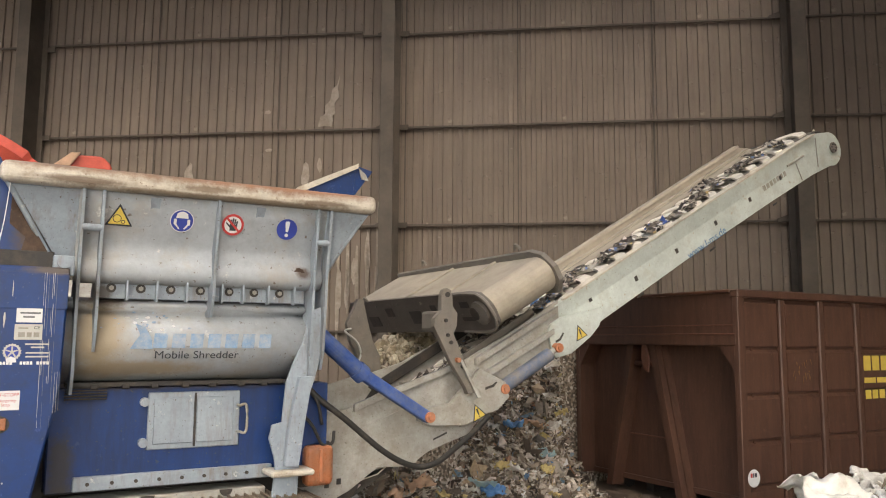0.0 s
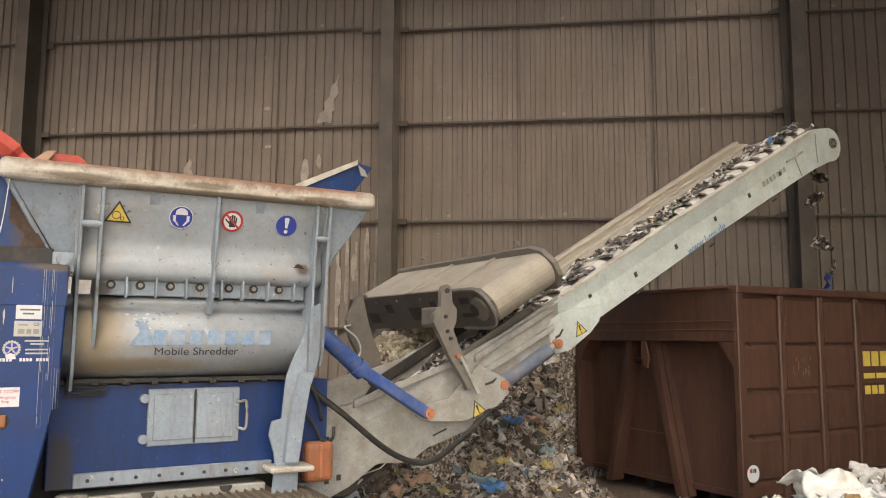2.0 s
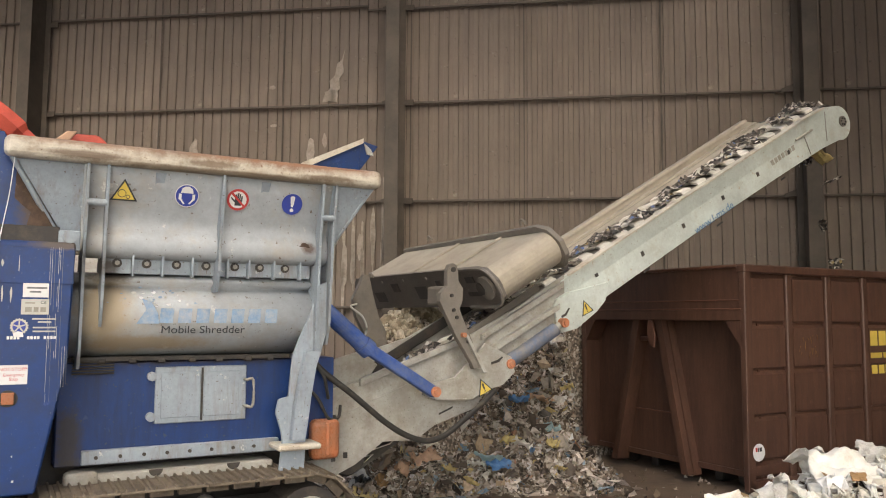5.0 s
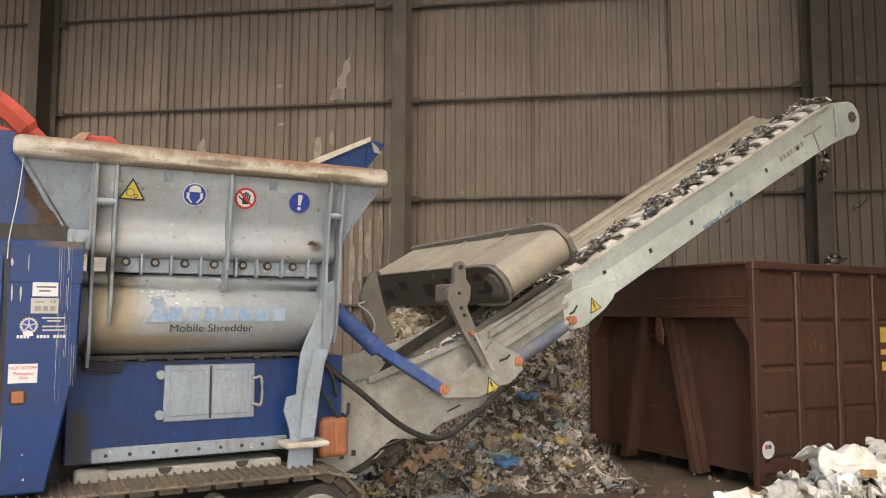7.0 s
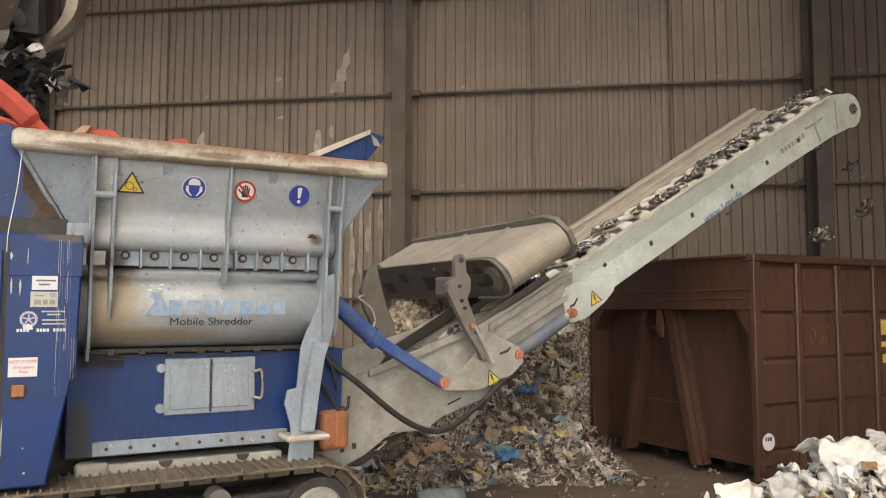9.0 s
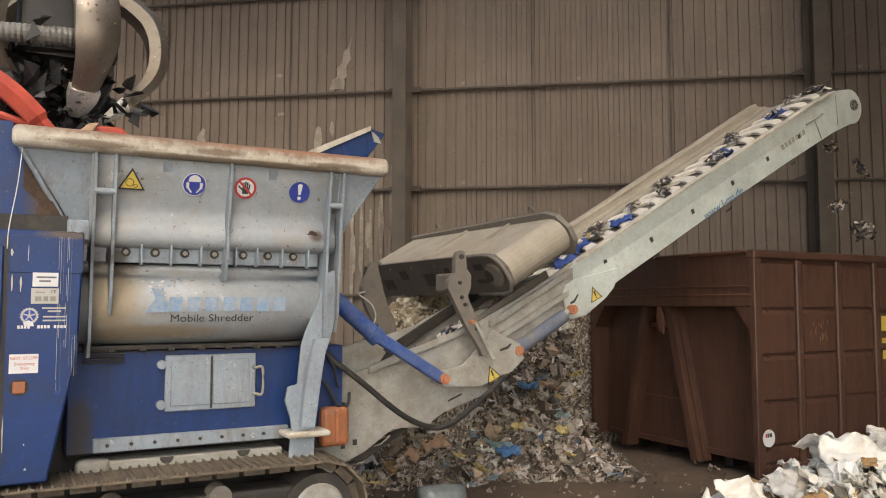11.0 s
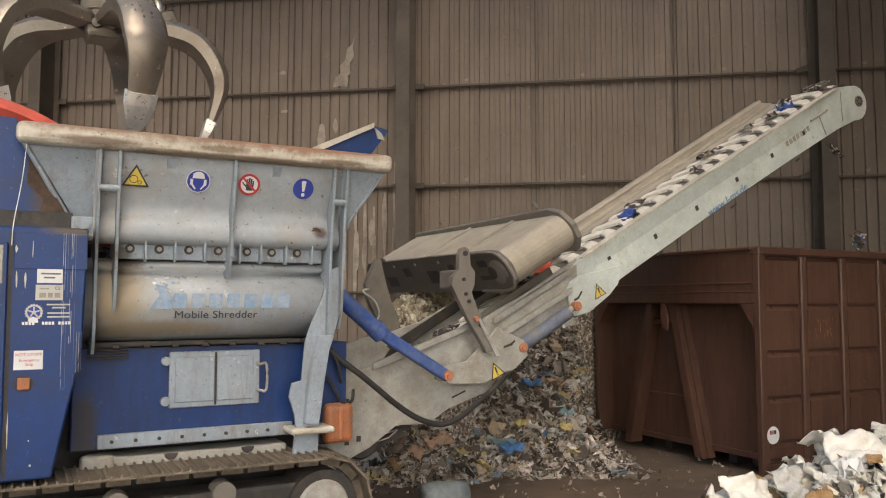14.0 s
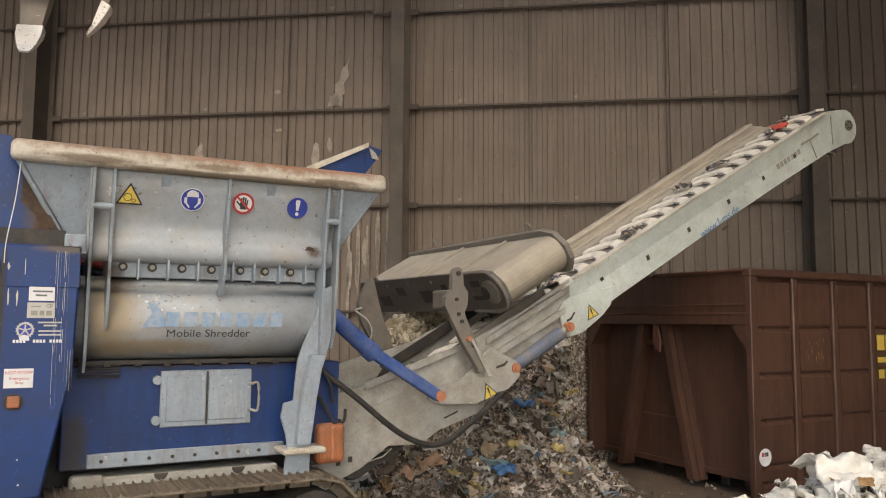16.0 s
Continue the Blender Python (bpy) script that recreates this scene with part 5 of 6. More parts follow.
# ---- the brown skip ----
def skip():
    sk = thing("waste_skip", "large brown steel roll-off waste skip standing under the conveyor", "skip", SKIPAT)
    Lx, Wy, Ht = 5.4, 2.62, 2.36
    part("side_wall", boxed(0.0, Lx, 0.06, 0.08, 0.16, Ht - 0.02, 0), SKIP, sk, "ribbed brown side wall")
    part("side_wall", boxed(0.0, Lx, Wy - 0.08, Wy - 0.06, 0.16, Ht - 0.02, 0), SKIP, sk)
    part("rear_wall", boxed(Lx - 0.03, Lx, 0.08, Wy - 0.08, 0.16, Ht - 0.02, 0), SKIP, sk)
    part("skip_floor", boxed(0.2, Lx, 0.08, Wy - 0.08, 0.16, 0.22, 0), SKIP, sk)
    # end wall: upper band, ledge, recessed lower panel
    part("end_band", boxed(0.02, 0.05, 0.05, Wy - 0.05, 1.90, Ht - 0.02, 0.004), SKIP, sk, "upper band of the end wall")
    part("end_seam", boxed(0.008, 0.02, 0.05, Wy - 0.05, 1.985, 2.0, 0.003), SKIP_EDGE, sk)
    part("end_ledge", boxed(-0.012, 0.26, 0.03, Wy - 0.03, 1.775, 1.90, 0.012), SKIP, sk, "projecting ledge across the end")
    # lighter strip paints the lit top edge of the ledge
    part("ledge_edge", boxed(-0.02, 0.03, 0.05, Wy - 0.05, 1.893, 1.908, 0.004), SKIP_EDGE, sk)
    part("end_panel", boxed(0.22, 0.25, 0.05, Wy - 0.05, 0.16, 1.80, 0), SKIP, sk, "recessed lower end panel")
    part("panel_seam", boxed(0.208, 0.22, 1.15, 2.0, 0.70, 0.715, 0.002), SKIP_EDGE, sk)
    for y0, y1 in ((0.0, 0.07), (Wy - 0.07, Wy)):
        part("corner_post", boxed(-0.01, 0.095, y0, y1, 0.06, Ht - 0.02, 0.008), SKIP, sk, "brown corner post")
    for y, sg in ((0.07, 1), (Wy - 0.07, -1)):
        g = bmesh.new()
        pts = [(y, 1.78), (y + sg * 0.20, 1.78), (y, 1.50)]
        a = [g.verts.new((0.0, py, z)) for py, z in pts]
        b = [g.verts.new((0.22, py, z)) for py, z in pts]
        g.faces.new(a)
        g.faces.new(b[::-1])
        for i in range(3):
            g.faces.new((a[i], a[(i + 1) % 3], b[(i + 1) % 3], b[i]))
        part("corner_gusset", g, SKIP, sk)
    # lifting frame: two raking beams and the hook bar
    for yt, yb in ((1.337, 0.966), (1.60, 2.02)):
        for off, w, x0 in ((0.0, 0.10, 0.04), (0.10, 0.022, 0.12)):
            sg = 1 if yb < yt else -1
            g = bmesh.new()
            pts = [(yt + sg * off * -1, 1.78), (yt - sg * (off + w), 1.78), (yb - sg * (off + w), 0.08), (yb - sg * off, 0.08)]
            a = [g.verts.new((x0, y, z)) for y, z in pts]
            b = [g.verts.new((0.23, y, z)) for y, z in pts]
            g.faces.new(a)
            g.faces.new(b[::-1])
            for i in range(4):
                g.faces.new((a[i], a[(i + 1) % 4], b[(i + 1) % 4], b[i]))
            part("lifting_beam", g, SKIP, sk, "raking steel lifting beam")
    part("hook_bar", rodded((0.10, 1.26, 1.56), (0.10, 1.62, 1.56), 0.028, 14), SKIP_EDGE, sk, "round hook bar", smooth=True)
    part("hook_lug", plate([(0.0, 1.78), (0.06, 1.78), (0.075, 1.62), (0.04, 1.50), (-0.03, 1.46), (-0.05, 1.60)], 0.0, 0.03, 0.004, pose(0.035, 1.36, 0, 0, 0, 90)), SKIP_EDGE, sk)
    # top rails
    part("top_rail", boxed(-0.015, Lx + 0.02, -0.01, 0.10, Ht - 0.085, Ht, 0.012), SKIP, sk, "brown top rail")
    part("top_rail", boxed(-0.015, Lx + 0.02, Wy - 0.10, Wy + 0.01, Ht - 0.085, Ht, 0.012), SKIP, sk)
    part("top_rail", boxed(-0.018, 0.07, 0.10, Wy - 0.10, Ht - 0.03, Ht + 0.003, 0.008), SKIP_EDGE, sk)
    # upright ribs and the pressed lips of each bay
    xs = [0.68 + 0.652 * k for k in range(8)]
    rib = part("side_rib", boxed(-0.045, 0.045, 0.0, 0.062, 0.16, Ht - 0.085, 0.012), SKIP, sk, m=pose(xs[0], 0, 0))
    for x in xs[1:]:
        again(rib, pose(x, 0, 0))
    zs = (0.18, 0.35, 0.80, 1.27, 1.745, 2.265)
    for z0, z1 in zip(zs, zs[1:]):
        g = bmesh.new()
        back = [g.verts.new(p) for p in ((0, 0.062, z0 + 0.006), (0.53, 0.062, z0 + 0.006), (0.53, 0.062, z1 - 0.006), (0, 0.062, z1 - 0.006))]
        face = [g.verts.new(p) for p in ((0.012, 0.030, z0 + 0.030), (0.518, 0.030, z0 + 0.030), (0.518, 0.030, z1 - 0.045), (0.012, 0.030, z1 - 0.045))]
        g.faces.new(face)
        for k in range(4):
            g.faces.new((back[k], back[(k + 1) % 4], face[(k + 1) % 4], face[k]))
        bay = part("pressed_panel", g, SKIP, sk, m=pose(0.105, 0, 0))
        for k in range(1, 8):
            again(bay, pose(0.105 + 0.652 * k, 0, 0))
    part("bottom_rail", boxed(0.0, Lx, 0.0, 0.08, 0.08, 0.17, 0.01), SKIP, sk)
    for y in (0.75, 1.75):
        part("runner", boxed(0.45, Lx, y, y + 0.12, 0.0, 0.17, 0.01), DARK, sk, "dark steel runner")
    rl = part("roller", rodded((0.45, 0.2, 0.1), (0.45, 0.45, 0.1), 0.1, 18), DARK, sk)
    again(rl, pose(0, 1.95, 0))
    # round sticker, yellow lettering shapes
    st = part("round_sticker", disc(bmesh.new(), 0.135, 0.45, 0.088, -0.006, -0.002), WHITE, sk, "round white sticker")
    for a, b in ((0.13, 0.155), (0.165, 0.18), (0.19, 0.22)):
        part("print_bar", boxed(a - 0.045, b - 0.045, -0.0085, -0.006, 0.46, 0.50, 0), SIGNRED if a < 0.15 else INK, st)
    for a, b, z, h in ((2.09, 2.22, 1.50, 0.17), (2.25, 2.38, 1.50, 0.17), (2.42, 2.55, 1.50, 0.17), (2.09, 2.30, 1.36, 0.06), (2.33, 2.55, 1.36, 0.06), (2.10, 2.20, 1.18, 0.10), (2.23, 2.33, 1.18, 0.10), (2.36, 2.46, 1.18, 0.10)):
        part("yellow_bar", boxed(a, b, 0.024, 0.0285, z, z + h, 0), YELLOW, sk, "yellow painted lettering shape")
    part("door_hinge", boxed(1.985, 2.005, 0.02, 0.06, 1.0, 1.95, 0.004), SKIP_EDGE, sk)
    # rubbed marks
    rng = random.Random(5)
    for k in range(16):
        x, z = rng.uniform(0.85, 1.15), rng.uniform(1.45, 1.66)
        part("rub_mark", plate([(x, z), (x + rng.uniform(0.003, 0.008), z), (x + rng.uniform(-0.02, 0.02), z - rng.uniform(0.03, 0.08))], 0.0265, 0.029, 0), TAN, sk)


# ---- heaps ----
def mound(name, size, res, height, material, m, label, category="heap"):
    bm = bmesh.new()
    nx, ny = int(size[0] / res), int(size[1] / res)
    g = [[bm.verts.new((x, y, max(-0.02, height(x, y)))) for x in [size[0] * (i / nx - 0.5) for i in range(nx + 1)]] for y in [size[1] * (j / ny - 0.5) for j in range(ny + 1)]]
    for j in range(ny):
        for i in range(nx):
            bm.faces.new((g[j][i], g[j][i + 1], g[j + 1][i + 1], g[j + 1][i]))
    ob = part(name, bm, material, None, label, m)
    return tagged(ob, label, category, kind="stuff")


def scatter(rng, height, xr, yr, n, tries=90000):
    out = []
    for _ in range(tries):
        x, y = rng.uniform(*xr), rng.uniform(*yr)
        h = height(x, y)
        if h > 0.0 or (h > -0.12 and rng.random() < 0.3):
            out.append((x, y, max(0.005, h + rng.normal(0.0, 0.022) + 0.012)))
        if len(out) >= n:
            break
    return out


def heaps():
    rng = np.random.default_rng(3)

    # shredded waste behind the conveyor (in the machine's directions)
    def h1(x, y):
        front = 2.58 - 0.52 * (x - 1.9) + 0.10 * noise.noise(Vector((x * 2, 0, 3)))
        d = y - front
        top = 1.70 - 0.55 * max(0.0, 3.2 - x) - 0.35 * max(0, abs(y - 2.3) - 0.7)
        h = min(0.92 * d, top + 0.0) if d > -0.2 else -1
        h = max(h, 1.7 - 1.6 * math.hypot(x - 2.95, y - 2.78))
        if y < 3.0:
            e = -1.12 + (y + 5.18) * 0.819 - x
            h = min(h, max(6.0 * e, 0.55 * (e + 0.38)))
        k = h + 0.14 * noise.noise(Vector((x * 1.7, y * 1.7, 0))) + 0.05 * noise.noise(Vector((x * 6, y * 6, 4)))
        return k if 1.3 < x < (5.5 if y < 3.05 else 6.5) and y < 4.7 else -1
    base = mound("shredded_heap", (5.4, 4.4), 0.06, lambda x, y: h1(x + 3.95, y + 2.6) - 0.03, HEAPBASE, MACHINE @ pose(3.95, 2.6, 0), "tall heap of shredded mixed waste in browns and greys")
    pl = scatter(rng, h1, (1.4, 5.5), (0.9, 3.6), 15000)
    fm = flake_mesh("shreds", rng, pl, rng.lognormal(-3.78, 0.5, len(pl)), SHRED, None, "loose shreds of mixed plastic paper and film", "stuff", 0.5, (0.2, 1.0), 0.35)
    fm.matrix_basis = MACHINE
    tagged(fm, category="waste")
    pl = scatter(rng, h1, (1.4, 5.4), (0.8, 3.4), 900)
    fm = flake_mesh("film_scraps", rng, pl, rng.lognormal(-3.15, 0.4, len(pl)), SHREDBIG, None, "larger scraps of film and card on the heap", "stuff", 0.7, (0.35, 1.0), 0.35)
    fm.matrix_basis = MACHINE
    tagged(fm, category="waste")
    # picked pieces at the foot and on the slope
    picks = [("cloth_piece", 2.76, 1.93, 0.42, 0.30, 0.10, PEACH, "peach coloured cloth scrap on the heap", 0),
             ("cloth_piece", 2.54, 1.95, 0.34, 0.24, 0.10, PEACH, "peach coloured cloth scrap on the heap", 37),
             ("foam_piece", 2.97, 1.85, 0.34, 0.20, 0.08, FOAM, "yellow foam chunk on the heap", 74),
             ("foam_piece", 3.21, 1.84, 0.34, 0.16, 0.08, FOAM, "yellow foam chunk on the heap", 111),
             ("film_bag", 3.53, 1.98, 0.46, 0.34, 0.10, AQUA, "pale aqua plastic wrapper on the heap", 148),
             ("film_bag", 3.59, 1.86, 0.38, 0.24, 0.09, BLUEBAG, "crumpled blue plastic bag on the heap", 5),
             ("foam_piece", 4.21, 1.76, 0.24, 0.20, 0.10, FOAM, "yellow foam chunk on the heap", 42),
             ("foam_piece", 4.18, 1.57, 0.28, 0.14, 0.07, FOAM, "yellow foam chunk on the heap", 79),
             ("film_scrap", 4.33, 2.17, 0.36, 0.26, 0.10, PEACH, "tan wrapper scrap on the heap", 116),
             ("film_scrap", 4.11, 2.24, 0.32, 0.24, 0.12, BLUEBAG, "dusty blue film scrap on the heap", 153),
             ("film_scrap", 3.83, 2.00, 0.30, 0.22, 0.09, FOAM, "yellow stained scrap on the heap", 10),
             ("film_scrap", 4.82, 2.54, 0.24, 0.20, 0.08, WHITEPIECE, "white paper scrap on the heap", 47),
             ("film_scrap", 3.94, 2.38, 0.36, 0.26, 0.12, FILM, "grey film scrap on the heap", 84),
             ("film_scrap", 3.92, 1.91, 0.34, 0.24, 0.10, BAG, "white film scrap on the heap", 121),
             ("film_scrap", 4.71, 2.14, 0.24, 0.18, 0.08, FOAM, "yellow scrap on the heap", 158),
             ("film_scrap", 4.92, 2.56, 0.30, 0.22, 0.08, PALESACK, "cream card scrap on the heap", 15),
             ("film_scrap", 2.33, 2.03, 0.30, 0.22, 0.10, TAN, "brown card scrap on the heap", 52),
             ("film_scrap", 2.17, 2.15, 0.30, 0.20, 0.10, BLACKWASTE, "black film scrap on the heap", 89),
             ("film_scrap", 4.31, 1.88, 0.26, 0.20, 0.10, AQUA, "pale aqua film scrap on the heap", 126),
             ("film_scrap", 2.82, 1.98, 0.30, 0.20, 0.10, BAG, "white film scrap on the heap", 163),
             ("film_scrap", 3.30, 2.15, 0.40, 0.24, 0.12, FILM, "grey film scrap on the heap", 20),
             ("film_scrap", 3.62, 2.20, 0.34, 0.24, 0.10, PALESACK, "cream film scrap on the heap", 57),
             ("film_scrap", 3.35, 1.95, 0.30, 0.20, 0.10, BAG, "white film scrap on the heap", 94),
             ("film_scrap", 3.05, 2.10, 0.34, 0.20, 0.10, PALESACK, "cream film scrap on the heap", 131)]
    for nm, x, y, w, d, rise, mt, lb, rz in picks:
        crumpled(nm, rng, w * 0.66, d * 0.66, rise, mt, MACHINE @ pose(x, y, max(h1(x, y), 0.0) + 0.065, rng.uniform(10, 35), rng.uniform(-20, 20), rz), lb, "waste", n=11, group="pieces on the waste heap")

    # tan lumps beside the conveyor
    def h2(x, y):
        r = math.hypot(x - 2.96, y - 2.55)
        return min(1.89, 2.07 - 1.1 * r, 1.6 - 8.0 * (r - 0.44)) + 0.06 * noise.noise(Vector((x * 6, y * 6, 9)))
    mound("lump_heap", (1.5, 1.5), 0.05, lambda x, y: h2(x + 2.96, y + 2.55) - 0.03, HEAPBASE, MACHINE @ pose(2.96, 2.55, 0), "heap of tan crumbly lumps beside the conveyor")
    bm = bmesh.new()
    for x, y, z in scatter(rng, h2, (2.3, 3.6), (2.0, 2.8), 900):
        if z < 0.95:
            continue
        r = rng.lognormal(-3.3, 0.35)
        m = Matrix.LocRotScale((x, y, z), Euler(rng.uniform(0, 6, 3)), (r, r * rng.uniform(0.6, 1), r * rng.uniform(0.5, 1)))
        bmesh.ops.create_icosphere(bm, subdivisions=1, radius=1, matrix=m)
    for v in bm.verts:
        v.co += 0.012 * Vector((noise.noise(v.co * 40), noise.noise(v.co * 40 + Vector((9, 0, 0))), noise.noise(v.co * 40 + Vector((0, 9, 0)))))
    fm = part("lumps", bm, CHIPS, None, "loose tan lumps on the heap", MACHINE, kind="stuff")
    tagged(fm, category="waste")

    # pale film waste close to the camera
    def h3(x, y):
        r = math.hypot((x - 3.35) / 2.1, (y - 5.2) / 1.25)
        return 0.88 * math.exp(-1.4 * r * r) - 0.06 + 0.10 * noise.noise(Vector((x * 2.2, y * 2.2, 2)))
    mound("pale_heap", (5.4, 3.4), 0.08, lambda x, y: h3(x + 3.2, y + 5.3) - 0.04, PALEWASTE, pose(3.2, 5.3, 0), "heap of pale plastic film, card and paper waste")
    pl = scatter(rng, h3, (1.2, 5.0), (3.9, 6.2), 6500)
    fm = flake_mesh("pale_scraps", rng, pl, np.minimum(0.085, rng.lognormal(-3.25, 0.5, len(pl))), PALEWASTE, None, "loose scraps of pale film and card", "stuff", 0.8, (0.3, 1.0))
    tagged(fm, category="waste")
    big = [("white_sheet", 1.86, 4.9, 0.57, 0.46, 0.42, 0.14, BAG, "crumpled white cloth sheet", (50, 10, 20)), ("white_sheet", 1.66, 4.85, 0.48, 0.34, 0.34, 0.12, BAG, "crumpled white cloth sheet", (40, -20, 60)),
           ("white_board", 2.50, 4.95, 0.71, 0.15, 0.34, 0.02, WHITEPIECE, "white oval plastic board", (72, 12, 12)), ("white_strip", 2.62, 4.55, 0.52, 0.14, 0.62, 0.03, WHITEPIECE, "white curved plastic strip", (50, 30, -25)),
           ("white_strip", 2.36, 4.5, 0.52, 0.12, 0.5, 0.03, WHITEPIECE, "white curved plastic strip", (48, 40, -40)), ("clear_film", 2.18, 5.0, 0.65, 0.34, 0.34, 0.14, FILM, "crumpled clear grey film", (60, 0, 30)),
           ("card_piece", 2.22, 4.75, 0.58, 0.22, 0.26, 0.08, TAN, "stained tan card piece", (55, 0, 15)), ("red_piece", 2.86, 4.95, 0.69, 0.26, 0.12, 0.05, RED, "bright red plastic piece", (40, -25, 10)),
           ("white_sheet", 2.72, 5.25, 0.81, 0.5, 0.34, 0.12, BAG, "crumpled white plastic film sheet", (35, 5, 0)), ("white_sheet", 2.30, 5.15, 0.69, 0.4, 0.3, 0.12, BAG, "crumpled white plastic film sheet", (45, 5, 80)),
           ("black_bag", 1.46, 4.95, 0.47, 0.26, 0.24, 0.14, BLACKWASTE, "crumpled black bag beside the heap", (30, 10, 0)), ("white_sheet", 2.02, 4.6, 0.40, 0.34, 0.3, 0.12, BAG, "crumpled white plastic film sheet", (45, 15, 40)),
           ("card_piece", 2.95, 4.8, 0.64, 0.3, 0.2, 0.05, WHITEPIECE, "white card piece on the heap", (40, 10, -30)), ("clear_film", 3.05, 5.4, 0.85, 0.4, 0.3, 0.16, FILM, "crumpled clear grey film", (50, 20, 0)),
           ("white_sheet", 2.62, 5.5, 0.81, 0.34, 0.24, 0.10, BAG, "crumpled white plastic film sheet", (40, 15, 110)), ("card_piece", 2.70, 5.05, 0.83, 0.10, 0.06, 0.03, TAN, "small tan card scrap on top", (60, 0, 0))]
    for nm, x, y, z, w, d, rise, mt, lb, r in big:
        crumpled(nm, rng, w * 0.88, d * 0.88, rise, mt, pose(x, y, max(z, h3(x, y) + 0.02) - 0.02, *r), lb, "waste", n=22, group="pieces on the pale heap", fold=0.05 if nm == "white_sheet" else 0)
    for x, y, z, sz, mt, nm, lb in ((1.86, 4.92, 0.36, (0.20, 0.17, 0.21), BAG, "cloth_bundle", "bundled dirty white cloth on the pale heap"), (1.64, 5.0, 0.32, (0.13, 0.13, 0.13), PALESACK, "cloth_bundle", "bundled cream cloth on the pale heap"),
                                    (2.10, 4.78, 0.42, (0.15, 0.13, 0.14), PALESACK, "film_bag", "slack cream plastic bag on the pale heap"), (2.22, 5.12, 0.62, (0.13, 0.12, 0.13), PALESACK, "film_bag", "slack cream paper bag on the pale heap"),
                                    (2.48, 5.1, 0.62, (0.10, 0.09, 0.09), BAG, "film_bag", "slack white plastic bag on the pale heap"), (2.90, 5.15, 0.62, (0.10, 0.09, 0.08), PALESACK, "film_bag", "slack cream plastic bag on the pale heap"),
                                    (1.45, 4.92, 0.28, (0.12, 0.11, 0.12), BLACKWASTE, "black_bag", "crumpled black bag beside the pale heap"), (2.30, 4.72, 0.50, (0.08, 0.07, 0.12), TAN, "paper_bag", "stained golden brown paper bag on the heap")):
        bag(nm, rng, sz, mt, pose(x, y, max(z, h3(x, y) + 0.02), 0, 0, rng.uniform(0, 360)), lb, "waste", "pieces on the pale heap")
    mats = [(BAG, "white_film", "small crumpled white film scrap"), (WHITEPIECE, "white_card", "torn white card on the heap"), (FILM, "clear_film", "crumpled clear film on the heap"), (PALESACK, "sack_scrap", "crumpled cream sack scrap lying there"), (TAN, "card_scrap", "torn tan card on the heap")]
    for k in range(210):
        x, y = rng.uniform(1.45, 3.5), rng.uniform(4.45, 5.5)
        if h3(x, y) < 0.08:
            continue
        mt, nm, lb = mats[int(rng.choice(5, p=[0.42, 0.32, 0.06, 0.12, 0.08]))]
        w = rng.uniform(0.07, 0.19)
        crumpled(nm, rng, w, w * rng.uniform(0.3, 0.9), 0.06, mt, pose(x, y, h3(x, y) + 0.06, rng.uniform(0, 60), rng.uniform(-35, 35), rng.uniform(0, 360)), lb, "waste", n=10, group="pieces on the pale heap", fold=rng.uniform(0, 0.04))
    # litter on the floor
    pl = [(x, y, 0.006 + abs(rng.normal(0, 0.006))) for x, y in zip(rng.uniform(-0.8, 3.2, 420), rng.uniform(5.6, 9.5, 420))]
    fm = flake_mesh("floor_litter", rng, pl, rng.lognormal(-4.1, 0.5, len(pl)), SHRED, None, "small litter trodden on the floor", "stuff", 0.25)
    tagged(fm, category="waste")
    # crushed clear drum on the floor
    bm = bmesh.new()
    bmesh.ops.create_cone(bm, cap_ends=True, segments=22, radius1=0.105, radius2=0.10, depth=0.42, matrix=pose(0, 0, 0.10, 0, 90, 15))
    bmesh.ops.subdivide_edges(bm, edges=bm.edges[:], cuts=2, use_grid_fill=True)
    for v in bm.verts:
        v.co += Vector((0.0, 0.02, 0.035)) * noise.noise(v.co * 7)
    tagged(part("plastic_drum", bm, CLEAR, None, "", pose(0.0, 7.15, 0.0, 0, 0, 10), True), "crushed clear grey plastic container lying on the floor", "container")


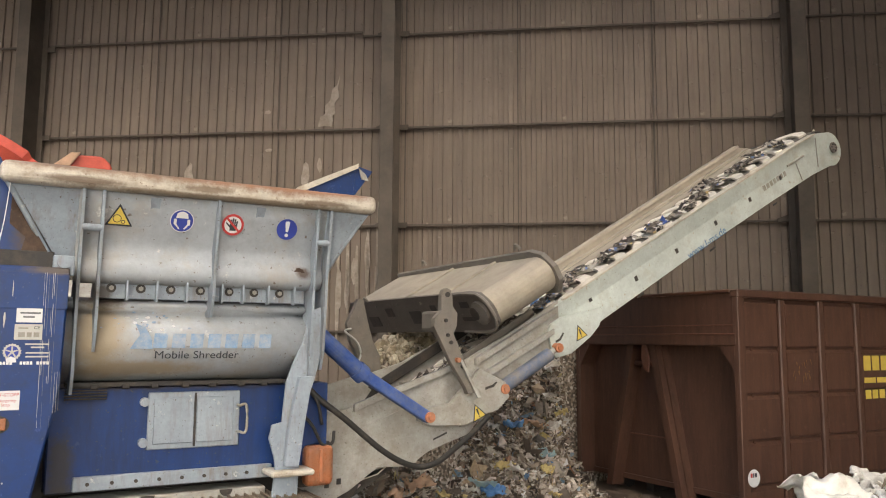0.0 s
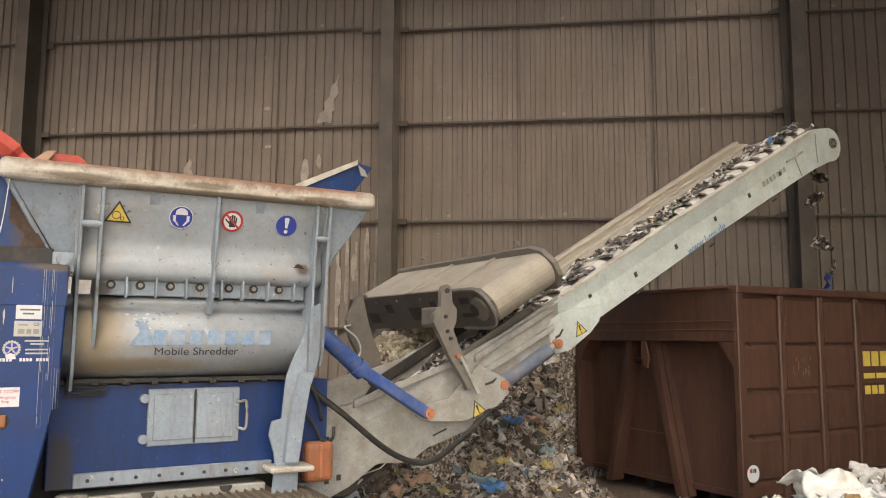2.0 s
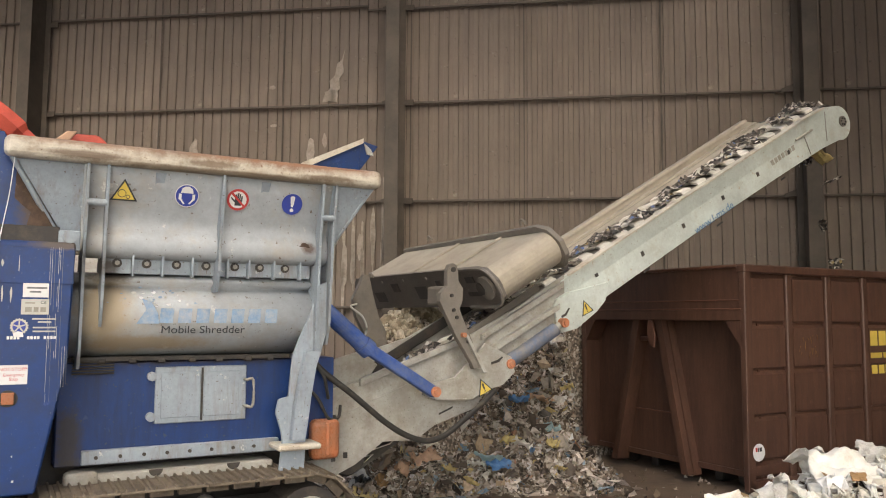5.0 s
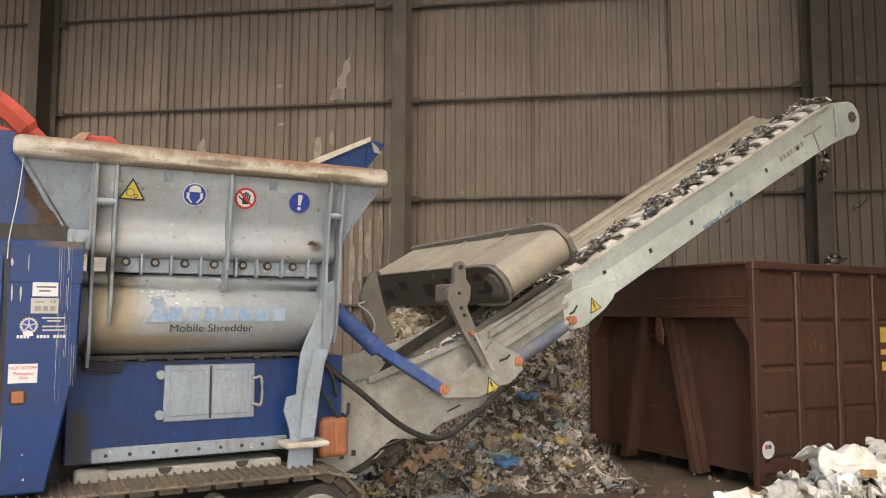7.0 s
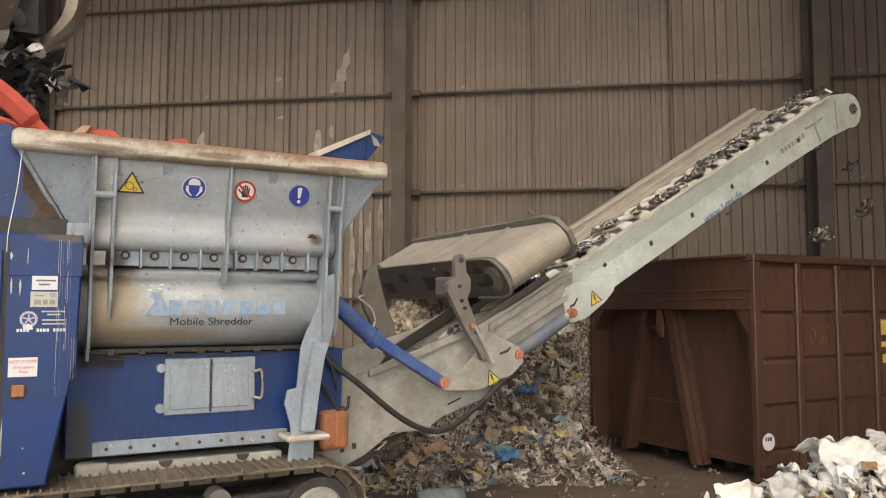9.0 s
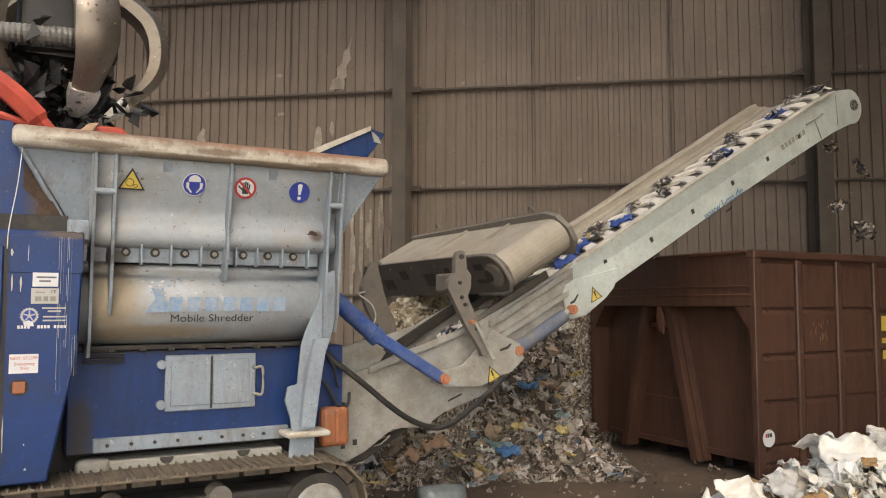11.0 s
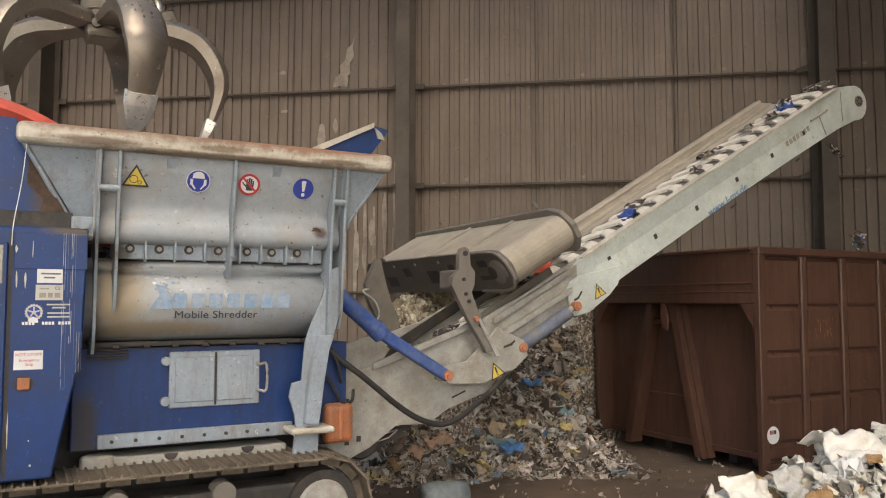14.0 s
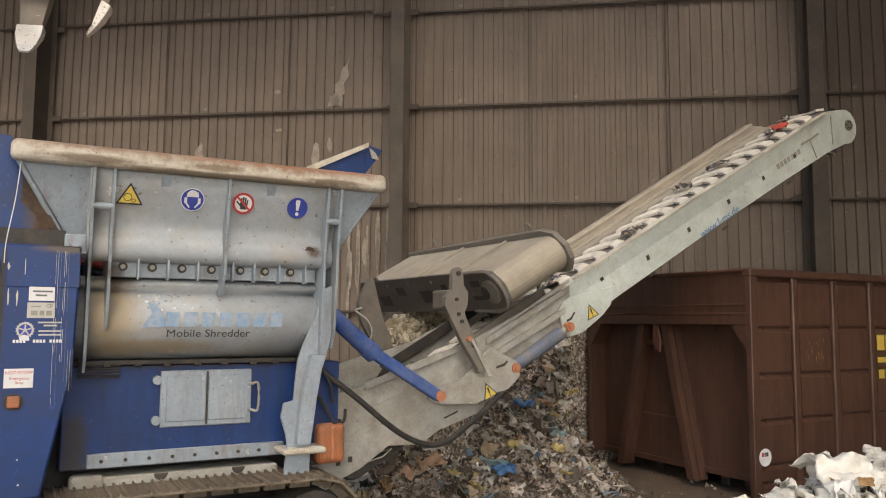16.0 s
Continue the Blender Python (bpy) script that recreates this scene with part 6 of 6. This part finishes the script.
# ---- the grab, its load and the red scrap ----
def grab():
    gr = thing("grapple", "worn steel orange-peel grab with five curved tines", "grab", MACHINE @ pose(-0.57, 1.2, 3.74))
    bm = rodded((0, 0, -0.06), (0, 0, 0.12), 0.12, 20, 0.13)
    box(bm, -0.115, 0.115, -0.135, 0.135, -0.19, -0.02, 0.03, 2)
    hub = part("hub", bm, TINE, gr, "worn steel hub", smooth=False)
    for x in (-0.05, 0.05):
        part("hub_bolt", rodded((x, -0.165, -0.10), (x, -0.13, -0.10), 0.034, 12), DUSTY, hub)
    part("column", rodded((0, 0, 0.13), (0, 0, 0.95), 0.10, 18, 0.085), DUSTY, gr, "dusty centre column")
    part("crown", rodded((0, 0, 0.78), (0, 0, 0.98), 0.30, 20, 0.26), DUSTY, gr)
    part("collar", rodded((0, 0, 0.02), (0, 0, 0.09), 0.15, 24), DUSTY, gr)
    tines = []
    for k in range(5):
        ang = -76 + 72 * k
        hinge = new("tine")
        # the tine as one bent tapered box with its tip, in the plane x outward, z down
        arc = spline([(-0.02, 0, -0.05), (0.15, 0, -0.12), (0.32, 0, -0.19), (0.47, 0, -0.32), (0.535, 0, -0.52), (0.50, 0, -0.74), (0.28, 0, -1.02)], 5)
        bm = bmesh.new()
        rings = []
        for i, p in enumerate(arc):
            d = (arc[min(i + 1, len(arc) - 1)] - arc[max(i - 1, 0)]).normalized()
            nrm = Vector((d.z, 0, -d.x)) * -1
            f = i / (len(arc) - 1)
            w = 0.095 + 0.055 * min(1, f * 2.2) - 0.07 * max(0, f - 0.75) / 0.25
            t = 0.05 + 0.02 * math.sin(math.pi * f) - 0.03 * max(0, f - 0.8) / 0.2
            rings.append([bm.verts.new(p + nrm * a * t + Vector((0, b * w, 0))) for a, b in ((-1, -0.9), (-1, 0.9), (0.2, 1), (1.0, 0.62), (1.15, 0), (1.0, -0.62), (0.2, -1))])
        for a, b in zip(rings, rings[1:]):
            for j in range(7):
                bm.faces.new((a[j], a[(j + 1) % 7], b[(j + 1) % 7], b[j]))
        bm.faces.new(rings[0])
        bm.faces.new(rings[-1][::-1])
        tm = bpy.data.meshes.new("tine")
        bmesh.ops.recalc_face_normals(bm, faces=bm.faces)
        for f in bm.faces:
            f.smooth = True
        for a, b in zip(rings, rings[1:]):
            for u, v in list(zip(a, b))[:3] + [(a[6], b[6])]:
                bm.edges.get((u, v)).smooth = False
        bm.to_mesh(tm)
        bm.free()
        tm.materials.append(TINE)
        bpy.data.objects.remove(hinge)
        tine = new("tine", tm)
        tine.parent = gr
        base = pose(0, 0, 0, 0, 0, ang) @ pose(0.13, 0, 0.0)
        tine.matrix_basis = base
        tagged(tine, "curved worn steel tine with weld beads")
        tip = bmesh.new()
        secs = []
        for px, pz, w, t in ((0.345, -0.945, 0.102, 0.046), (0.285, -1.01, 0.100, 0.038), (0.21, -1.08, 0.074, 0.020), (0.15, -1.12, 0.040, 0.010)):
            nx, nz = 0.66, -0.75
            secs.append([tip.verts.new((px + nx * a * t, b * w, pz + nz * a * t)) for a, b in ((-1, -1), (-1, 1), (0.6, 1), (1, 0.5), (1, -0.5), (0.6, -1))])
        for a, b in zip(secs, secs[1:]):
            for j in range(6):
                tip.faces.new((a[j], a[(j + 1) % 6], b[(j + 1) % 6], b[j]))
        tip.faces.new(secs[0])
        tip.faces.new(secs[-1][::-1])
        part("tip", tip, BRIGHT, tine, "bright worn tip")
        lug = boxed(0.25, 0.39, -0.06, -0.03, -0.20, -0.03, 0.025, 2)
        box(lug, 0.25, 0.39, 0.03, 0.06, -0.20, -0.03, 0.025, 2)
        rod(lug, (0.32, -0.085, -0.08), (0.32, 0.085, -0.08), 0.036, 12)
        part("lug", lug, DUSTY, tine)
        bead = bmesh.new()
        rngb = random.Random(k)
        for i in range(10, 21):
            p = arc[min(i, len(arc) - 1)]
            d = (arc[min(i + 1, len(arc) - 1)] - arc[i - 1]).normalized()
            nrm = Vector((d.z, 0, -d.x)) * -1
            for b in (-0.088, -0.03, 0.03, 0.088):
                if rngb.random() < 0.2:
                    continue
                c = p + nrm * (0.070 if abs(b) > 0.05 else 0.082) + Vector((rngb.uniform(-0.008, 0.008), b + rngb.uniform(-0.008, 0.008), 0))
                bmesh.ops.create_icosphere(bead, subdivisions=1, radius=rngb.uniform(0.007, 0.011), matrix=Matrix.Translation(c))
        part("beading", bead, TINE, tine, "bright weld beads", kind="stuff", smooth=True)
        # ram from the lug to the crown
        up = pose(0, 0, 0, 0, 0, ang)
        ram = part("ram_barrel", rodded(up @ Vector((0.24, 0, 0.95)), up @ Vector((0.385, 0, 0.20)), 0.056, 16), FRAME, gr, "dusty pale ram barrel")
        part("ram_rod", rodded(up @ Vector((0.375, 0, 0.24)), up @ Vector((0.44, 0, -0.07)), 0.036, 14), STEEL, ram, "chrome ram rod", smooth=True)
        tines.append((tine, base))
    return gr, tines


def load():
    """What the grab carries: a black tub, ribbed hose, netting and strips."""
    ld = thing("scrap_load", "dark bundle of black plastic scrap and grey ribbed hose", "waste", MACHINE @ pose(-0.6, 1.2, 3.1))
    bm = boxed(-0.34, 0.32, -0.24, 0.24, 0.26, 0.74, 0.06, 2)
    for v in bm.verts:
        v.co += Vector((0.03, 0.03, 0.03)) * noise.noise(v.co * 4)
    part("black_tub", bm, BLACKWASTE, ld, "black plastic tub")
    bm = bmesh.new()
    tube(bm, spline([(-1.2, -0.3, 0.36), (-0.7, -0.33, 0.34), (-0.3, -0.36, 0.36), (0.05, -0.34, 0.38), (0.17, -0.1, 0.36)], 22), [0.062 + (0.007 if i % 2 else 0) for i in range(89)], 14)
    part("ribbed_hose", bm, GREYHOSE, ld, "grey corrugated hose")
    rng = np.random.default_rng(8)
    pl = np.stack([rng.normal(-0.15, 0.26, 260), rng.normal(0, 0.2, 260), rng.normal(0.0, 0.15, 260)], 1)
    flake_mesh("black_netting", rng, pl, rng.lognormal(-2.8, 0.3, 260), BLACKWASTE, ld, "tangled black strips and netting", "stuff", 0.6, (0.3, 0.8))
    crumpled("netting_mat", rng, 0.85, 0.75, 0.16, BLACKWASTE, pose(-0.22, 0.0, -0.12, 82, 24, 0), "hanging black netting mat", "", ld, n=14)
    u, v = np.meshgrid(np.linspace(-0.62, 0.18, 15), np.linspace(-0.52, 0.24, 12))
    pl = np.stack([u.ravel() + rng.normal(0, 0.02, 180), rng.normal(-0.12, 0.05, 180), v.ravel() - 0.25 * u.ravel() - 0.05 + rng.normal(0, 0.02, 180)], 1)
    flake_mesh("netting_strips", rng, pl, rng.lognormal(-3.3, 0.25, 180), BLACKWASTE, ld, "torn black strips of netting", "stuff", 0.7, (0.3, 0.7))
    pl = np.stack([rng.normal(-0.2, 0.3, 24), rng.normal(-0.1, 0.2, 24), rng.normal(0.05, 0.2, 24)], 1)
    flake_mesh("pale_netting", rng, pl, rng.lognormal(-3.2, 0.3, 24), PALEWASTE, ld, "pale scraps", "stuff", 0.6)
    return ld


def red_scrap():
    rs = thing("broken_red_chair", "broken red plastic frame lying in the hopper", "waste", MACHINE @ pose(-0.86, 0.55, 2.95))
    pts = spline([(0.0, 0, 0.0), (-0.14, 0, 0.19), (-0.28, 0, 0.33), (-0.42, 0, 0.41), (-0.60, 0, 0.38), (-0.9, 0, 0.42)], 6)
    bm = bmesh.new()
    tube(bm, pts, [0.055] * 3 + [0.078] * (len(pts) - 3), 6)
    part("curved_bar", bm, RED, rs, "curved red bar")
    bm = bmesh.new()
    tube(bm, [(-0.10, 0.02, 0.05), (-0.3, 0.02, 0.13), (-0.5, 0.03, 0.17), (-0.9, 0.03, 0.10)], 0.028, 8)
    part("strut", bm, RED, rs)
    part("knob", boxed(-0.52, -0.44, -0.05, 0.05, 0.40, 0.58, 0.015), RED, rs)
    b = thing("red_scrap", "small folded red plastic scrap behind the hopper rim", "waste", MACHINE @ pose(-0.42, 0.62, 2.86))
    part("panel", plate([(-0.20, -0.2), (0.20, -0.2), (0.19, 0.10), (0.13, 0.155), (-0.02, 0.15), (-0.16, 0.03)], -0.05, 0.06, 0.015), RED, b)
    part("fold", plate([(-0.24, 0.0), (-0.07, 0.155), (-0.01, 0.16), (-0.10, 0.02)], -0.09, -0.055, 0.006), PEACH, b, "pale folded edge")
    c = thing("red_rag", "torn red plastic strip standing in the hopper", "waste", MACHINE @ pose(-0.75, 0.8, 2.4))
    bm = bmesh.new()
    tube(bm, spline([(0.10, 0, -0.2), (0.04, 0.02, 0.05), (-0.03, 0, 0.2), (-0.10, 0.02, 0.38)], 5), [0.075] * 8 + [0.06] * 5 + [0.035] * 3, 7)
    for v in bm.verts:
        v.co += 0.03 * Vector((noise.noise(v.co * 9), noise.noise(v.co * 9 + Vector((5, 0, 0))), 0))
    part("strip", bm, RED, c)
    d = thing("red_sheet", "bent red plastic sheet tossed in the hopper", "waste", MACHINE @ pose(0.0, 0.6, 2.6))
    part("sheet", plate([(-0.16, 0.03), (-0.05, 0.07), (0.02, 0.02), (0.17, 0.03), (0.14, -0.10), (-0.10, -0.10)], -0.03, 0.03, 0.01), RED, d)
    return rs, b, c, d


CLUMPS = []


def belt_waste():
    """Clumps of waste that ride up the belt and drop into the skip."""
    rng = np.random.default_rng(21)
    # belt place at 0 s, in metres along the belt, of each clump; gaps where the belt runs bare
    kinds = []
    tint = {NAVY: "dark blue", GREENBAG: "green", BLUEBAG: "bright blue", RED: "red", FOAM: "yellow"}
    special = [(6.02, NAVY), (1.9, GREENBAG), (4.2, BLUEBAG), (-0.9, FOAM), (-21.25, NAVY), (-18.85, NAVY), (-18.5, NAVY), (-17.95, NAVY), (-16.3, NAVY), (-15.1, NAVY), (-25.35, RED), (-24.2, NAVY)]
    s = 8.4
    while s > -30.5:
        thin = s < -21.8
        kinds.append((s, None))
        s -= (rng.uniform(0.11, 0.24) if s > -14.5 else rng.uniform(0.22, 0.6)) if not thin else rng.uniform(0.5, 1.2)
    kinds += special
    meshes = []
    for k in range(16):
        bm = bmesh.new()
        nx, ny = 9, 8
        o = Vector(rng.uniform(0, 60, 3))
        w, d = rng.uniform(0.17, 0.36), rng.uniform(0.2, 0.42)
        g = []
        for j in range(ny + 1):
            for i in range(nx + 1):
                x, y = i / nx - 0.5, j / ny - 0.5
                r = math.hypot(x, y) * 2
                h = max(0.0, 1 - r) * 0.05 + 0.075 * abs(noise.noise(Vector((x * 7, y * 7, 0)) + o)) + rng.uniform(0, 0.022)
                g.append(bm.verts.new((x * w + rng.normal(0, 0.012), y * d + rng.normal(0, 0.012), h if r < 1.0 else h * 0.5)))
        for j in range(ny):
            for i in range(nx):
                x, y = (i + 0.5) / nx - 0.5, (j + 0.5) / ny - 0.5
                if math.hypot(x, y) * 2 < 0.72 + 0.35 * noise.noise(Vector((math.atan2(y, x) * 2, 0, 0)) + o):
                    q = j * (nx + 1) + i
                    bm.faces.new((g[q], g[q + 1], g[q + nx + 2], g[q + nx + 1]))
        bmesh.ops.delete(bm, geom=[v for v in bm.verts if not v.link_faces], context="VERTS")
        me = bpy.data.meshes.new("waste_clump")
        bm.to_mesh(me)
        bm.free()
        me.materials.append(BELTMAT)
        meshes.append(me)
    for s, mt in kinds:
        if mt is None:
            ob = new("waste_clump", meshes[int(rng.integers(0, 16))])
            tagged(ob, "clump of shredded waste riding on the conveyor belt", "waste", "waste on the belt")
            y = rng.uniform(0.90, 1.30)
        else:
            ob = crumpled("film_scrap", rng, 0.24, 0.17, 0.10, mt, Matrix(), tint[mt] + " scrap riding on the conveyor belt", "waste", n=7, group="waste on the belt")
            y = rng.uniform(0.95, 1.15)
        CLUMPS.append((ob, s, y, rng.uniform(0, 360), rng.uniform(0.9, 1.25), rng.uniform(-0.25, 0.5), rng.uniform(-0.15, 0.15)))


SPEED = 2.1


def on_loop(s):
    """Pose on the belt loop, in the machine's directions, s metres from the tail on the upper side."""
    R, s0, s1 = 0.165, 1.55, 8.69
    run, turn = s1 - s0, math.pi * R
    s %= 2 * run + 2 * turn
    if s < run:
        x, n, a = s0 + s, 0.0, 0.0
    elif s < run + turn:
        a = (s - run) / R
        x, n = s1 + R * math.sin(a), -R + R * math.cos(a)
    elif s < 2 * run + turn:
        x, n, a = s1 - (s - run - turn), -2 * R, math.pi
    else:
        a = math.pi + (s - 2 * run - turn) / R
        x, n = s0 + R * math.sin(a), -R + R * math.cos(a)
    return CONVEY @ pose(x, 0, n, 0, math.degrees(a), 0)


def cleat_rows(start):
    R, run = 0.165, 8.69 - 1.55
    total, turn = 2 * run + 2 * math.pi * R, math.pi * R
    ts = {0.0, 16.0}
    t = 0.0
    while t < 16:
        s = (start + SPEED * t) % total
        arc = run - 0.25 < s < run + turn + 0.25 or s > 2 * run + turn - 0.25 or s < 0.25
        t += 1 / 15 if arc else 1 / 6
        ts.add(min(16.0, round(t * 30) / 30))
    return [(t, on_loop(start + SPEED * t)) for t in sorted(ts)]


def clump_rows(s0, y, spin, toss, side, slip):
    """Waits in the feed, rides up the belt, is thrown off the head and comes to rest in the skip."""
    start, end = 1.9, 8.75
    c, s_ = math.cos(radians(29.64)), math.sin(radians(29.64))
    t0, t1 = (start - s0) / SPEED, (end - s0) / SPEED
    at = lambda q: MACHINE @ CONVEY @ pose(q, y, 0.012, 0, 0, spin)
    rows = []
    if t0 > 0:
        rows.append((0.0, at(start)))
        if t0 < 16:
            rows += [(max(0.04, t0 - 0.05), at(start)), (t0 + 0.05, at(start + 0.1))]
        else:
            rows.append((16.0, at(start)))
            return rows
    else:
        rows.append((0.0, at(s0)))
    t = max(t0 + 0.05, 0.0)
    while t + 0.5 < min(t1, 16):
        t += 0.5
        rows.append((t, at(s0 + SPEED * t)))
    if t1 >= 16:
        rows.append((16.0, at(s0 + SPEED * 16)))
        return rows
    if t1 > rows[-1][0] + 0.04:
        rows.append((t1, at(s0 + SPEED * t1)))
    p = CONVEY @ Vector((end, y, 0.03))
    vx, vz, vy = SPEED * c * 0.55 * toss, SPEED * s_ * 0.55 * toss, side
    land = 0.50
    fall = (vz + math.sqrt(vz * vz + 2 * 9.81 * (p.z - land))) / 9.81
    n = 8
    for k in range(1, n + 1):
        d = fall * k / n
        if t1 + d > 16:
            break
        q = Vector((p.x + vx * d, p.y + vy * d, p.z + vz * d - 4.905 * d * d))
        rows.append((t1 + d, MACHINE @ pose(*q, 60 * k * side, 45 * k, spin + 20 * k)))
    if rows[-1][0] < 15.95:
        m = rows[-1][1]
        rows.append((16.0, m))
    clean = [rows[0]]
    for t, m in rows[1:]:
        if frame(t) > frame(clean[-1][0]):
            clean.append((t, m))
    if frame(clean[-1][0]) < frame(16.0):
        clean.append((16.0, clean[-1][1]))
    return clean


GRAB_ROWS = [(0, -2.9, 5.7), (7.0, -2.6, 5.5), (8.0, -1.95, 5.15), (8.4, -1.7, 4.97), (8.6, -1.49, 4.86), (8.8, -1.38, 4.8), (9.0, -1.3, 4.65), (9.2, -1.34, 4.56), (10.2, -1.0, 4.443), (11.0, -0.72, 4.277),
             (11.3, -0.62, 4.14), (11.5, -0.501, 3.907), (11.7, -0.46, 3.83), (11.9, -0.475, 3.66), (12.1, -0.505, 3.56), (12.3, -0.535, 3.54), (12.5, -0.57, 3.59), (12.7, -0.595, 3.69), (12.9, -0.62, 3.72), (13.1, -0.63, 3.74),
             (13.3, -0.625, 3.77), (13.6, -0.57, 3.85), (13.9, -0.535, 3.94), (14.1, -0.492, 3.97), (14.3, -0.446, 4.24), (14.5, -0.46, 4.53), (14.7, -0.53, 4.66), (14.9, -0.66, 4.67), (15.1, -0.79, 4.70), (15.3, -0.9, 4.83),
             (15.5, -1.01, 4.93), (16, -1.25, 4.92)]
OPEN_ROWS = [(0, 4), (11.3, 4), (12.1, -2), (12.5, -2), (12.9, -8), (13.2, -15), (13.6, -23), (14.2, -22), (16, -20)]


def motions():
    gr, tines = GRAB
    walk(gr, [(t, MACHINE @ pose(x, 1.2, z, 0, 0, 0)) for t, x, z in GRAB_ROWS])
    for tine, base in tines:
        walk(tine, [(t, base @ pose(0, 0, 0, 0, a, 0)) for t, a in OPEN_ROWS])
    rows = [(t, MACHINE @ pose(x + (0.10 if t < 9.5 else 0.05 if t < 10.5 else 0), 1.15, z - (1.22 if t < 9.5 else 1.0 if t < 11.4 else 0.80))) for t, x, z in GRAB_ROWS if t <= 12.1]
    rows += [(12.5, MACHINE @ pose(-0.57, 1.15, 2.93)), (12.8, MACHINE @ pose(-0.60, 1.15, 2.75)), (13.1, MACHINE @ pose(-0.62, 1.15, 2.4)), (13.4, MACHINE @ pose(-0.62, 1.15, 2.25)), (16, MACHINE @ pose(-0.62, 1.15, 2.2))]
    walk(LOAD, rows)
    rs, b, c, d = REDS
    walk(d, [(t, MACHINE @ pose(x, 0.6, z, 0, a, 0)) for t, x, z, a in ((0, -0.12, 2.6, 0), (8.5, -0.12, 2.66, 0), (8.7, -0.10, 2.90, 0), (8.85, 0.0, 2.95, 0), (9.0, 0.06, 2.93, 8), (9.15, 0.09, 2.84, 24), (9.4, 0.06, 2.55, 40), (16, 0.06, 2.5, 40))])
    walk(rs, [(t, MACHINE @ pose(x, 0.55, z, 0, a, 0)) for t, x, z, a in ((0, -0.84, 2.90, -22), (2, -0.89, 2.91, -17), (4.2, -0.90, 2.91, -14), (6.5, -0.90, 2.92, -10), (9, -0.88, 2.93, -8), (11.3, -0.84, 2.92, -6), (11.9, -0.76, 2.88, -2),
              (12.1, -0.67, 2.87, 2), (12.5, -0.65, 2.86, 2), (12.9, -0.55, 2.87, 4), (13.1, -0.50, 2.87, 4), (13.3, -0.53, 2.87, 2), (13.6, -0.64, 2.90, -6), (13.8, -0.72, 2.86, -16), (14.0, -0.72, 2.82, -24), (14.2, -0.80, 2.66, -26), (14.5, -0.88, 2.35, -26), (16, -0.9, 2.3, -18))])
    walk(b, [(t, MACHINE @ pose(x, 0.62, z, 0, a, 0)) for t, x, z, a in ((0, -0.58, 2.90, 0), (1, -0.66, 2.88, 0), (2, -0.72, 2.87, 0), (4, -0.66, 2.87, 0), (6.5, -0.60, 2.86, 0), (9, -0.58, 2.86, 0), (11.3, -0.52, 2.86, 0), (11.8, -0.50, 2.82, 4), (12.3, -0.5, 2.5, 10), (16, -0.5, 2.35, 10))])
    walk(c, [(t, MACHINE @ pose(x, 0.8, z, 0, a, 0)) for t, x, z, a in ((0, -0.9, 2.45, 0), (13.9, -0.9, 2.6, 0), (14.1, -0.86, 2.72, 0), (14.4, -0.93, 2.62, 0), (14.7, -0.80, 2.74, 0), (14.9, -0.66, 2.92, 0), (15.1, -0.76, 2.90, -4), (15.3, -0.86, 2.82, -8), (15.5, -0.95, 2.66, -10), (15.8, -0.95, 2.45, -10), (16, -0.95, 2.4, -10))])
    n = len(CLEATS)
    total = 2 * (8.69 - 1.55) + 2 * math.pi * 0.165
    for k, ob in enumerate(CLEATS):
        walk(ob, cleat_rows(k * total / n))
    for ob, s0, y, spin, toss, side, slip in CLUMPS:
        walk(ob, clump_rows(s0, y, spin, toss, side, slip))


shed()
skip()
shredder()
heaps()
GRAB = grab()
LOAD = load()
REDS = red_scrap()
belt_waste()
motions()
